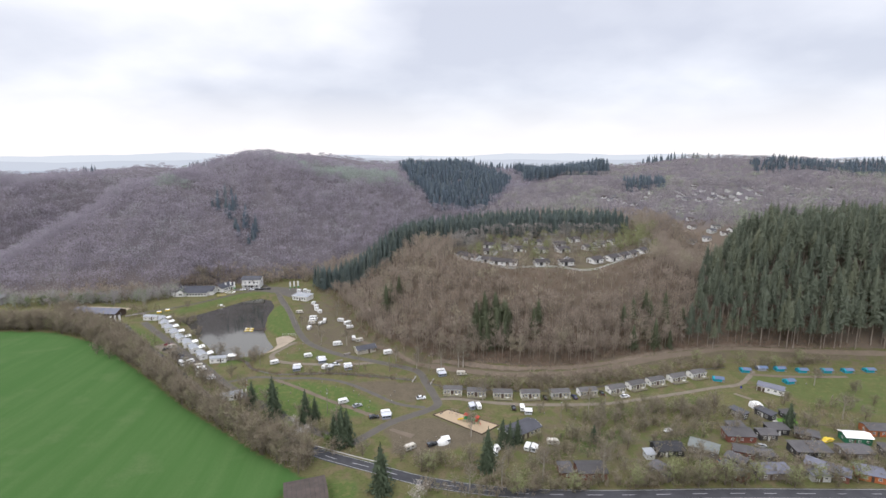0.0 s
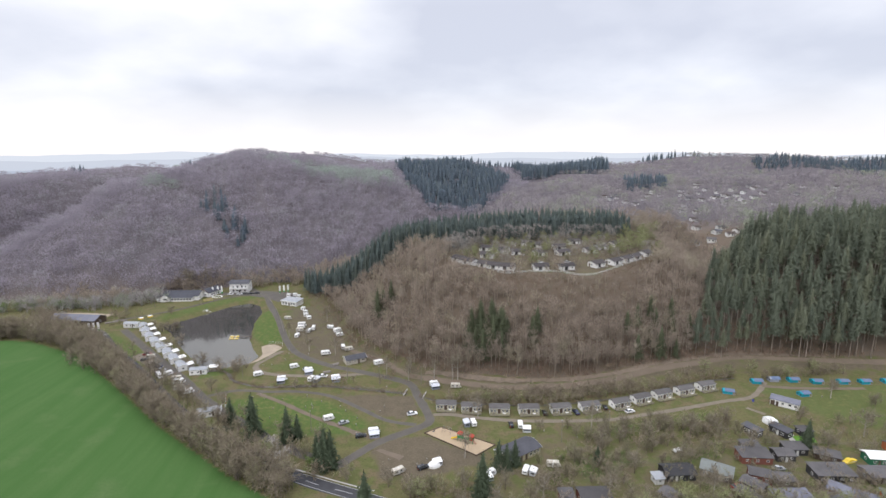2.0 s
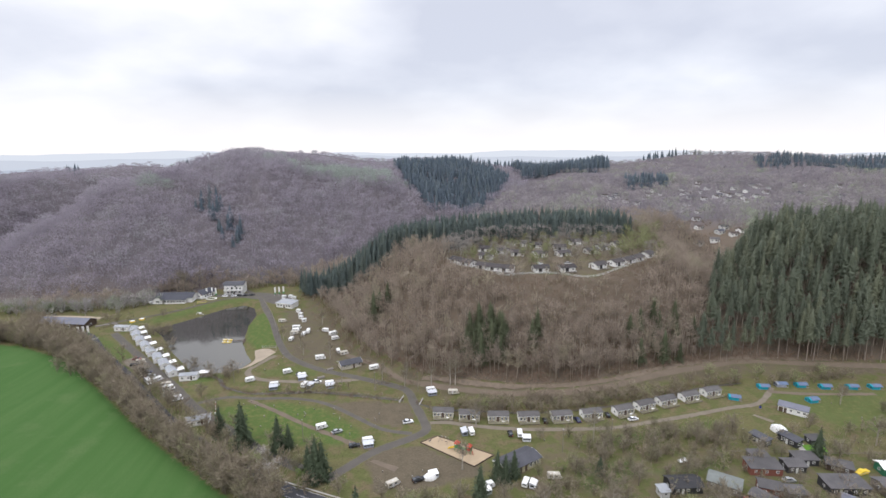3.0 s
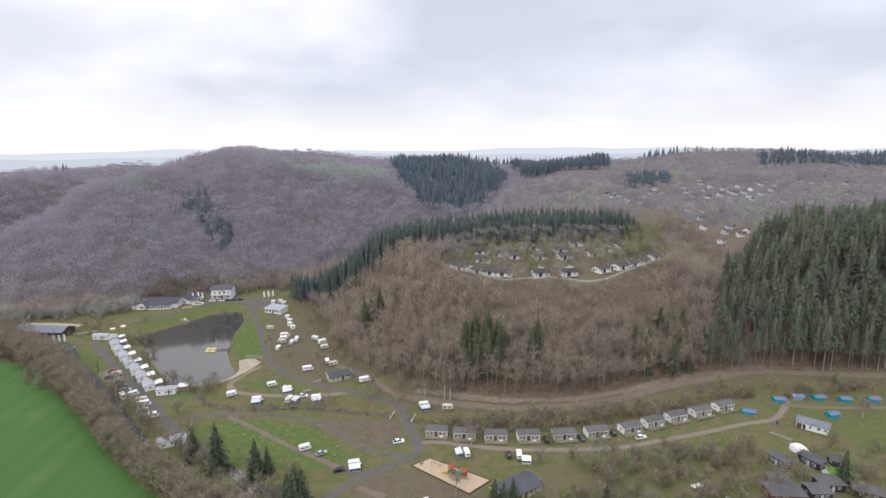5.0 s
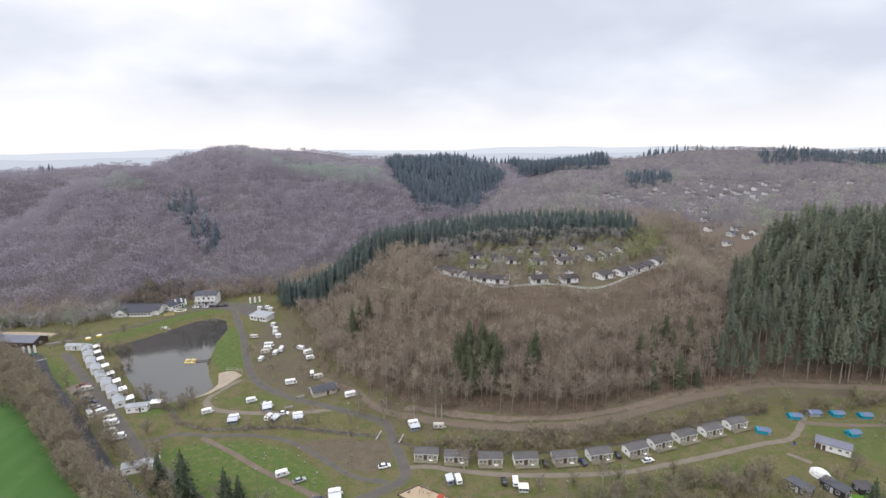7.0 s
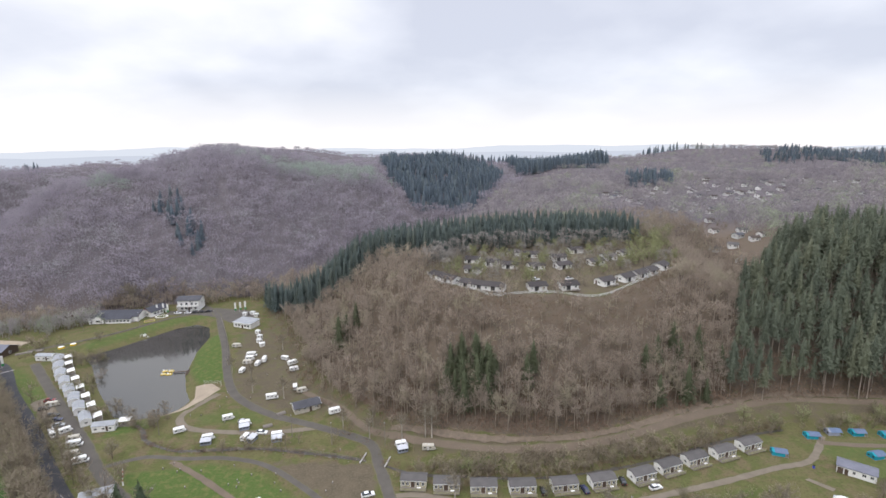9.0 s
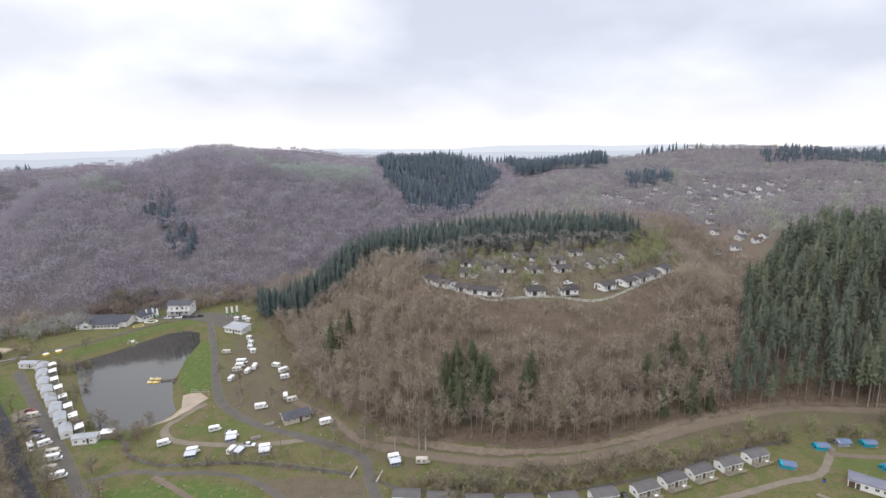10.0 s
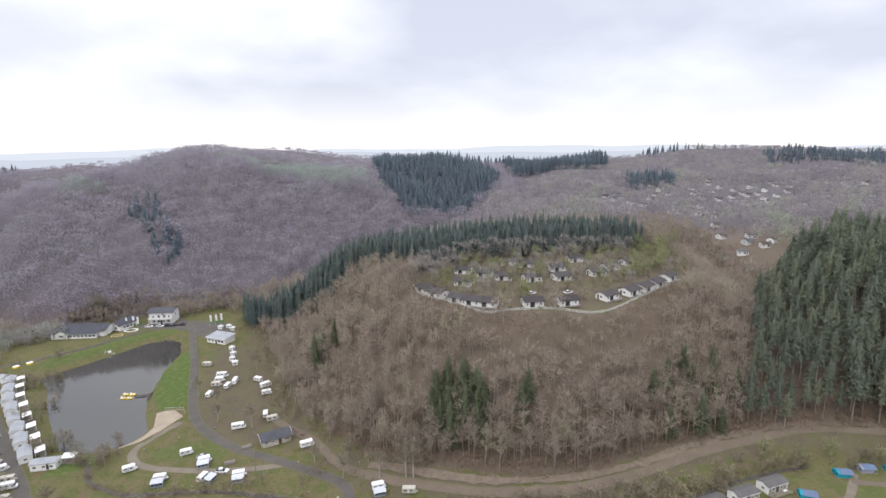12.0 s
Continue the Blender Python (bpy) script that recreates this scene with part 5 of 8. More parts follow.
def house(name, label, category, x, y, ang, L, D, H, roof="gable", rise=1.2, over=0.35, wall_mat=None, roof_mat=None, windows=(), doors=(), trim=None, group="", z=None, sunk=0.6, chimney=None, gable_mat=None):
    """A house on its ground plan L by D, ridge along its length. windows and doors: (side, along, sill, wide, high)."""
    wall_mat, roof_mat = wall_mat or WHITE, roof_mat or SLATE
    top = empty(name, label, category, group, x, y, ang, z)
    h2 = H + rise
    if roof == "gable":
        prof = [(-D / 2, -sunk), (D / 2, -sunk), (D / 2, H), (0, h2), (-D / 2, H)]
    elif roof == "shed":
        prof = [(-D / 2, -sunk), (D / 2, -sunk), (D / 2, h2), (-D / 2, H)]
    else:
        prof = [(-D / 2, -sunk), (D / 2, -sunk), (D / 2, H), (-D / 2, H)]
    bm = bmesh.new()
    add_prism(bm, prof, -L / 2, L / 2, "x")
    part("wall", bm, wall_mat, top)
    t = 0.14
    bm = bmesh.new()
    if roof == "gable":
        k = rise / (D / 2)
        e = D / 2 + over
        z0 = H - over * k
        prof = [(-e, z0 + 0.02), (0, h2 + 0.02), (e, z0 + 0.02), (e, z0 + t + 0.02), (0, h2 + t + 0.06), (-e, z0 + t + 0.02)]
    elif roof == "shed":
        k = rise / D
        e = D / 2 + over
        prof = [(-e, H - over * k + 0.02), (e, h2 + over * k + 0.02), (e, h2 + over * k + t), (-e, H - over * k + t)]
    else:
        e = D / 2 + over
        prof = [(-e, H + 0.02), (e, H + 0.02), (e, H + 0.02 + t * 1.6), (-e, H + 0.02 + t * 1.6)]
    add_prism(bm, prof, -L / 2 - over, L / 2 + over, "x")
    rf = part("roof", bm, roof_mat, top)
    if trim:
        if roof == "gable":
            for sx in (-1, 1):
                bm = bmesh.new()
                xx = sx * (L / 2 + over + 0.03)
                prof2 = [(-e, z0 - 0.1), (0, h2 - 0.1), (e, z0 - 0.1), (e, z0 + t), (0, h2 + t + 0.05), (-e, z0 + t)]
                part("fascia", add_prism(bm, prof2, xx - 0.03, xx + 0.03, "x"), trim, rf)
        else:
            part("fascia", boxes((0, -e - 0.03, H - 0.12, L + 2 * over, 0.06, 0.3)), trim, rf)
    if chimney:
        cx, cy = chimney
        part("chimney", boxes((cx, cy, H, 0.6, 0.6, rise + 0.9), (cx, cy, H + rise + 0.9, 0.75, 0.75, 0.12)), REDWOOD, rf)
    for w in windows:
        px, py, pa = side_pose(w[0], w[1], L, D)
        window_part(top, px, py, w[2] + w[4] / 2, w[3], w[4], pa)
    for w in doors:
        px, py, pa = side_pose(w[0], w[1], L, D)
        d = part("door", boxes((0, 0, 0, w[3], 0.08, w[4])), BROWNWOOD if wall_mat is not BLACKWOOD else GREYWHITE, top)
        d.matrix_local = pose(px, py, w[2], 0, 0, pa)
        hd = part("handle", boxes((w[3] * 0.36, -0.07, w[4] * 0.5, 0.1, 0.06, 0.04)), STEEL, d)
    return top


def wheel(parent, x, y, r=0.31, w=0.2):
    bm = add_disc(bmesh.new(), 0, 0, 0, r, w)
    t = part("tyre", bm, TYRE, parent)
    t.matrix_local = pose(x, y, r)
    part("rim", add_disc(bmesh.new(), 0, 0, 0, r * 0.62, w + 0.03, sides=10), STEEL, t)
    return t


CARAVAN_SIDE = [(-2.3, 0.42), (2.3, 0.42), (2.5, 0.75), (2.52, 1.55), (2.28, 2.35), (2.05, 2.52), (-2.0, 2.55), (-2.3, 2.42), (-2.48, 1.9), (-2.5, 0.75)]


def caravan(label, group="caravans", body_mat=None, stretch=1.0):
    top = empty("caravan", label, "caravan", group, 0, 0, 0, 0)
    bm = add_prism(bmesh.new(), [(x * stretch, z) for x, z in CARAVAN_SIDE], -1.1, 1.1)
    bmesh.ops.bevel(bm, geom=[e for e in bm.edges], offset=0.06, segments=1, affect="EDGES")
    body = part("body", bm, body_mat or WHITE, top)
    part("stripe", boxes((0, -1.115, 0.95, 4.6 * stretch, 0.02, 0.12), (0, 1.115, 0.95, 4.6 * stretch, 0.02, 0.12)), AWNING, body)
    for sx, wd in ((-1.25, 1.1), (0.85, 0.9)):
        for sy in (-1, 1):
            p = part("window", boxes((sx * stretch, sy * 1.115, 1.4, wd, 0.04, 0.55), bevel=0.01), GLASSY, top)
    part("front_window", boxes((2.43 * stretch, 0, 1.5, 0.14, 1.6, 0.55)), GLASSY, top)
    part("rear_window", boxes((-2.49 * stretch, 0, 1.5, 0.05, 1.5, 0.5)), GLASSY, top)
    d = part("door", boxes((-0.15, -1.125, 0.55, 0.62, 0.03, 1.75)), GREYWHITE, top)
    part("handle", boxes((0.08, -1.15, 1.35, 0.12, 0.03, 0.05)), RUBBER, d)
    part("roof_hatch", boxes((0.2, 0, 2.53, 0.7, 0.6, 0.1), bevel=0.02), GREYWHITE, top)
    part("roof_vent", boxes((-1.4, 0.3, 2.54, 0.4, 0.4, 0.08), bevel=0.02), GREYWHITE, top)
    bm = bmesh.new()
    add_rod(bm, (2.3 * stretch, 0.5, 0.5), (3.5 * stretch, 0, 0.5), 0.05)
    add_rod(bm, (2.3 * stretch, -0.5, 0.5), (3.5 * stretch, 0, 0.5), 0.05)
    add_rod(bm, (3.3 * stretch, 0, 0.0), (3.3 * stretch, 0, 0.75), 0.04)
    part("drawbar", bm, STEEL, top)
    part("gas_box", boxes((2.75 * stretch, 0, 0.45, 0.5, 1.1, 0.5), bevel=0.05), body_mat or WHITE, top)
    for sy in (-0.98, 0.98):
        wheel(top, -0.2, sy)
    return top


def awning(label, side_mat=None, roof_mat=None, group="awnings", L=4.4, D=2.6):
    """A tent built on to the flank of a caravan: sloping roof, walls with clear panels, poles."""
    top = empty("awning", label, "awning", group, 0, 0, 0, 0)
    prof = [(-D / 2, 0), (D / 2, 0), (D / 2, 2.45), (-D / 2, 1.95)]
    part("canvas_wall", add_prism(bmesh.new(), prof, -L / 2, L / 2, "x"), side_mat or AWNING, top)
    prof = [(-D / 2 - 0.25, 1.9), (D / 2 - 0.02, 2.48), (D / 2 - 0.02, 2.54), (-D / 2 - 0.25, 1.97)]
    part("canvas_roof", add_prism(bmesh.new(), prof, -L / 2 - 0.15, L / 2 + 0.15, "x"), roof_mat or AWNLIGHT, top)
    for u in (-L / 3.2, 0, L / 3.2):
        part("window", boxes((u, -D / 2 - 0.015, 0.8, L / 4.2, 0.03, 0.8)), GLASSY, top)
    for sx in (-1, 1):
        part("side_window", boxes((sx * (L / 2 + 0.015), 0, 0.8, 0.03, D * 0.55, 0.8)), GLASSY, top)
    for u in (-L / 2, L / 2):
        part("pole", add_rod(bmesh.new(), (u, -D / 2 - 0.2, 0), (u, -D / 2 - 0.2, 1.95), 0.03), STEEL, top)
    return top


def motorhome(label, group="motorhomes"):
    top = empty("motorhome", label, "motorhome", group, 0, 0, 0, 0)
    prof = [(-3.1, 0.5), (1.4, 0.5), (1.4, 1.9), (2.4, 2.1), (2.5, 2.5), (2.1, 2.95), (-2.9, 2.95), (-3.15, 2.7)]
    bm = add_prism(bmesh.new(), prof, -1.12, 1.12)
    bmesh.ops.bevel(bm, geom=bm.edges[:], offset=0.06, segments=1, affect="EDGES")
    part("body", bm, WHITE, top)
    cab = [(1.35, 0.45), (3.2, 0.45), (3.25, 1.05), (2.6, 1.25), (1.95, 2.02), (1.35, 2.02)]
    c = part("cab", add_prism(bmesh.new(), cab, -1.0, 1.0), WHITE, top)
    part("windscreen", add_prism(bmesh.new(), [(2.62, 1.27), (2.68, 1.3), (2.05, 2.0), (1.99, 1.98)], -0.9, 0.9), GLASSY, c)
    for sy in (-1, 1):
        part("headlight", boxes((3.24, sy * 0.75, 0.8, 0.05, 0.3, 0.18)), GLASSY, c)
        for sx, w in ((-1.9, 1.0), (0.1, 0.9)):
            part("window", boxes((sx, sy * 1.135, 1.75, w, 0.04, 0.5)), GLASSY, top)
        part("side_window", boxes((1.85, sy * 1.015, 1.3, 0.7, 0.03, 0.5)), GLASSY, c)
        for sx in (-1.7, 2.3):
            wheel(top, sx, sy * 0.95, 0.34)
    part("door", boxes((-0.8, -1.14, 0.55, 0.6, 0.03, 1.9)), GREYWHITE, top)
    part("roof_hatch", boxes((-0.6, 0, 2.94, 0.7, 0.7, 0.1), (1.0, 0, 2.94, 0.6, 0.6, 0.1)), GREYWHITE, top)
    return top


def car(label, paint, estate=False):
    top = empty("car", label, "car", "parked cars", 0, 0, 0, 0)
    low = [(-2.1, 0.3), (2.05, 0.3), (2.15, 0.55), (2.1, 0.75), (1.25, 0.92), (-2.05, 0.98), (-2.15, 0.7)]
    bm = add_prism(bmesh.new(), low, -0.88, 0.88)
    bmesh.ops.bevel(bm, geom=bm.edges[:], offset=0.05, segments=1, affect="EDGES")
    part("body", bm, paint, top)
    back = -1.95 if estate else -1.6
    cabin = [(1.1, 0.9), (0.35, 1.42), (-1.1, 1.46), (back, 1.3 if estate else 1.2), (-1.95, 0.95)]
    bm = add_prism(bmesh.new(), cabin, -0.78, 0.78)
    for v in bm.verts:
        if v.co.z > 1.1:
            v.co.y *= 0.86
    cb = part("cabin", bm, GLASSY, top)
    part("roof_panel", boxes((-0.45, 0, 1.445, 1.35, 1.2, 0.05), bevel=0.015), paint, cb)
    for sx in (-0.4, 0.3):
        for sy in (-1, 1):
            part("pillar", add_rod(bmesh.new(), (sx, sy * 0.79, 0.95), (sx - 0.05, sy * 0.69, 1.43), 0.035, 4), paint, cb)
    for sx in (-1.35, 1.35):
        for sy in (-0.8, 0.8):
            wheel(top, sx, sy, 0.31, 0.2)
    for sy in (-0.62, 0.62):
        part("headlight", boxes((2.1, sy, 0.6, 0.08, 0.34, 0.15)), GREYWHITE, top)
        part("tail_light", boxes((-2.13, sy, 0.66, 0.06, 0.26, 0.2)), RED, top)
    return top


def place(proto, rows, first=True, size=1.0):
    """The first row takes the thing itself, the others take copies. Rows: x, y, angle."""
    made = []
    for i, row in enumerate(rows):
        x, y, a = row[:3]
        z = land_z(x, y) if len(row) < 4 else row[3]
        m = pose(PLAN * x, PLAN * y, z, 0, 0, a)
        if i == 0 and first:
            proto.matrix_basis = m @ Matrix.Scale(size, 4)
            made.append(proto)
        else:
            made.append(copy_thing(proto, m))
    return made

# ---- the mobile homes by the pond ----
def mobile_home(label, group, canopy=True, L=8.0, D=4.0):
    top = house("mobile_home", label, "mobile home", 0, 0, 0, L, D, 2.6, "gable", 0.75, 0.2, WHITE, PALEROOF,
                [("w", -0.9, 1.0, 0.9, 0.9), ("w", 0.9, 1.0, 0.9, 0.9), ("s", -2.6, 1.0, 1.1, 0.9), ("s", 0.2, 1.0, 1.1, 0.9), ("s", 2.6, 1.0, 1.1, 0.9), ("n", -2.0, 1.0, 1.1, 0.9), ("n", 2.2, 1.0, 1.1, 0.9), ("e", 0.0, 1.0, 1.2, 0.9)],
                [("s", 1.4, 0.35, 0.8, 1.95)], WHITE, group, 0.0, 0.0)
    part("skirt", boxes((0, 0, 0, L + 0.03, D + 0.03, 0.32)), GREYWHITE, top)
    return top


def canopy(label):
    top = empty("terrace_canopy", label, "canopy", "terrace canopies", 0, 0, 0, 0)
    bm = bmesh.new()
    add_prism(bm, [(-1.6, 2.35), (1.6, 2.65), (1.6, 2.72), (-1.6, 2.42)], -2.3, 2.3, "x")
    part("canopy_roof", bm, WHITE, top)
    for u in (-2.1, 2.1):
        part("post", boxes((u, -1.45, 0, 0.1, 0.1, 2.37)), WHITE, top)
        part("post", boxes((u, 1.45, 0, 0.1, 0.1, 2.62)), WHITE, top)
    part("deck", boxes((0, 0, 0.02, 4.6, 3.2, 0.25)), GREYWOOD, top)
    return top


HOME_ROW = [(-86.5, 236.5), (-93.0, 245.0), (-98.8, 252.6), (-105.0, 260.6), (-111.0, 268.6), (-117.0, 276.6), (-122.4, 285.0), (-127.0, 293.0)]
home = mobile_home("white mobile home with a pale grey roof and end windows", "mobile homes by the pond")
place(home, [(x, y, -57 - 3 * (i % 3) - (8 if i > 5 else 0)) for i, (x, y) in enumerate(HOME_ROW)])
place(mobile_home("white mobile home standing crosswise at the row's end", "mobile homes by the pond"), [(-77.0, 230.5, 4)])
place(mobile_home("white mobile home at the far end of the row", "mobile homes by the pond", L=9), [(-134.5, 297.5, -10)])
cp = canopy("white terrace canopy beside a mobile home")
place(cp, [(x + 2.9, y + 2.3, -57) for i, (x, y) in enumerate(HOME_ROW)] + [(-71.5, 232.8, 4)])


# ---- chalets along the hill foot ----
def chalet(label, L=8.3, D=4.2):
    top = house("chalet", label, "chalet", 0, 0, 0, L, D, 2.75, "gable", 0.75, 0.22, CREAM, CHALETROOF,
                [("s", -3.3, 1.0, 0.95, 1.3), ("s", -1.9, 1.0, 0.95, 1.3), ("s", 1.5, 1.0, 0.95, 1.3), ("s", 3.1, 1.0, 0.95, 1.3), ("w", 0.3, 1.2, 1.0, 0.9)],
                [("s", -0.2, 0.45, 1.3, 2.0)], None, "chalets along the hill foot", 0.0, 0.3)
    part("gable_board", add_prism(bmesh.new(), [(-D / 2, 0.35), (D / 2, 0.35), (D / 2, 2.74), (0, 3.46), (-D / 2, 2.74)], -L / 2 - 0.025, -L / 2 - 0.01, "x"), WHITE, top)
    for u in (-0.95, 0.55):
        part("door_post", boxes((u, -D / 2 - 0.05, 0.4, 0.12, 0.08, 2.2)), WHITE, top)
    for sx in (-1, 1):
        part("corner_board", boxes((sx * (L / 2 - 0.08), -D / 2 - 0.03, 0.35, 0.18, 0.05, 2.4)), WHITE, top)
    part("gutter", boxes((0, -D / 2 - 0.28, 2.62, L + 0.4, 0.12, 0.1)), GREYWHITE, top)
    deck = part("deck", boxes((0, -D / 2 - 1.0, 0.25, L, 1.9, 0.14)), GREYWOOD, top)
    for i in range(6):
        part("post", boxes((-L / 2 + 0.1 + i * (L - 0.2) / 5, -D / 2 - 1.88, 0.0, 0.1, 0.1, 1.25)), OLIVEWOOD, deck)
    for z in (0.5, 0.8, 1.15):
        part("rail", boxes((0, -D / 2 - 1.88, z, L, 0.06, 0.1)), OLIVEWOOD, deck)
    for k, u in enumerate((-2.6, 1.9)):
        tab = part("terrace_table", boxes((u, -D / 2 - 1.0, 1.02, 1.3, 0.7, 0.05), (u, -D / 2 - 1.0, 0.39, 0.12, 0.12, 0.63)), WHITE if k else GREYWOOD, deck)
    return top


chal = chalet("cream boarded chalet with slate roof and railed deck")
place(chal, [(26, 187.6, -11), (35, 185.0, -9), (45, 182.6, -8), (55.6, 181.2, -4), (67.4, 180.4, 0), (78.6, 180.6, 4), (91.0, 181.6, 12), (100.6, 184.2, 14), (110.4, 186.6, 13), (121.0, 188.8, 12), (131.6, 191.4, 12)])

# ---- caravans, awnings, motorhomes ----
van = caravan("white touring caravan with dark windows on a grass pitch")
place(van, [(-17, 184, 20), (-51, 225, 25), (-37, 231.5, 18), (23, 206, 10), (50, 171.5, 80), (-42, 284, 5), (-20, 268.5, 15), (-26, 281.5, -30),
            (-37, 277.5, 80), (-17, 252, 100), (-42, 271, 80), (45, 146, 60), (34, 146, 20), (-0.8, 173.4, 8), (-89.6, 230.2, 40)], size=0.83)
vana = caravan("white caravan with an awning built on its flank", "caravans with awnings")
place(vana, [(-40, 219.2, 8), (-27.6, 217.6, 70), (-17.6, 217.8, 10), (-30, 226.6, 14), (34.0, 174.6, 95)], size=0.83)
old = caravan("weathered beige caravan used as a fixed pitch", "old caravans", BEIGE, 1.08)
place(old, [(-105.2, 250.4, 10), (-84.0, 224.6, 12), (-79.5, 215.3, 10), (31.5, 203, -8), (54, 148, -10), (7, 150, 30), (-42, 279.6, 2), (-52, 300.5, -8), (-14, 248.6, 20)], size=0.83)
aw = awning("grey and white caravan awning with clear panels")
place(aw, [(-39.7, 216.6, 8), (-25.2, 216.6, 70), (-17.2, 215.4, 10), (-29.6, 224.2, 14), (31.6, 174.9, -85), (23.4, 203.6, 10), (-0.5, 171.0, 8)], size=0.83)
aw2 = awning("pale cloth awning beside a parked caravan", AWNLIGHT, WHITE, L=3.6)
place(aw2, [(19, 153, 15), (33, 143.8, 20), (47.0, 145.2, 60), (51.5, 168.5, -10)], size=0.83)
mh = motorhome("white motorhome parked on the upper pitches")
place(mh, [(-24.5, 245, 12), (0.5, 230, 20), (-21.5, 275, 35), (-42, 288, 3), (-35, 281.5, 90), (-92.6, 228.4, -50), (-81.6, 220.9, 18), (-74.8, 211.2, 22)], size=0.82)

# ---- cars ----
cw = car("white parked car on the grass", CARWHITE, True)
place(cw, [(13, 184.2, 12), (92.6, 176.6, 10), (-23, 220.5, -10)])
place(car("silver car parked beside a caravan", CARSILVER), [(-11.4, 180.6, 25), (-94.2, 234.7, 12), (-31, 228.8, 5), (121, 138.6, 0)])
place(car("black car parked by the lane", CARBLACK, True), [(47, 172.5, 85), (61.2, 179.2, 85), (84.8, 180.4, 80), (-5, 171.4, 10), (14.5, 151.5, 20), (-100.2, 242.2, 8), (-106.4, 247.5, 10)])
place(car("dark blue car beside a chalet", CARBLUE), [(72.8, 178.4, 95), (-97.1, 238.7, 10)])
place(car("dark red car on the gravel strip", CARRED), [(-108.5, 254.5, 10), (103, 132.2, 15)])
# row of cars by the big house
place(car("white car parked below the balconied house", CARWHITE), [(-99.5, 357.5, 0), (-93.6, 357.2, 0), (83.5, 263, 10), (98, 262, 20)])
place(car("dark car parked near the restaurant", CARBLACK), [(-86.4, 357.6, 5), (-82.5, 358, 0), (-90, 357.3, 0), (-148, 356, 20), (-152, 355, 25), (-156, 353, 20), (-145, 357.6, 10)])


# ---- turquoise tents ----
def tent(label):
    top = empty("safari_tent", label, "tent", "turquoise tents", 0, 0, 0, 0)
    prof = [(-1.9, 0), (1.9, 0), (1.9, 1.7), (0, 2.5), (-1.9, 1.7)]
    part("canvas_wall", add_prism(bmesh.new(), prof, -2.6, 2.0, "x"), TENTBLUE, top)
    bm = bmesh.new()
    add_prism(bm, [(-2.2, 1.6), (0, 2.53), (2.2, 1.6), (2.2, 1.65), (0, 2.6), (-2.2, 1.65)], -1.7, 3.2, "x")
    part("fly_sheet", bm, TENTGREY, top)
    part("door_flap", boxes((2.02, 0, 0.05, 0.04, 1.3, 1.75)), TENTGREY, top)
    for sy in (-1.0, 1.0):
        part("window", boxes((-2.62, sy, 0.8, 0.03, 0.8, 0.6)), GLASSY, top)
    for sy in (-2.1, 2.1):
        part("pole", add_rod(bmesh.new(), (3.1, sy, 0), (3.1, sy, 1.65), 0.03), STEEL, top)
    part("floor_board", boxes((0.3, 0, -0.05, 6.0, 4.2, 0.12)), GREYWOOD, top)
    return top


place(tent("turquoise canvas tent under a slate-blue fly sheet"), [(138.5, 187, -25), (156, 194, -12), (172, 193.5, -8), (180.5, 191, -10), (191, 189.5, -8), (200, 188.5, -6), (210, 188, -6), (166.5, 181.5, 4)], size=0.85)
gt = tent("grey canvas tent beside the turquoise ones")
for c in gt.children:
    if c.name.startswith("canvas_wall"):
        c.data.materials[0] = AWNING
place(gt, [(164.5, 195, -10)], size=0.85)

# ---- site buildings ----
house("warden_house", "low white house with a slate-grey roof and carport", "house", 153.4, 175.2, -46, 10.4, 5.6, 2.6, "gable", 0.9, 0.3, WHITE, BLUEROOF,
      [("s", 2.0, 1.1, 1.2, 1.0), ("s", 4.0, 1.1, 1.0, 1.0), ("e", 0, 1.1, 1.2, 1.0), ("s", -0.6, 0.9, 0.9, 1.1)], [("s", -2.6, 0.0, 1.0, 2.0), ("s", -4.2, 0.0, 1.6, 2.1)])
house("reception", "site building with a blue-grey roof and white gable", "building", 45.0, 155.4, 28, 15, 8, 2.6, "gable", 1.1, 0.4, CREAM, SLATE,
      [("s", 2.6, 0.9, 1.3, 1.3), ("s", 4.4, 0.9, 1.3, 1.3), ("s", 6.0, 0.9, 0.9, 1.3), ("e", -1.8, 0.9, 1.3, 1.2), ("s", -4, 0.9, 1.2, 1.2)], [("s", 0.4, 0, 1.0, 2.1), ("s", -2, 0, 1.0, 2.1)], WHITE)
house("wash_house", "low wash house with a dark grey roof and pale walls", "building", -10.5, 235.5, 22, 10.5, 6, 2.6, "gable", 1.2, 0.5, BEIGE, SLATE,
      [("s", -3.6, 1.4, 1.2, 0.7), ("s", -1.2, 1.4, 1.2, 0.7), ("e", 0, 1.2, 1.6, 0.9), ("s", 3.6, 1.2, 1.6, 0.9)], [("s", 1.2, 0, 1.0, 2.1), ("e", -2, 0, 0.9, 2.0)], WHITE)
off = house("office", "long white office building with a pale shed roof", "building", -54.5, 330.5, -28, 13, 8, 3.2, "shed", 0.7, 0.5, WHITE, PALEROOF,
            [("s", -4.6, 1.0, 1.6, 1.4), ("s", -2.2, 1.0, 1.6, 1.4), ("s", 2.4, 1.0, 1.6, 1.4), ("s", 4.6, 1.0, 1.6, 1.4), ("w", 0, 1, 2.0, 1.4)], [("s", 0.2, 0, 1.2, 2.2)], WHITE)
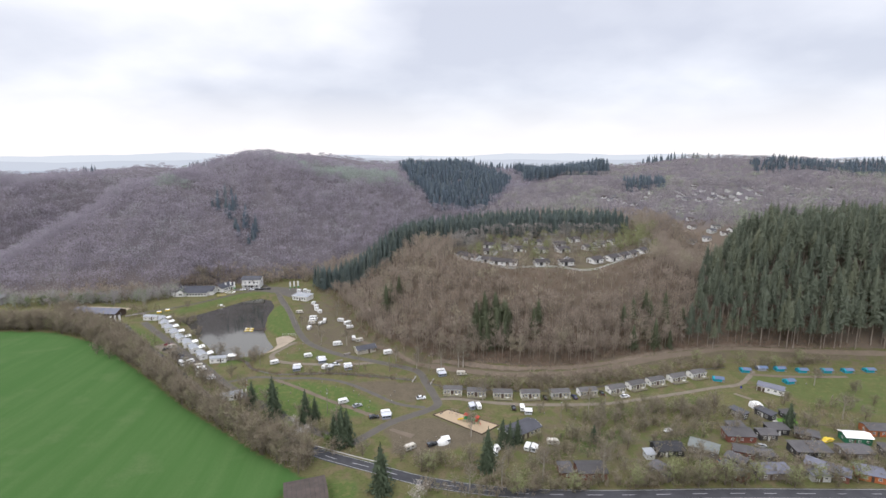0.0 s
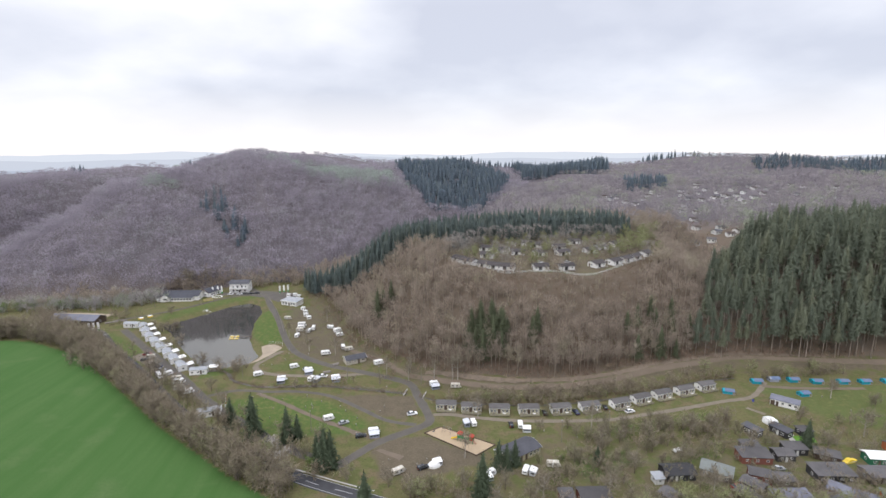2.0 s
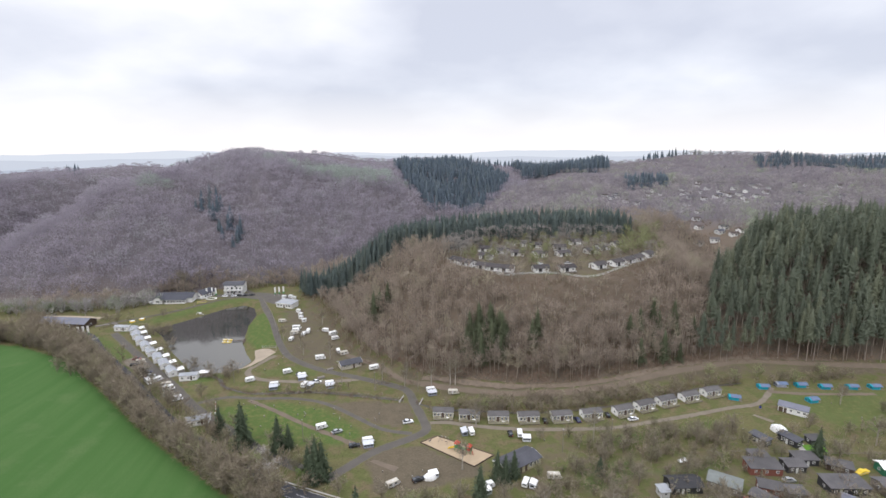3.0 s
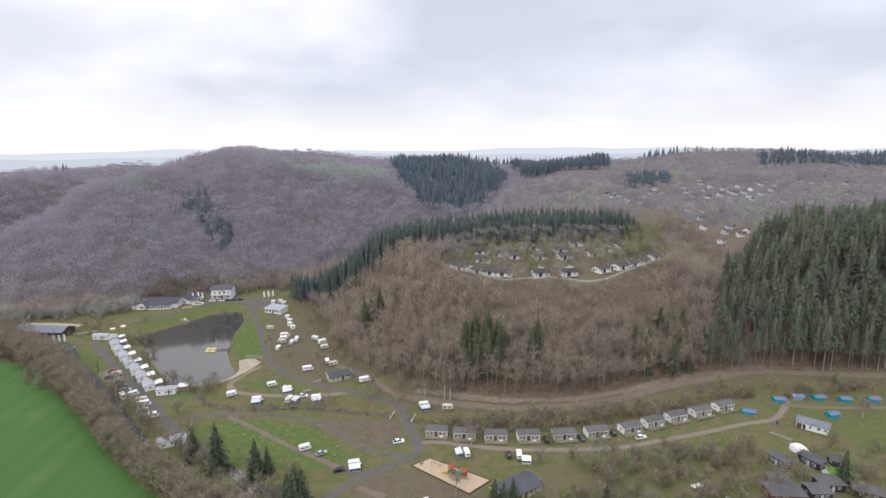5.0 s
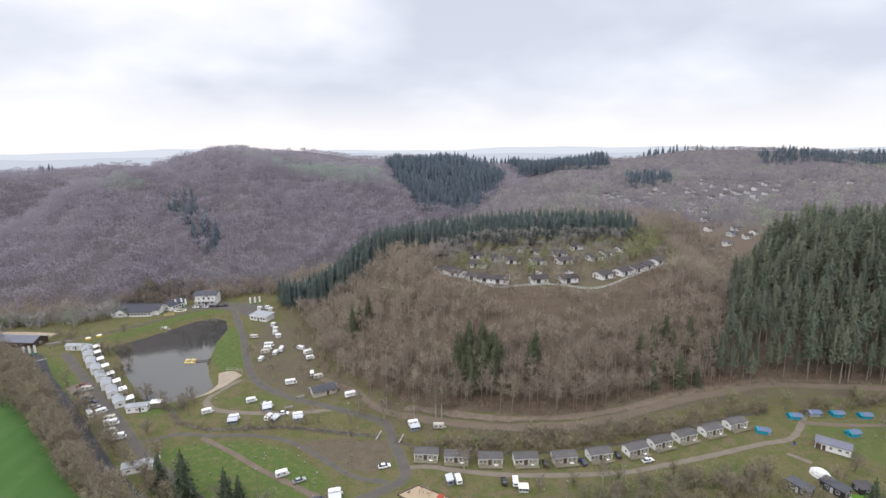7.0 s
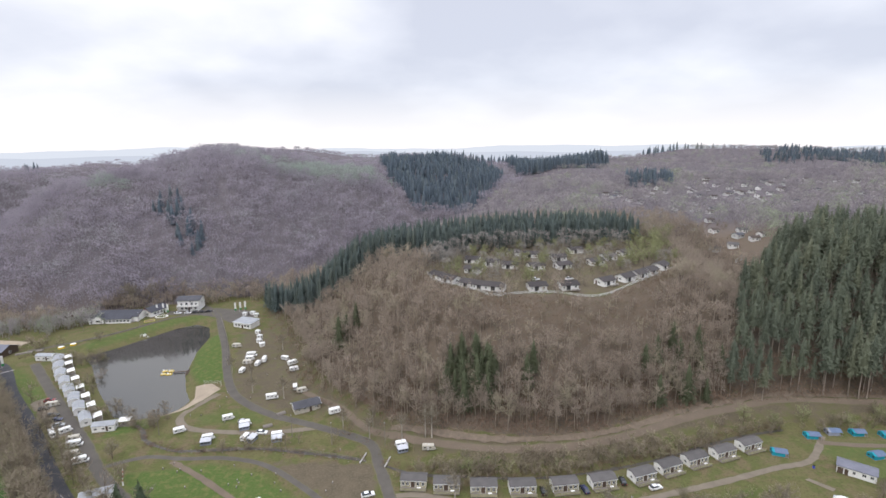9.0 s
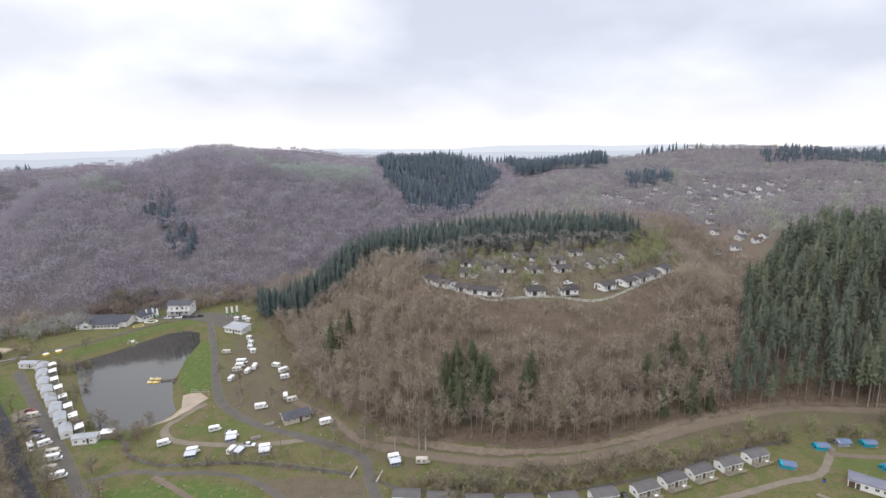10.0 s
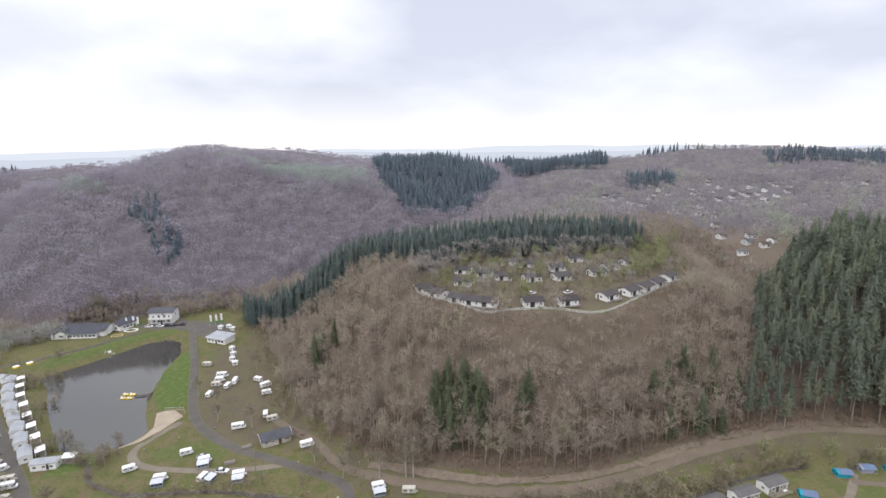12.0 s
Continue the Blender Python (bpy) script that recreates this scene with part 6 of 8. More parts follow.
big = house("balconied_house", "white three-storey house with balcony and dark roof", "house", -95, 367, -2, 14, 10, 7.4, "gable", 1.6, 0.9, WHITE, SLATE,
            [("s", -4.4, 0.9, 1.5, 1.5), ("s", -1.6, 0.9, 1.5, 1.5), ("s", 1.4, 0.9, 1.5, 1.5), ("s", 4.4, 0.9, 1.5, 1.5), ("s", -4.6, 3.9, 1.2, 1.4), ("s", -1.2, 3.9, 1.6, 1.8), ("s", 2.2, 3.9, 1.6, 1.8), ("s", 4.9, 3.9, 1.2, 1.4), ("s", 1.2, 5.75, 1.2, 1.0), ("e", 0, 4.0, 1.4, 1.3), ("w", 0, 4.0, 1.4, 1.3)],
            [("s", 0, 0, 1.1, 2.2)], BROWNWOOD)
bal = part("balcony", boxes((0, -5.9, 3.0, 14, 1.8, 0.18)), CONCRETE, big)
part("parapet", boxes((0, -6.75, 3.18, 14, 0.12, 1.0), (-6.94, -5.9, 3.18, 0.12, 1.6, 1.0), (6.94, -5.9, 3.18, 0.12, 1.6, 1.0)), WHITE, bal)
for u in (-6.8, -2.2, 2.2, 6.8):
    part("post", boxes((u, -6.7, 0, 0.2, 0.2, 3.0)), WHITE, bal)
rest = house("restaurant", "low restaurant with slate roofs and a glazed white front", "restaurant", -127.5, 353, -3, 26, 13, 3.5, "gable", 2.4, 0.6, WHITE, DEEPSLATE,
             [("w", -2.5, 1, 1.8, 1.4)], [("w", 1.5, 0, 1.1, 2.1)], BROWNWOOD)
fg = part("front_gable", add_prism(bmesh.new(), [(-13.0, 0), (-6.6, 0), (-6.6, 3.2), (-9.8, 5.2), (-13.0, 3.2)], -9.4, 0.0), WHITE, rest, "white gabled front bay")
part("bay_roof", add_prism(bmesh.new(), [(-13.5, 2.92), (-9.8, 5.24), (-6.1, 2.92), (-6.1, 3.08), (-9.8, 5.42), (-13.5, 3.08)], -9.9, 0.0), DEEPSLATE, fg)
window_part(fg, -9.8, -9.44, 1.7, 2.4, 1.3, 0)
con = part("conservatory", boxes((2.0, -7.9, 0, 15, 2.7, 2.7)), WHITE, rest, "white glazed dining room along the front")
part("lean_to_roof", add_prism(bmesh.new(), [(-9.6, 2.72), (-6.4, 3.5), (-6.4, 3.62), (-9.6, 2.84)], -5.9, 10, "x"), DEEPSLATE, con)
for i in range(7):
    window_part(con, -4.6 + i * 2.15, -9.29, 1.6, 1.7, 1.5, 0)
for i in range(8):
    part("roof_panel", boxes((4.2 + (i % 4) * 1.05, 0, 0, 0.95, 1.5, 0.06)), CARBLUE, rest).matrix_local = pose(0, -2.0 - 1.55 * (i // 4), 4.85 - 0.52 * (i // 4), 18.5, 0, 0)
house("restaurant_wing", "gabled wing with a white end wall and window band", "building", -113, 360, 62, 13, 9, 3.3, "gable", 2.3, 0.6, WHITE, DEEPSLATE,
      [("s", -3.4, 1.0, 1.6, 1.4), ("s", -1.2, 1.0, 1.6, 1.4), ("s", 1.2, 1.0, 1.6, 1.4), ("w", -1.8, 1.0, 1.5, 1.3), ("w", 1.2, 1.0, 1.5, 1.3)], [("s", 3.4, 0, 1.0, 2.1)], REDWOOD)
house("store_shed", "small white-fronted shed beside the restaurant", "shed", -143, 352, -20, 8, 5, 2.6, "shed", 0.5, 0.3, GREYWHITE, FELT, [("s", 1.5, 1, 1.2, 0.9)], [("s", -1.5, 0, 1.0, 2.0)])
house("long_barn", "long brown building with a blue-grey roof", "building", -168.5, 309, -12, 31, 10, 3.2, "gable", 2.2, 0.6, BROWNWOOD, BLUEROOF,
      [("s", -9, 0.9, 1.5, 1.2), ("s", -5, 0.9, 1.5, 1.2), ("s", 0, 0.9, 1.5, 1.2), ("s", 5, 0.9, 1.5, 1.2), ("e", 0, 0.9, 1.6, 1.2)], [("s", 9, 0, 2.4, 2.4)])
house("depot_hall", "long pale hall beyond the hedge", "building", -262, 342, 6, 46, 14, 4.2, "gable", 1.6, 0.4, GREYWHITE, PALEROOF, [("s", -12, 1.5, 3, 1), ("s", 0, 1.5, 3, 1), ("s", 12, 1.5, 3, 1)], [("s", 19, 0, 3, 3)])
patch("sand_heap_ground", [(-196, 323), (-170, 318), (-158, 316), (-156, 322), (-176, 327), (-198, 330)], BEACH, "bare sandy yard behind the barn", "yard", 0.1)


patch("guest_terrace", [(-147, 350), (-137, 346), (-134, 350), (-140, 359), (-146, 358)], CONCRETE, "grey paved terrace beside the restaurant", "terrace", 0.06)
patch("rubble_strip", [(136.6, 174.6), (138.2, 175.0), (141.8, 169.8), (140.2, 169.0)], GRAVEL, "pale strip of rubble on the trodden grass", "rubble", 0.12)


def banner(label):
    top = empty("banner_flag", label, "banner", "white banners", 0, 0, 0, 0)
    part("pole", add_rod(bmesh.new(), (0, 0, 0), (0, 0, 6.6), 0.06), STEEL, top)
    part("cloth", boxes((0.62, 0, 2.2, 1.15, 0.04, 4.3)), WHITE, top)
    part("cloth_foot", boxes((0.62, 0, 1.0, 1.15, 0.04, 1.15)), GREENPL, top)
    part("foot", boxes((0, 0, 0, 0.6, 0.6, 0.15)), CONCRETE, top)
    return top


place(banner("tall white banner with a green foot on a pole"), [(-111.6, 358.6, 0), (-109, 360.6, 0), (-106, 359.0, 0), (-152.6, 289, 10), (-150.6, 289.6, 10), (-148.6, 290.2, 10), (-67.5, 356, 0), (-65.0, 357, 0), (-62.5, 358, 0)])

# small white kiosks and trailers up the lane
kiosk = house("stall", "small white stall beside the lane", "stall", 0, 0, 0, 3.4, 2.2, 2.2, "shed", 0.3, 0.25, WHITE, GREYWHITE, [("s", 0, 1, 1.6, 0.8)], [("e", 0, 0, 0.8, 1.9)], None, "stalls by the lane", 0.0, 0.2)
place(kiosk, [(-46, 318, -30), (-43.5, 311, -30), (-42.4, 305, -30), (-53, 346, -20), (-56, 350, -25), (-60, 349, -20), (-40, 300, 20), (-140, 346, 0)], size=0.78)


# ---- playground ----
PLAY = [(16.5, 171.2), (22.5, 174.4), (39, 161.4), (31.8, 156.2)]
patch("play_sand", PLAY, SAND, "sandy floor of the playground", "sand", 0.1)
edge_top = empty("sandpit_edging", "low timber edging round the playground sand", "edging", "", 27, 166, 0, 0)
for (ax, ay), (bx, by) in zip(PLAY, PLAY[1:] + PLAY[:1]):
    bm = bmesh.new()
    n = PLAN * Vector((bx - ax, by - ay, 0))
    add_box(bm, 0, 0, 0, n.length + 0.2, 0.3, 0.34)
    b = part("sleeper", bm, BROWNWOOD, edge_top)
    b.matrix_local = pose(PLAN * ((ax + bx) / 2 - 27), PLAN * ((ay + by) / 2 - 166), 0, 0, 0, math.degrees(math.atan2(n.y, n.x)))


def play_tower():
    top = empty("play_tower", "climbing tower with red roofs, green panels and yellow slide", "play tower", "", 29.5, 164.6, -32)
    for tx in (-2.2, 2.6):
        for sx in (-0.7, 0.7):
            for sy in (-0.7, 0.7):
                part("post", boxes((tx + sx, sy, 0, 0.14, 0.14, 3.0)), GREENPL, top)
        part("platform", boxes((tx, 0, 1.25, 1.6, 1.6, 0.12)), GREYWOOD, top)
        bm = bmesh.new()
        bmesh.ops.create_cone(bm, cap_ends=True, segments=4, radius1=1.45, radius2=0.1, depth=1.1, matrix=Matrix.Translation((tx, 0, 3.5)) @ Matrix.Rotation(radians(45), 4, "Z"))
        part("canopy", bm, RED, top)
        part("panel", boxes((tx, 0.76, 1.4, 1.4, 0.06, 0.8), (tx, -0.76, 1.4, 1.4, 0.06, 0.8)), RED if tx > 0 else GREENPL, top)
    bm = bmesh.new()
    add_box(bm, 0.2, 0, 1.2, 3.3, 0.9, 0.12)
    part("bridge", bm, GREENPL, top)
    part("bridge_rail", boxes((0.2, 0.45, 1.85, 3.3, 0.06, 0.1), (0.2, -0.45, 1.85, 3.3, 0.06, 0.1), (0.2, 0.45, 1.5, 3.3, 0.06, 0.1), (0.2, -0.45, 1.5, 3.3, 0.06, 0.1)), GREENPL, top)
    sl = part("slide", boxes((0, 0, 0, 3.2, 0.7, 0.08), (0, 0.36, 0, 3.2, 0.05, 0.3), (0, -0.36, 0, 3.2, 0.05, 0.3)), YELLOW, top)
    sl.matrix_local = pose(-4.2, -0.4, 0.72, 0, -24, 0)
    bm = bmesh.new()
    for i in range(5):
        add_box(bm, 3.6 + i * 0.18, 0, 1.05 - i * 0.24, 0.1, 0.9, 0.08)
    part("ladder", bm, RED, top)


def swing():
    top = empty("swing", "wooden double swing frame in the sand", "swing", "", 24.2, 170.6, -36)
    for sx in (-1.8, 1.8):
        for sy in (-1, 1):
            part("leg", add_rod(bmesh.new(), (sx, sy, 0), (sx, 0, 2.5), 0.06), GREYWOOD, top)
    part("beam", add_rod(bmesh.new(), (-2, 0, 2.5), (2, 0, 2.5), 0.07), GREYWOOD, top)
    for sx in (-0.8, 0.8):
        s = part("seat", boxes((sx, 0, 0.5, 0.5, 0.22, 0.05)), RUBBER, top)
        part("chain", add_rod(add_rod(bmesh.new(), (sx - 0.2, 0, 0.52), (sx - 0.2, 0, 2.48), 0.02), (sx + 0.2, 0, 0.52), (sx + 0.2, 0, 2.48), 0.02), STEEL, s)


def spring_rider():
    top = empty("spring_rider", "small dark spring rider in the playground sand", "rocker", "", 19.6, 171.4, 20)
    part("spring", add_disc(bmesh.new(), 0, 0, 0.28, 0.14, 0.36, "z", 10), STEEL, top)
    part("seat", boxes((0, 0, 0.46, 1.1, 0.3, 0.22), bevel=0.05), BLACKWOOD, top)
    part("head", boxes((0.45, 0, 0.62, 0.3, 0.25, 0.4), bevel=0.05), BLACKWOOD, top)


play_tower()
swing()
spring_rider()
patch("paved_strip", [(0.2, 162.6), (1.6, 163.6), (9.2, 158.6), (7.6, 156.6)], EARTH, "reddish paved path into the bare plot", "paving", 0.05)


# ---- the pond's fittings ----
def pedal_boat(label, x, y, ang):
    top = empty("pedal_boat", label, "boat", "pedal boats", x, y, ang, PLAN * WATER_Z)
    for sy in (-0.55, 0.55):
        bm = boxes((0, sy, -0.12, 2.6, 0.45, 0.42), bevel=0.1)
        part("float", bm, YELLOW, top)
    part("deck", boxes((-0.1, 0, 0.26, 1.9, 0.9, 0.14)), WHITE, top)
    for sy in (-0.35, 0.35):
        part("seat", boxes((-0.5, sy, 0.4, 0.45, 0.5, 0.12), (-0.72, sy, 0.5, 0.1, 0.5, 0.5)), WHITE, top)
    part("wheel_box", boxes((0.25, 0, 0.4, 0.6, 0.4, 0.35), bevel=0.06), YELLOW, top)


for i, (x, y) in enumerate([(-74.6, 278.2), (-77.2, 278.6), (-75.0, 281.4), (-77.6, 281.8)]):
    pedal_boat("yellow and white pedal boat moored at the jetty", x, y, 8)


jt = empty("jetty", "dark wooden jetty on the pond", "jetty", "", -70, 279.5, 6, PLAN * WATER_Z)
part("deck", boxes((0, 0, 0.45, 7.0, 0.9, 0.12), (3.2, -1.5, 0.45, 1.2, 6.5, 0.12)), BROWNWOOD, jt)
for px, py in ((-3.3, 0.4), (-3.3, -0.4), (0, 0.4), (0, -0.4), (3.2, 1.6), (3.2, -4.6)):
    part("pile", add_rod(bmesh.new(), (px, py, -1.5), (px, py, 0.9), 0.09), BROWNWOOD, jt)
ft = empty("pump_raft", "white pump raft with struts at the bank", "raft", "", -105.5, 326.5, 30, PLAN * WATER_Z)
for sy in (-1.3, 1.3):
    part("float", boxes((0, sy, -0.15, 6.0, 0.8, 0.7), bevel=0.12), GREYWHITE, ft)
part("deck", boxes((0, 0, 0.55, 5.6, 3.4, 0.12)), GREYWOOD, ft)
part("housing", boxes((0.6, 0, 0.67, 1.6, 1.4, 1.1), bevel=0.06), WHITE, ft)
for sx in (-2.4, 2.4):
    part("strut", add_rod(bmesh.new(), (sx, -1.5, 0.6), (sx * 0.3, 0, 2.6), 0.07), GREYWHITE, ft)
    part("strut", add_rod(bmesh.new(), (sx, 1.5, 0.6), (sx * 0.3, 0, 2.6), 0.07), GREYWHITE, ft)
part("gangway", add_rod(add_rod(bmesh.new(), (-2.6, 0.4, 0.6), (-8.5, 3.2, 2.0), 0.1), (-2.6, -0.4, 0.6), (-8.5, 2.4, 2.0), 0.1), GREYWHITE, ft)
net = empty("volleyball_net", "volleyball net frame on the beach", "net", "", -50.5, 259.4, -10)
for u in (-4, 4):
    part("post", add_rod(bmesh.new(), (u, 0, 0), (u, 0, 2.5), 0.05), GREYWHITE, net)
part("net_band", boxes((0, 0, 1.5, 8, 0.02, 0.1), (0, 0, 2.35, 8, 0.02, 0.1)), GREYWHITE, net)
for x, y, lab in ((-136, 311, "yellow"), (-132.5, 314.5, "yellow")):
    top = empty("flower_tub", "round yellow planter beside the lane", "planter", "yellow planters", x, y, 0)
    part("tub", add_disc(bmesh.new(), 0, 0, 0.4, 1.6, 0.8, "z", 14), YELLOW, top)
    part("soil", add_disc(bmesh.new(), 0, 0, 0.82, 1.4, 0.06, "z", 14), WHITE, top)


def barrier():
    top = empty("lane_barrier", "red and white lane barrier standing open", "barrier", "", -56.5, 198, 30)
    part("post", boxes((0, 0, 0, 0.4, 0.4, 1.2)), WHITE, top)
    arm = part("arm", boxes((0, 0, 0, 0.14, 0.1, 5.0)), WHITE, top)
    arm.matrix_local = pose(0, -0.25, 1.0, 0, 6, 0)
    for i in range(3):
        part("red_band", boxes((0, 0, 0.6 + i * 1.5, 0.16, 0.12, 0.7)), RED, arm)


barrier()


def lamp_post(rows, h=9.0):
    top = empty("wooden_pole", "tall slim pole on the grass", "pole", "poles", 0, 0, 0, 0)
    bm = bmesh.new()
    bmesh.ops.create_cone(bm, cap_ends=True, segments=8, radius1=0.13, radius2=0.08, depth=h, matrix=Matrix.Translation((0, 0, h / 2)))
    part("shaft", bm, GREYWOOD, top)
    part("cap", boxes((0, 0, h, 0.3, 0.3, 0.2)), STEEL, top)
    place(top, rows)


lamp_post([(-12.5, 217, 0), (1, 210.5, 0), (-22, 176.5, 0), (18, 207.5, 0), (-138, 334, 0), (-112, 338, 0), (79, 164.5, 0), (61, 160.5, 0), (-57, 224, 0)])


# pitch posts: small white service boxes in the meadow
def pitch_box(rows):
    top = empty("service_box", "small pale service box on the meadow", "service box", "service boxes", 0, 0, 0, 0)
    part("box", boxes((0, 0, 0, 0.28, 0.24, 0.7), bevel=0.03), GREYWOOD, top)
    part("lid", boxes((0, 0, 0.7, 0.34, 0.3, 0.06)), CONCRETE, top)
    place(top, rows)


r0 = random.Random(11)
rows = []
for cx, cy, wx, wy, n in ((-22, 194, 26, 13, 15), (-40, 196, 14, 10, 5), (8, 190, 8, 8, 4), (-2, 176, 8, 6, 3), (10, 158, 10, 6, 3), (90, 166, 40, 8, 8), (-40, 230, 12, 6, 3), (170, 172, 20, 10, 4), (-34, 262, 9, 22, 8)):
    for _ in range(n):
        rows.append((cx + r0.uniform(-wx, wx), cy + r0.uniform(-wy, wy), r0.uniform(0, 90)))
pitch_box(rows)


place(mobile_home("long white mobile home beside the lane barrier", "mobile homes by the lane", L=9), [(-60.5, 192.6, 16)])
# gravel strip for the vehicles beside the lane
ribbon("vehicle_strip", [(-113, 256), (-103, 245), (-95, 236), (-89, 228)], 5.0, GRAVEL, "gravel strip where cars and vans are parked", "parking", 0.065, wobble=0.2)
# ring and flower bed on the forecourt
ring = empty("ring_kerb", "white stone ring kerb round a small bed", "kerb", "", -106.9, 353.6, 0)
bm = bmesh.new()
for i in range(20):
    a = i * math.tau / 20
    add_box(bm, 3.6 * math.cos(a), 2.6 * math.sin(a), 0, 0.7, 0.7, 0.3)
part("stones", bm, WHITE, ring)
bed = empty("flower_bed", "rectangular bed edged with yellow flowers", "flower bed", "", -110.5, 346.4, 20)
for k in (-1, 1):
    part("flower_edge", boxes((0, k * 2.0, 0, 6.0, 0.5, 0.35), bevel=0.08), FLOWERS, bed)
    part("flower_edge", boxes((k * 2.8, 0, 0, 0.5, 3.5, 0.35), bevel=0.08), FLOWERS, bed)
part("soil", boxes((0, 0, 0, 5.0, 3.4, 0.12)), EARTH, bed)
# wood piles and a wall beside the restaurant
yw = empty("yard_wall", "dark boarded yard wall beside the restaurant", "wall", "", -153, 358.6, 4)
part("board_wall", boxes((0, 0, 0, 22, 0.3, 1.9)), BROWNWOOD, yw)
for i in range(6):
    part("post", boxes((-10.8 + i * 4.3, -0.25, 0, 0.2, 0.2, 2.1)), GREYWOOD, yw)


def log_pile(label, rows):
    top = empty("log_pile", label, "log pile", "log piles", 0, 0, 0, 0)
    for k in range(9):
        row, col = (0, k) if k < 5 else (1, k - 5)
        part("log", add_rod(bmesh.new(), (-1.8, -0.9 + 0.42 * col + 0.2 * row, 0.2 + 0.36 * row), (1.8, -0.9 + 0.42 * col + 0.2 * row, 0.2 + 0.36 * row), 0.2), GREYWOOD, top)
    place(top, rows)


log_pile("stack of pale cut logs on the ground", [(-148, 307, 10), (-144, 308.5, -5), (-151, 305.4, 25), (-160, 300, 15), (-149, 354, 80), (-157, 350, 10), (-19, 232.8, 30), (-22, 224.8, 20)])

# ---- weekend huts by the main road ----
def hut(x, y, ang, L, D, H, roof, rise, wall, rf, label, windows=None, doors=None, trim=None):
    if windows is None:
        n = max(1, int(L / 3))
        windows = [("s", -L / 2 + (i + 0.5) * L / n, 0.95, 1.0, 0.9) for i in range(n)] + [("e", 0, 0.95, 1.0, 0.9), ("w", 0, 0.95, 1.0, 0.9)]
    if doors is None:
        doors = [("s", -L / 2 + 1.0 * L / max(1, int(L / 3)), 0, 0.85, 1.95)] if L > 5 else [("e", -D / 4, 0, 0.8, 1.95)]
    return house("hut", label, "hut", x, y, ang, L, D, H, roof, rise, 0.4, wall, rf, windows, doors, trim, "weekend huts", 0.0, 0.3)


hut(60, 131.2, -5, 9.5, 7, 2.7, "gable", 1.0, REDWOOD, FELT, "red-brown hut with a grey felt roof")
hut(52.6, 132.0, -5, 4.2, 5.5, 2.4, "shed", 0.4, REDWOOD, FELT, "red-brown carport annex with a flat roof")
hut(89, 139.6, -3, 10, 6.4, 2.4, "gable", 1.3, BLACKWOOD, BLACKWOOD, "black-stained hut with white-framed windows")
hut(81.8, 137.4, 0, 3, 3.2, 2.2, "shed", 0.3, GREYWHITE, PALEROOF, "small white tool shed")
hut(81.5, 128.6, -62, 7.4, 5, 2.5, "gable", 0.7, GREYWOOD, FELT, "grey hut with a low felt roof")
hut(101, 138.6, -40, 9.5, 6.5, 2.6, "gable", 0.9, GREYWOOD, GREENROOF, "hut with a pale grey-green sheet roof")
hut(117, 144.2, -10, 10.5, 5.5, 2.6, "shed", 0.6, REDWOOD, FELT, "low red-brown hut with a felt roof")
hut(112, 135.2, -28, 6.6, 5.0, 2.7, "gable", 0.9, REDWOOD, FELT, "red hut with a grey roof")
hut(117.6, 132.4, -12, 5.5, 4, 2.4, "shed", 0.3, GREYWOOD, FELT, "weathered wooden annex with a flat roof")
hut(113.5, 124.6, -4, 11.5, 5, 2.5, "shed", 0.5, GREYWOOD, BLUEROOF, "hut with a blue-grey sheet roof")
hut(133.5, 133.6, -8, 12.5, 6.2, 2.6, "shed", 0.7, BLACKWOOD, FELT, "long dark hut with a felt roof and skylight")
hut(147, 131.4, -8, 10, 6.4, 2.6, "gable", 0.8, GREYWOOD, FELT, "hut with white-framed front windows")
hut(131, 124.0, -48, 12.5, 6.0, 2.5, "gable", 1.2, REDWOOD, BLUEROOF, "hut under a long blue-grey gable roof")
hut(126.0, 122.0, -10, 6, 4.4, 2.3, "shed", 0.4, GREYWHITE, BLUEROOF, "side annex with a blue sheet roof")
hut(141.5, 120.4, -28, 8, 5.4, 2.4, "shed", 0.5, ORANGE, BLUEROOF, "orange-walled hut with a blue-grey roof")
hut(154.6, 138.6, -14, 9, 5.2, 2.8, "gable", 0.8, GREENWOOD, WHITE, "green boarded hut with a white roof", None, None, WHITE)
hut(167, 142.4, -12, 10.5, 6, 2.6, "gable", 0.9, ORANGE, FELT, "orange-brown hut with a felt roof")
hut(159.5, 130.0, -14, 8, 5.2, 2.5, "shed", 0.5, BLACKWOOD, FELT, "dark hut with a flat felt roof")
hut(156, 123, -16, 6, 4.6, 2.5, "shed", 0.4, REDWOOD, GREYWHITE, "small red hut with a white roof")
hut(140, 142.0, -35, 7.5, 4.2, 2.3, "shed", 0.4, BROWNWOOD, FELT, "narrow brown hut with a felt roof")
hut(126.6, 144.0, -8, 6.4, 5, 2.5, "gable", 0.7, BLACKWOOD, FELT, "dark hut with a grey felt roof")
hut(132.6, 146.6, -8, 7.5, 4.6, 2.4, "shed", 0.4, BLACKWOOD, FELT, "flat-roofed dark hut with a glazed front")
hut(119.6, 149.6, -6, 6, 4, 2.3, "shed", 0.4, GREYWOOD, FELT, "grey wooden shed with a felt roof")
hut(107, 131.0, -60, 6.5, 5.0, 2.5, "gable", 0.8, BROWNWOOD, FELT, "brown hut beside the garden path")
hut(102.6, 126.2, -68, 8, 5.0, 2.6, "gable", 0.9, REDWOOD, FELT, "red hut with white-framed windows")
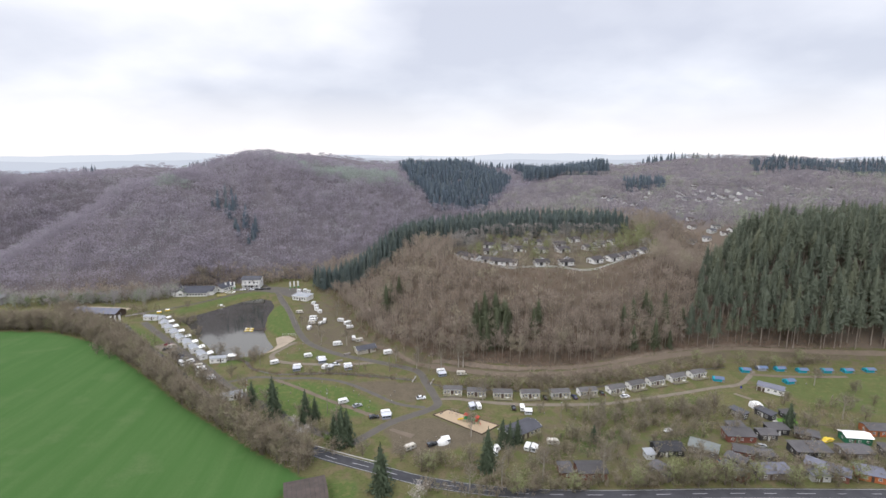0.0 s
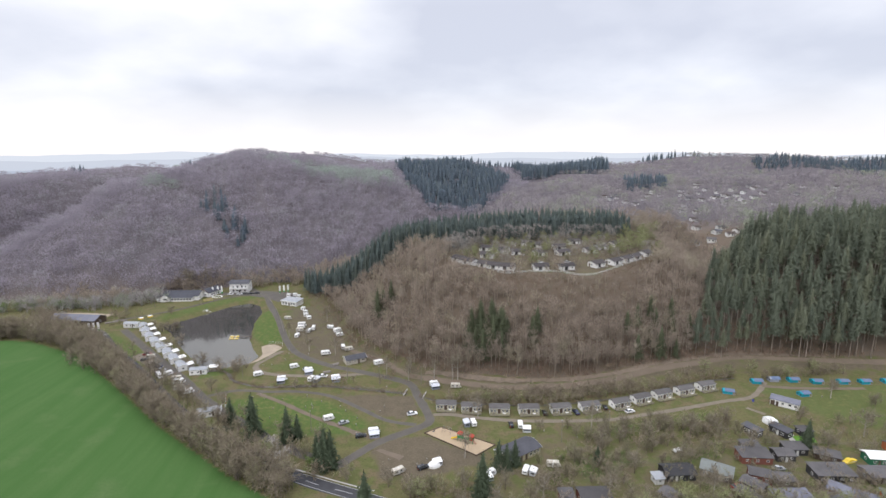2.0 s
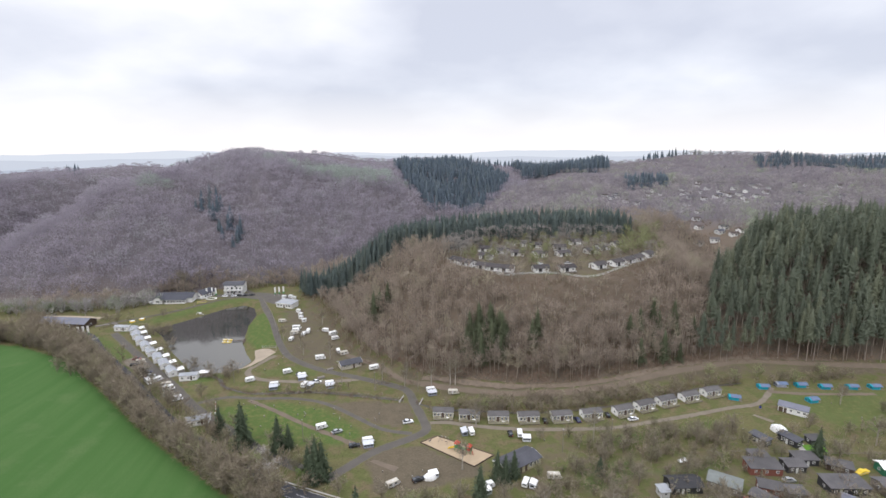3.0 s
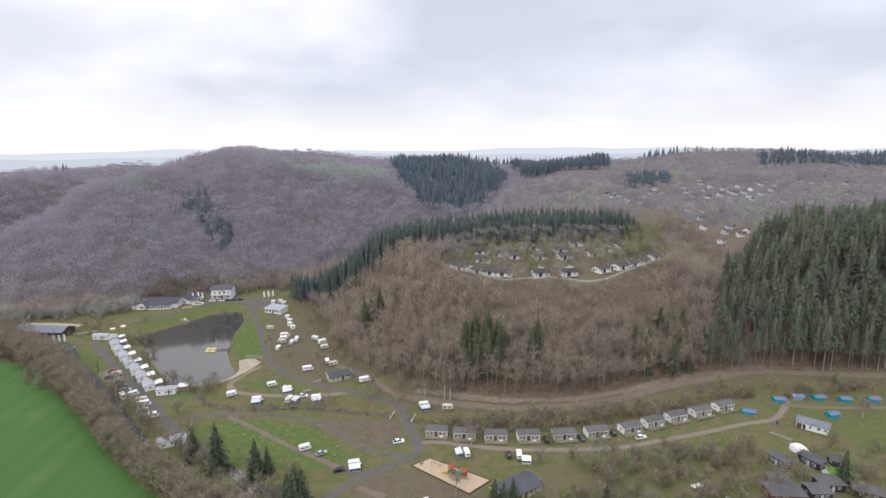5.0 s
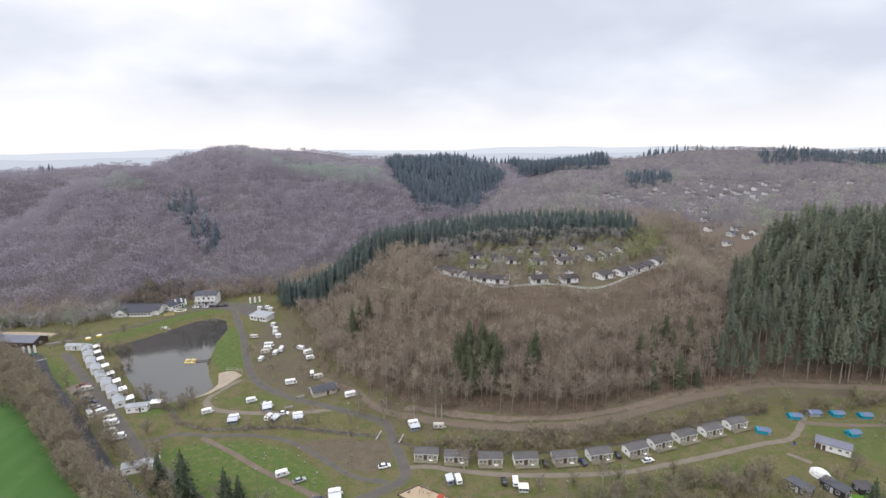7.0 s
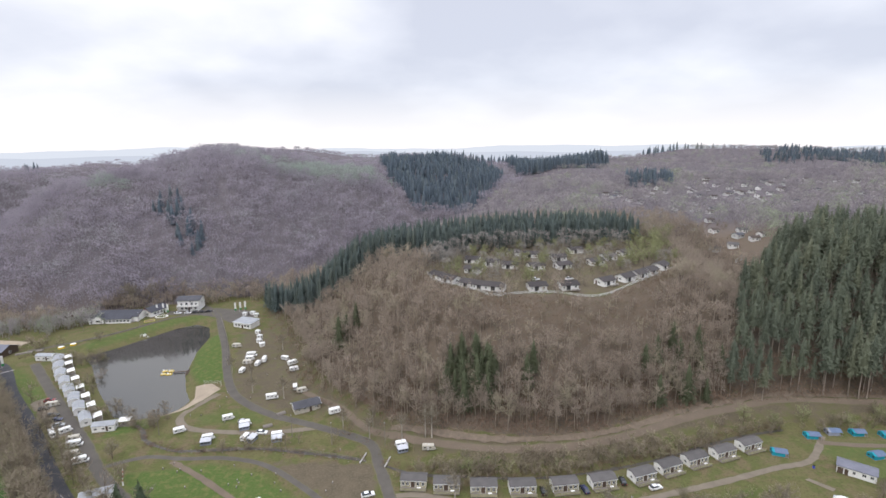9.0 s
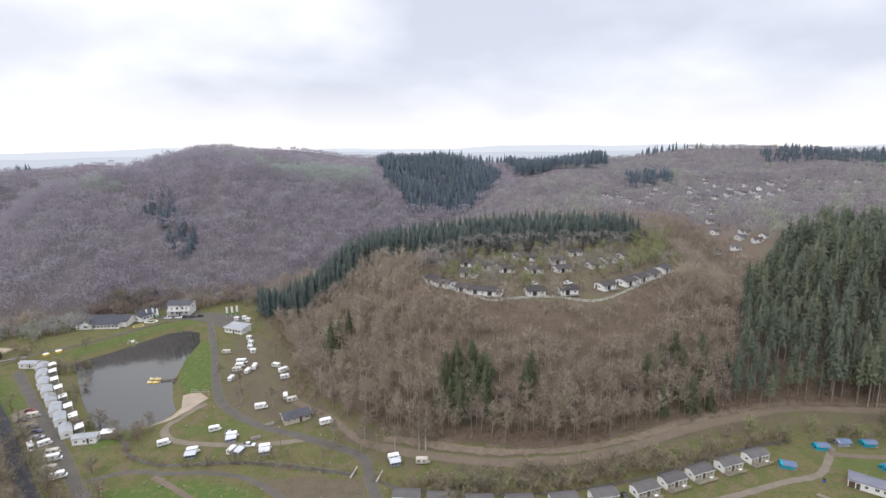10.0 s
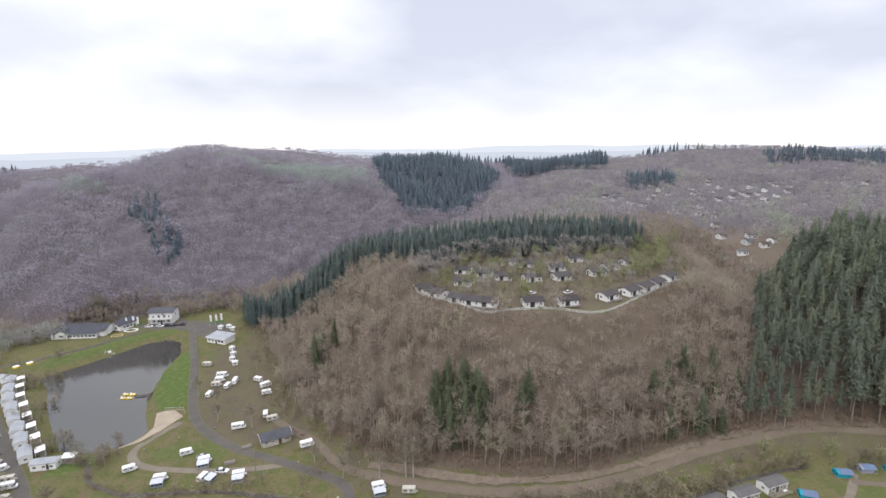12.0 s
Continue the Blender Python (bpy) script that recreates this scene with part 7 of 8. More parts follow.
hut(127.2, 158.4, -72, 6.6, 3.2, 2.5, "shed", 0.3, BLACKWOOD, SLATE, "black cabin with large white-framed windows", [("e", 0, 0.8, 1.8, 1.1), ("s", 1.6, 0.8, 1.2, 1.1), ("s", -1.4, 0.8, 1.2, 1.1)])
hut(136.6, 157.0, -72, 7.2, 3.5, 2.5, "shed", 0.3, BLACKWOOD, SLATE, "black cabin with a slate-grey roof", [("e", 0, 0.8, 1.8, 1.1), ("s", 1.8, 0.8, 1.2, 1.1), ("s", -1.4, 0.8, 1.2, 1.1)])
hut(144.4, 156.0, -4, 4.8, 3.6, 2.1, "shed", 0.2, BLACKWOOD, FELT, "small dark garden shed")
patch("turf_plot", [(139.4, 155.2), (146.2, 154.6), (144.6, 150.4), (138.0, 151.0)], LAWN, "bright green artificial turf plot", "turf", 0.06)
patch("cabin_terrace", [(137.5, 163.0), (141.5, 162.5), (141, 157), (139, 152), (136.5, 152.5), (139, 158)], CONCRETE, "paved terrace beside the cabins", "terrace", 0.05)


def dome_tent(x, y, a, size=1.0):
    top = empty("dome_awning", "white rounded dome awning", "awning", "", x, y, a)
    bm = bmesh.new()
    bmesh.ops.create_uvsphere(bm, u_segments=16, v_segments=8, radius=1.0, matrix=Matrix.Diagonal((3.4, 2.4, 2.7, 1)))
    bmesh.ops.bisect_plane(bm, geom=bm.verts[:] + bm.edges[:] + bm.faces[:], plane_co=(0, 0, 0), plane_no=(0, 0, -1), clear_outer=True)
    part("shell", bm, WHITE, top)
    for k in (-1.6, 0, 1.6):
        bm = bmesh.new()
        h = 2.72 * math.sqrt(1 - (k / 3.4) ** 2)
        w = 2.42 * math.sqrt(1 - (k / 3.4) ** 2)
        for i in range(8):
            a0, a1 = math.pi * i / 8, math.pi * (i + 1) / 8
            add_rod(bm, (k, w * math.cos(a0), h * math.sin(a0)), (k, w * math.cos(a1), h * math.sin(a1)), 0.05, 5)
        part("hoop", bm, GREYWHITE, top)
    part("door_flap", boxes((-2.95, 0, 0.1, 0.3, 1.0, 1.4)), AWNLIGHT, top)
    top.matrix_basis = top.matrix_basis @ Matrix.Scale(size, 4)


dome_tent(138.4, 163.6, -70)
dome_tent(18.0, 152.4, 10, 0.72)
heap = empty("yellow_boat", "yellow boat hull under a tarpaulin", "boat", "", 145.5, 139.6, 10)
part("hull", add_prism(bmesh.new(), [(-2.4, 0.5), (-2.0, 0), (1.8, 0), (2.7, 0.8), (1.2, 0.85), (0.4, 1.4), (-0.8, 1.35), (-1.6, 0.75)], -0.8, 0.8), YELLOW, heap)
part("rubbing_strake", boxes((0, -0.83, 0.5, 4.2, 0.05, 0.1), (0, 0.83, 0.5, 4.2, 0.05, 0.1)), GREYWHITE, heap)
skip = empty("trailer", "grey flat trailer on the grass", "trailer", "", 96, 151, 15)
part("bed", boxes((0, 0, 0.55, 3.6, 1.7, 0.15), (0, 0.82, 0.7, 3.6, 0.05, 0.3), (0, -0.82, 0.7, 3.6, 0.05, 0.3)), GREYWHITE, skip)
for sy in (-0.9, 0.9):
    wheel(skip, 0, sy)
barrel = empty("barrel", "blue plastic barrel on bare ground", "barrel", "", 143.5, 179.2, 0)
part("drum", add_disc(bmesh.new(), 0, 0, 0.5, 0.4, 1.0, "z", 14), POOLBLUE, barrel)
part("lid", add_disc(bmesh.new(), 0, 0, 1.02, 0.42, 0.06, "z", 14), RUBBER, barrel)


def fence(name, label, pts, h, step, mat_, rails=(0.4, 0.9), category="fence", board=False, lift=0.0):
    """Posts and rails that follow the land."""
    c = smooth_line(pts, step)
    top = empty(name, label, category, "", c[0][0], c[0][1], 0)
    o = Vector((PLAN * c[0][0], PLAN * c[0][1], land_z(*c[0])))
    pm = bpy.data.meshes.new("post")
    bm = boxes((0, 0, -0.5, 0.14, 0.14, h + 0.5))
    bm.to_mesh(pm)
    bm.free()
    pm.materials.append(mat_)
    for p in c:
        share("post", pm, top, pose(PLAN * p[0] - o.x, PLAN * p[1] - o.y, land_z(*p) - o.z + lift))
    for z in rails:
        bm = bmesh.new()
        for p, q in zip(c[:-1], c[1:]):
            a = Vector((PLAN * p[0], PLAN * p[1], land_z(*p) + z + lift)) - o
            b = Vector((PLAN * q[0], PLAN * q[1], land_z(*q) + z + lift)) - o
            add_rod(bm, a, b, 0.06, 4)
        part("rail", bm, mat_, top)
    return top


fence("shelf_fence", "pale rail fence along the edge of the hill shelf", [(39, 282), (41.5, 268), (52, 257.6), (60.6, 245.4), (70, 245.6), (83, 245.4), (101, 243.8), (119, 251.2), (135, 262), (157, 279.5)], 1.3, 3.0, GREYWHITE, (0.3, 0.6, 0.9, 1.2))
fence("pond_fence", "low rail fence along the pond's lane", [(-72, 345), (-63, 322), (-56, 300), (-50, 278)], 0.9, 4.0, GREYWOOD)
fence("stream_fence", "wooden fence along the stream", [(-40, 212.5), (-20, 211), (-2, 206), (10, 201)], 0.8, 4.0, GREYWOOD)
fence("bridge_rail", "dark timber rail beside the lane bridge", [(-147.3, 299.3), (-143.7, 303.3), (-136.3, 305.5)], 1.3, 2.0, BROWNWOOD, (0.5, 0.85, 1.2))
fence("bank_rail", "low dark rail along the pond's north bank", [(-130, 319), (-118, 328.4), (-108, 339.6), (-97, 350.6)], 0.7, 3.0, BROWNWOOD, (0.6,))
fence("garden_fence", "low wooden fence of the hut gardens", [(112, 154), (122, 153), (150, 148.6), (176, 146)], 1.0, 4.0, GREYWOOD)


# ditch and stream banks
ribbon("stream", [(-72, 236), (-64, 228), (-60, 221), (-50, 214.5), (-43, 213), (-23, 211.5), (-7, 207), (4, 203.5), (12, 200.5)], 1.1, WETSTONE, "narrow dark stream in a grassy ditch", "stream", 0.06, wobble=0.3)
ribbon("ditch", [(18, 197), (26, 192), (40, 189), (60, 185.5), (80, 186), (100, 189), (130, 196.5), (150, 199)], 1.0, WETSTONE, "dark wet ditch behind the chalets", "ditch", 0.1, wobble=0.4)
for k, (x, y, a) in enumerate([(11.2, 201.6, 70), (18.6, 198.6, 70)]):
    top = empty("bridge_parapet", "pale concrete parapet of the small bridge", "parapet", "bridge parapets", x, y, a)
    part("wall", boxes((0, 0, -0.3, 6.0, 0.3, 0.8), bevel=0.03), CONCRETE, top)
    part("coping", boxes((0, 0, 0.5, 6.2, 0.42, 0.1)), CONCRETE, top)


def stones():
    rr = np.random.RandomState(91)
    c = smooth_line([(-72, 236), (-64, 228), (-60, 221), (-50, 214.5), (-43, 213), (-23, 211.5), (-7, 207), (4, 203.5), (12, 200.5)], 0.6)
    q = np.concatenate([c + rr.normal(size=c.shape) * 1.0 for _ in range(1)])
    V, F = [], []
    for i, (x, y) in enumerate(q):
        a = rr.uniform(0.12, 0.4, 3) * (1, 1, 0.6)
        o = np.array([PLAN * x, PLAN * y, land_z(x, y) + 0.08])
        ring = [o + a * (math.cos(k), math.sin(k), 0) * rr.uniform(0.7, 1.2) for k in np.arange(5) * 1.2566]
        V += ring + [o + (0, 0, a[2])]
        F += [(6 * i + k, 6 * i + (k + 1) % 5, 6 * i + 5) for k in range(5)]
    tagged(new("stream_stones", mesh_from("stream_stones", V, F, GREYWOOD)), "pale stones along the stream bed", "stones", kind="stuff")


stones()

# ---- the roof at the road's near side ----
shed = house("slatted_shed", "large shed with a dark brown sheet roof", "shed", -22.5, 127.6, 12, 12.5, 15, 3.0, "gable", 1.5, 0.4, BROWNWOOD, DARKROOF, [("e", 0, 1, 1.5, 1)], [("e", 3, 0, 2.2, 2.2)])

for i in range(9):
    for sy in (-1, 1):
        part("batten", boxes((-5.6 + i * 1.4, 0, 0, 0.12, 7.7, 0.08)), DEEPROOF, shed).matrix_local = pose(0, sy * 3.9, 3.92, -sy * 11.3, 0, 0)

# ---- chalets on the hill shelf ----
def shelf_chalet():
    top = house("shelf_bungalow", "white bungalow with a dark roof and small veranda", "bungalow", 0, 0, 0, 8.0, 6.2, 2.5, "gable", 1.2, 0.6, WHITE, DEEPROOF,
                [("s", 2.6, 0.9, 1.0, 1.1), ("e", 0, 0.9, 1.2, 1.0), ("w", 0, 0.9, 1.2, 1.0), ("s", -3.1, 0.9, 0.8, 1.1)], [("w", -1.6, 0, 0.9, 2.0)], None, "bungalows on the hill shelf", 0.0, 1.0)
    # no opening here: a flat black panel stands for the veranda's shade
    part("veranda_recess", boxes((-0.9, -3.13, 0.1, 1.9, 0.1, 2.0)), BLACKWOOD, top, "black panel standing for the shade of an open veranda")
    dk = part("veranda", boxes((1.6, -4.0, 0.1, 4.4, 2.0, 0.15)), GREYWOOD, top)
    for u in (-0.5, 1.6, 3.7):
        part("post", boxes((u, -4.9, 0, 0.14, 0.14, 0.95)), GREYWHITE, dk)
    part("rail", boxes((1.6, -4.9, 0.85, 4.4, 0.08, 0.1)), GREYWHITE, dk)
    return top


sb = shelf_chalet()
place(sb, SHELF_HOMES)

# ---- the holiday village on the upland ----
protos = []
for lab, wm, rm, L, D in (("white holiday bungalow with a grey roof", WHITE, FELT, 8, 6), ("pale holiday bungalow with a dark roof", WHITE, DARKROOF, 7.5, 6), ("pale grey holiday bungalow with a slate roof", GREYWHITE, SLATE, 8, 6.5)):
    protos.append(house("bungalow", lab, "bungalow", 0, 0, 0, L, D, 2.7, "gable", 1.5, 0.45, wm, rm, [("s", -2.4, 0.9, 1.3, 1.1), ("s", 1.0, 0.5, 1.8, 1.7), ("w", 0, 0.9, 1.3, 1.1), ("e", 0, 0.9, 1.3, 1.1)], [("s", 2.9, 0, 0.9, 2.0)], None, "holiday village on the upland", 0.0, 1.5))
used = [False] * 3
rv = random.Random(6)
for x, y in BUNGALOWS:
    k = rv.choice((0, 0, 1, 1, 2))
    place(protos[k], [(x, y, rv.uniform(-40, 40))], first=not used[k], size=0.78)
    used[k] = True
house("long_bungalow", "long white bungalow at the edge of the clearing", "bungalow", 197, 371, -12, 12, 6, 2.9, "gable", 1.2, 0.4, WHITE, PALEROOF, [("s", -3, 0.9, 1.4, 1.1), ("s", 0.5, 0.9, 1.4, 1.1), ("s", 3.5, 0.9, 1.4, 1.1)], [("s", -1.2, 0, 0.9, 2.0)])
place(caravan("white caravan at the edge of the clearing", "caravans on the upland"), [(200, 362.5, 15), (184, 352, -20)])


# ---- single trees ----
def tree(name, label, category, group, halves, wood_mat, crown_mat):
    top = empty(name, label, category, group, 0, 0, 0, 0)
    wood, (cv, cf) = halves
    if isinstance(wood, list):
        for limb in wood[2:]:
            share("limb", mesh_from("limb", *limb, wood_mat), top)
        wood = join(wood[:2])
    share("trunk", mesh_from("trunk", *wood, wood_mat), top)
    share("crown", mesh_from("crown", cv, cf, crown_mat), top)
    return top


def set_trees(proto, rows, seed):
    rr = random.Random(seed)
    for i, (x, y, s) in enumerate(rows):
        s *= 0.95 if y > 262 and x > 38 else 1.0
        m = pose(PLAN * x, PLAN * y, land_z(x, y) - 0.1, 0, 0, rr.uniform(0, 360)) @ Matrix.Scale(PLAN * s, 4)
        if i == 0:
            proto.matrix_basis = m
        else:
            copy_thing(proto, m)


bt = tree("birch", "leafless birch with a pale slender trunk", "tree", "birches", bare_parts(101, 10, 2.3, 8, 260, 1.3, 0.14, clear=0.4, apart=True), BIRCHBARK, TWIG)
set_trees(bt, [(23, 127.5, 1.0), (32.5, 128.5, 0.95), (45, 129.5, 1.1), (62.5, 127.5, 1.15), (31, 207.5, 1.1), (33, 207, 1.2), (23.5, 209, 0.9), (13, 212, 0.8), (-33, 251, 0.7), (-20, 244.5, 0.9), (-36, 262, 0.8), (4, 219.5, 0.8), (14, 217.5, 0.8), (36.5, 179.6, 0.9), (73.5, 166, 1.0), (28, 155.5, 0.9), (118, 147, 0.9), (163, 152, 1.0), (92, 127, 1.1), (-46, 271, 0.8), (-29, 293, 0.8), (175, 178, 0.8), (-134.3, 375.4, 1.3), (-131.6, 374.6, 1.3), (-129.7, 375.6, 1.3), (-120.8, 378.7, 1.3)], 1)
rt = tree("bare_tree", "leafless broad-crowned tree with brown twigs", "tree", "bare trees", bare_parts(103, 9, 3.6, 10, 420, 1.2, 0.16, clear=0.22), BARK, TWIG)
set_trees(rt, [(-80.5, 245.5, 0.8), (-64, 246, 0.6), (77, 142, 1.0), (90, 158, 0.9), (106, 160, 1.0), (99, 165, 0.8), (84, 164, 0.85), (61, 149, 0.9), (72, 154, 1.0), (-27, 149, 1.1), (-30, 172, 1.0), (-18, 168, 0.9), (10, 138, 0.9), (37, 139, 0.9), (52, 140.5, 0.8), (145, 147, 0.9), (170, 150, 0.8), (94, 145, 0.9), (68, 137, 0.9), (113, 155, 0.9), (122, 165, 0.9), (150, 164, 0.7), (-97, 262, 0.6), (-112, 298, 0.8), (-116, 290, 0.7), (-70, 234, 0.8), (-60, 228, 0.6), (-122, 318, 0.7), (172, 158, 0.8), (42, 196, 0.6), (80, 158, 0.8), (88, 152, 0.7), (76, 162, 0.8), (115, 162, 0.8), (128, 150, 0.7), (104, 149, 0.8), (112, 128.8, 0.8), (122, 136, 0.7), (136, 138.6, 0.7), (150, 126, 0.8), (96, 132, 0.8), (92, 132.6, 0.8), (70, 130, 0.8), (74, 127, 0.9), (43, 134, 0.8), (25, 141, 0.8), (4, 144, 0.8), (-8, 148, 0.8), (67, 163, 0.7), (56, 168, 0.6), (186, 170, 0.7), (182, 184, 0.6), (-46, 186, 0.9), (-58, 200, 0.8), (-66, 212, 0.8), (-76, 206, 1.0), (-86, 216, 1.0), (-96, 228, 1.0)], 2)
gt = tree("grey_tree", "tall leafless tree with a pale grey crown", "tree", "grey trees on the hill shelf", dome_parts(113, 9, 3.5, 330, 1.3, 0.15, low=0.06), BARK, GREYTWIG)
set_trees(gt, [(60, 318, 1.0), (68, 322, 1.1), (78, 323, 1.0), (88, 326, 1.1), (97, 327, 1.0), (108, 328, 1.1), (117, 327, 1.0), (128, 328, 1.1), (138, 330, 1.0), (150, 330, 1.0), (158, 333, 0.9), (52, 310, 1.0), (46, 300, 1.0), (50, 292, 0.9), (66, 292, 0.8), (84, 294, 0.8), (97, 302, 0.9), (112, 312, 0.9), (134, 303, 0.8), (126, 296, 0.8), (70, 272, 0.7), (87, 275, 0.7), (107, 276, 0.7), (58, 264, 0.6), (56, 316, 1.1), (64, 321, 1.2), (73, 324, 1.2), (82, 327, 1.25), (93, 326, 1.2), (102, 330, 1.2), (121, 331, 1.2), (133, 328, 1.1), (144, 333, 1.1), (44, 296, 1.1), (40, 290, 1.1), (46, 308, 1.1), (60, 302, 0.9), (90, 308, 0.8), (104, 306, 0.8), (120, 316, 1.0), (146, 318, 1.0), (74, 288, 0.8), (118, 290, 0.7), (104, 290, 0.7), (68.5, 281.3, 0.79), (63.8, 258.6, 0.9), (98.5, 288.2, 0.81), (113.9, 290.7, 0.8), (153.2, 287.4, 0.72), (128.1, 270.7, 0.67), (157.5, 288.3, 0.77), (47.3, 281.7, 0.78), (48.3, 294.2, 0.8), (52.8, 294.9, 0.74), (123.4, 277.9, 0.83), (52.9, 297.9, 0.94)], 12)
bd = tree("budding_tree", "tree with a haze of yellow-green buds", "tree", "budding trees", bare_parts(105, 9, 3.2, 10, 460, 1.05, 0.18, clear=0.2), BARK, BUDS)
set_trees(bd, [(12, 137.4, 0.85), (82, 124.4, 1.1), (90.5, 122.6, 1.0), (97, 122.0, 1.05), (106, 121.6, 0.9), (136, 118.6, 0.9), (150, 118, 0.9), (-34, 161, 0.9), (42, 190.5, 0.6), (140, 205, 0.8), (148, 200, 0.7), (186, 199, 0.8), (152, 290, 0.9), (158, 302, 0.9), (150, 312, 0.9), (112, 300, 0.7), (99, 296, 0.7), (70, 278, 0.7), (82, 300, 0.8), (54, 290, 0.8), (124, 303, 0.8), (160, 320, 1.0), (170, 312, 1.1), (112, 322, 0.9), (140, 322, 0.9), (66, 312, 0.7), (58, 270, 0.6), (72, 264, 0.6), (88, 268, 0.6), (100, 268, 0.6), (116, 268, 0.7), (128, 276, 0.7), (96, 290, 0.7), (110, 285, 0.6), (136, 285, 0.7), (76, 302, 0.8), (48, 280, 0.7), (92, 320, 0.9), (104, 324, 0.9), (124, 322, 0.9), (132, 310, 0.8), (166, 296, 0.9), (36, 124, 0.9), (52, 123.6, 0.8), (70, 122.8, 0.95), (116, 118.8, 0.9), (124, 119.6, 0.8), (164, 120, 0.9), (176, 124, 1.0), (172, 196, 0.7), (160, 202, 0.8), (156, 296, 1.2), (162, 306, 1.2), (168, 322, 1.3), (174, 328, 1.3), (158, 312, 1.1), (178, 336, 1.3), (164, 334, 1.2), (146, 300, 0.9), (140, 294, 0.8), (186, 342, 1.3), (194, 350, 1.2), (176, 346, 1.2), (118, 278, 0.8), (64, 284, 0.8), (80, 282, 0.8), (92, 282, 0.7), (52, 276, 0.8), (128, 290, 0.8), (60, 278, 0.7), (88.2, 293.4, 0.8), (72.7, 317.7, 0.74), (141.4, 285.5, 0.81), (145.0, 288.4, 0.85), (80.3, 257.9, 0.9), (99.9, 300.6, 0.9), (127.4, 313.1, 0.71), (137.3, 283.6, 0.92), (61.5, 269.5, 0.94), (95.7, 294.9, 0.67), (86.0, 292.3, 0.78), (149.1, 298.3, 0.92), (143.6, 317.4, 0.82), (64.6, 309.4, 0.94), (149.1, 291.3, 0.84), (70.1, 307.6, 0.78), (78.5, 259.9, 0.89), (137.3, 281.4, 0.61), (79.5, 303.7, 0.9), (51.0, 294.1, 0.57), (127.9, 276.5, 0.9), (54.8, 293.2, 0.56)], 3)
ol = tree("willow", "tall willow with fine olive-brown twigs", "tree", "olive willows", bare_parts(121, 10, 3.5, 13, 620, 1.15, 0.13, clear=0.1, apart=True), BARK, OLIVETWIG)
set_trees(ol, [(61.5, 177.2, 0.6), (66, 168.4, 0.75), (70, 160.5, 0.9), (79.5, 169, 0.8), (84.6, 163.4, 0.95), (97, 170, 0.8), (97.5, 164.5, 0.9), (110, 165.6, 0.85), (114.6, 162.8, 0.9), (121.4, 158.8, 0.85), (106.6, 157.6, 0.8),
               (86, 151.9, 0.85), (78.4, 150, 0.9), (71.6, 155, 0.8), (62.6, 148.6, 0.75), (93, 155.6, 0.8), (84.4, 122.6, 1.15), (88.6, 121.8, 1.2), (98, 120.6, 1.15), (102.6, 121.2, 1.1), (117.4, 119.6, 0.9), (128.6, 117.4, 0.95),
               (76.8, 125, 0.8), (60.2, 125.6, 0.75), (42.8, 126, 0.8), (154.6, 168.2, 0.6), (161.4, 160.4, 0.7), (185.4, 171, 0.7), (183.6, 160, 0.8), (127, 151.6, 0.6), (168, 199.4, 0.8), (150, 203, 0.75), (188, 203, 0.8),
               (-31, 163, 0.9), (-39, 170, 0.85), (-48, 176.4, 0.9), (-22, 160.6, 0.75), (16, 141.8, 0.8), (50, 150, 0.7), (56, 143, 0.8), (65, 143.6, 0.8), (101, 147.4, 0.7)], 21)
sp = tree("spruce", "dark green spruce with drooping boughs", "tree", "garden spruces", needle_parts(107, 10, 2.9, 760, 0.85, 0.18, 0.04, 0.45), BARK, NEEDLE)
set_trees(sp, [(-2, 129.5, 1.6), (-15, 155, 0.8), (-13.4, 155.6, 0.72), (30, 136.5, 0.8), (37.4, 149, 0.55), (39.6, 148.2, 0.5), (42.6, 150, 0.5), (-29, 171.5, 0.7), (-41, 175.6, 0.9), (-50, 182.6, 0.65), (-26, 173, 0.5), (138, 147.5, 0.6), (68, 148, 0.35), (-18, 160, 0.5)], 4)
r = np.random.RandomState(14)
a, d, tall = r.uniform(0, 6.28, 20), 9 * np.sqrt(r.uniform(0, 1, 20)), r.uniform(0.65, 1.1, 40)
firs = [(49 + 1.2 * q * math.cos(w), 219 + 0.8 * q * math.sin(w)) for w, q in zip(a, d)]
firs += [(66, 214), (69, 217), (112, 221), (118, 224), (122, 219), (127, 224), (3, 268), (7, 270), (0, 265), (46, 214), (52, 213), (42, 217), (54, 221), (113, 212), (124, 213), (134, 221), (127, 229), (136, 227), (132, 214), (143, 223)]
for k in range(3):
    fir = tree("fir", "dark olive-green fir among the bare beeches", "tree", "firs on the hillside", needle_parts(54 + k, 16, 4.3, 420, 1.1, 0.30, 0.12, 0.42), BARK, FIRNEEDLE)
    set_trees(fir, [(float(x), float(y), float(h)) for (x, y), h in list(zip(firs, tall))[k::3]], 31 + k)
bl = tree("blossom_tree", "pale blossoming tree beside the hedge", "tree", "blossoming trees", bare_parts(109, 8, 3.6, 10, 420, 1.2, 0.12, clear=0.18), BARK, BLOSSOM)
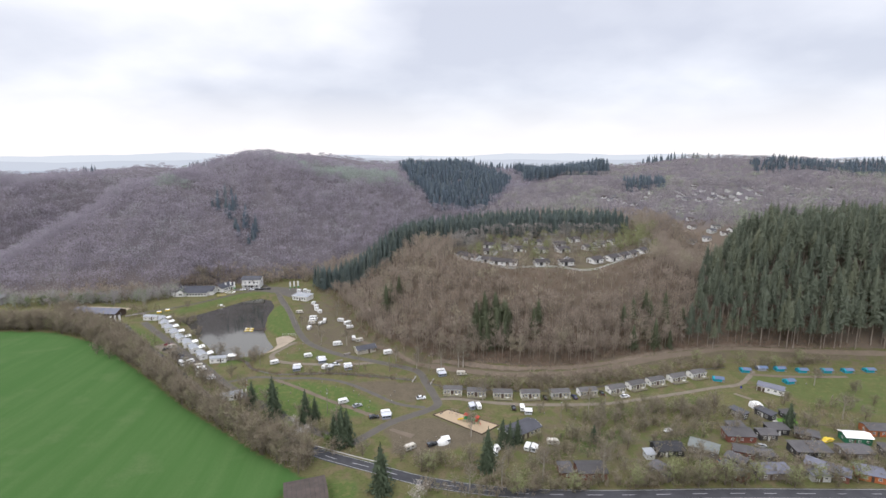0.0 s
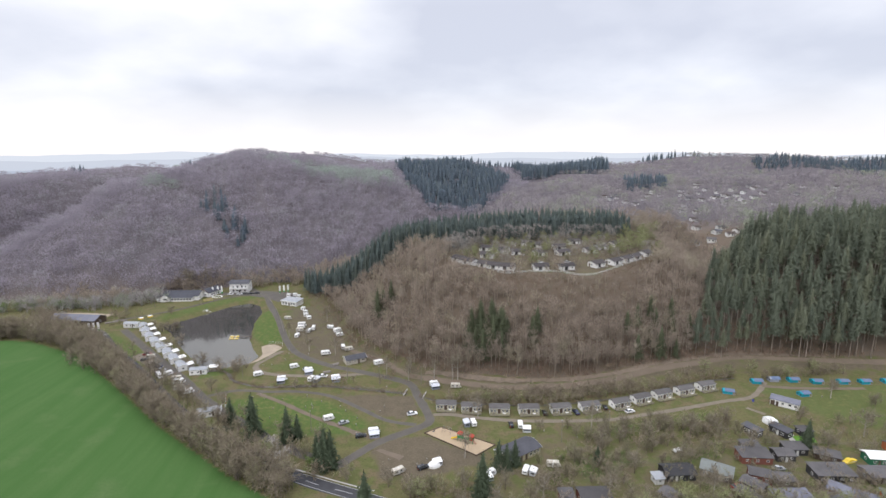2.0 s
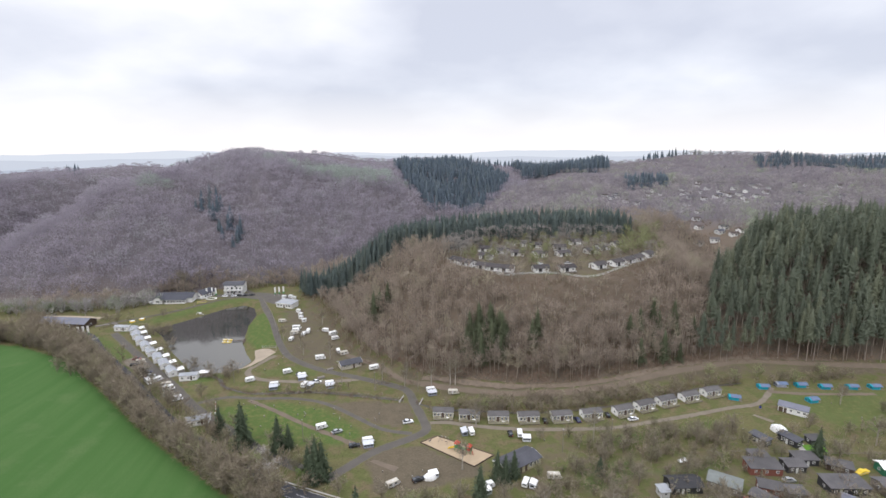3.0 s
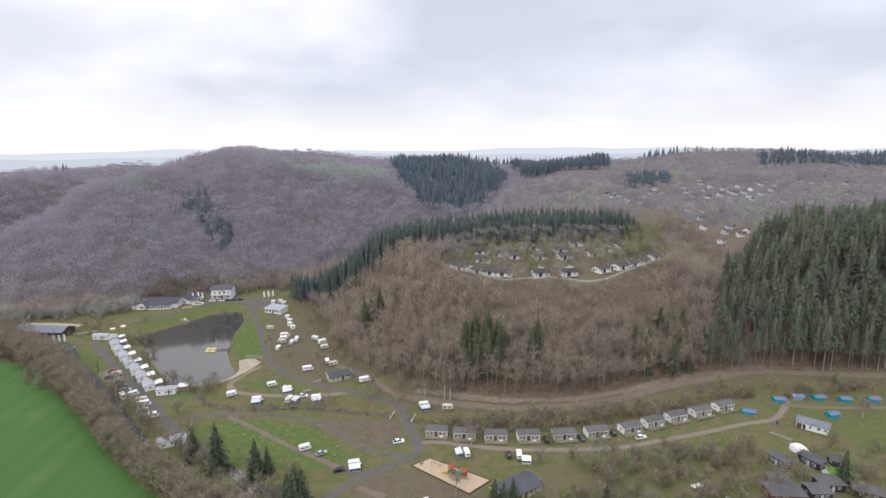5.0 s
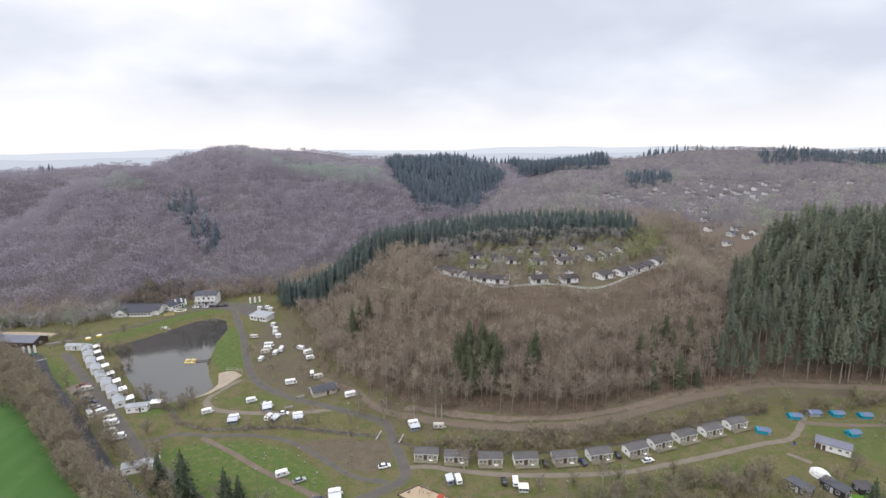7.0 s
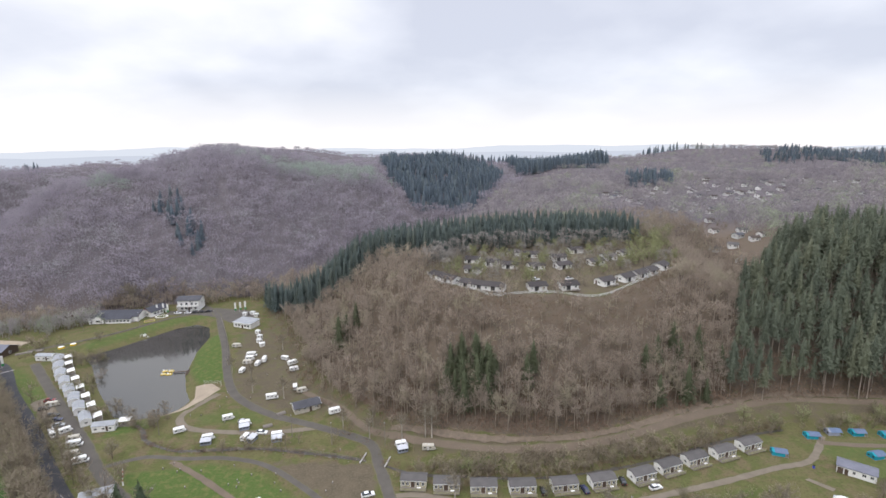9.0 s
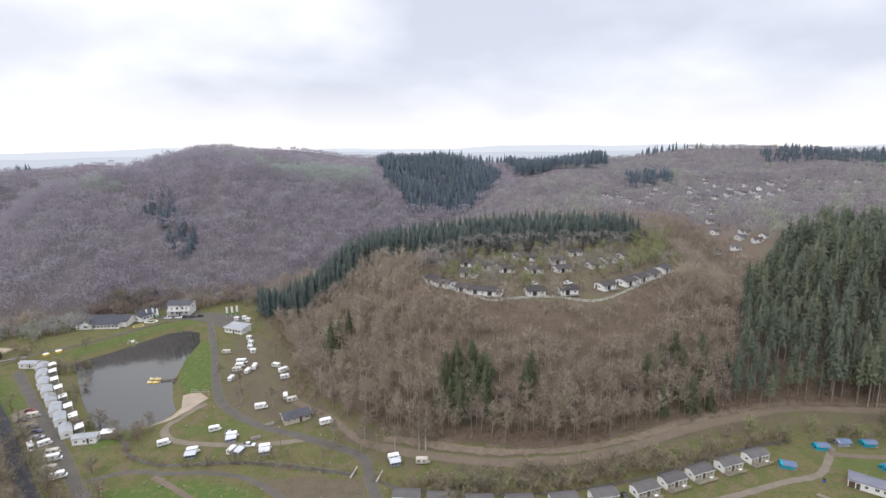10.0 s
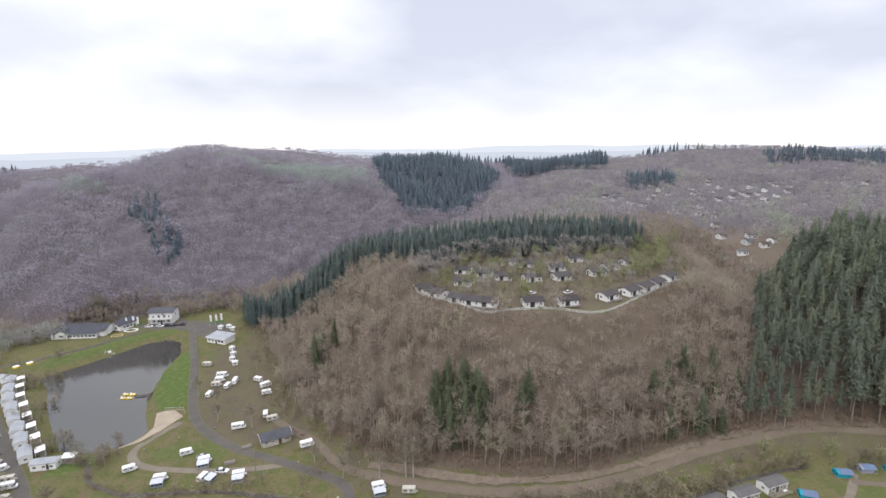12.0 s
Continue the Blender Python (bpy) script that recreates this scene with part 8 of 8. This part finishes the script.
set_trees(bl, [(-28.5, 155, 1.0), (-33, 166, 0.6), (8, 123.5, 0.7)], 5)
gb = tree("green_bush", "fresh green bush in new leaf", "bush", "green bushes", bare_parts(111, 4, 2.4, 8, 420, 0.8, 0.16, clear=0.05), BARK, LEAFGREEN)
set_trees(gb, [(-20, 157.5, 0.7), (40, 191, 0.9), (46, 192.5, 0.8), (49, 193.5, 0.7), (58, 151, 0.6), (-208, 336, 1.7), (-200, 339, 1.8), (-193, 337, 1.6), (-216, 335, 1.8), (-185, 338, 1.7), (-224, 334, 1.9), (-178, 340, 1.4), (-160, 350, 1.2), (-150, 356, 1.2)], 6)



# ---- blue distance, haze painted as glowing ridges ----
def far_ridge(name, radius, base, swing, colour, seed, a0=-62, a1=62):
    """A long low ridge so far off that it does not shift as the camera flies on."""
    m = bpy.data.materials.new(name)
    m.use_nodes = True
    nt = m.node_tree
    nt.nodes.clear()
    # emits one flat pale blue: distance haze painted into a glowing backdrop
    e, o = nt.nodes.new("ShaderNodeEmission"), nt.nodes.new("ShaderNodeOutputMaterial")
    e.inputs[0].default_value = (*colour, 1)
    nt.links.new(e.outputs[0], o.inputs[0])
    rr = np.random.RandomState(seed)
    n = 240
    ang = np.radians(np.linspace(a0, a1, n))
    top = np.zeros(n)
    for f, k in ((3, 1.0), (7, 0.6), (15, 0.35), (40, 0.12), (90, 0.06)):
        top += k * np.sin(np.linspace(0, 6.28, n) * f + rr.uniform(0, 6.28))
    top = base + swing * top / 1.6
    x, y = radius * np.sin(ang), radius * np.cos(ang)
    v = np.concatenate([np.stack([x, y, np.full(n, -60.0)], 1), np.stack([x, y, top], 1)])
    i = np.arange(n - 1)
    f = np.stack([i, i + 1, i + n + 1, i + n], 1)
    tagged(new(name, mesh_from(name, v, f, m)), "horizon hills with pale blue haze painted as a glow", "backdrop", kind="structure")


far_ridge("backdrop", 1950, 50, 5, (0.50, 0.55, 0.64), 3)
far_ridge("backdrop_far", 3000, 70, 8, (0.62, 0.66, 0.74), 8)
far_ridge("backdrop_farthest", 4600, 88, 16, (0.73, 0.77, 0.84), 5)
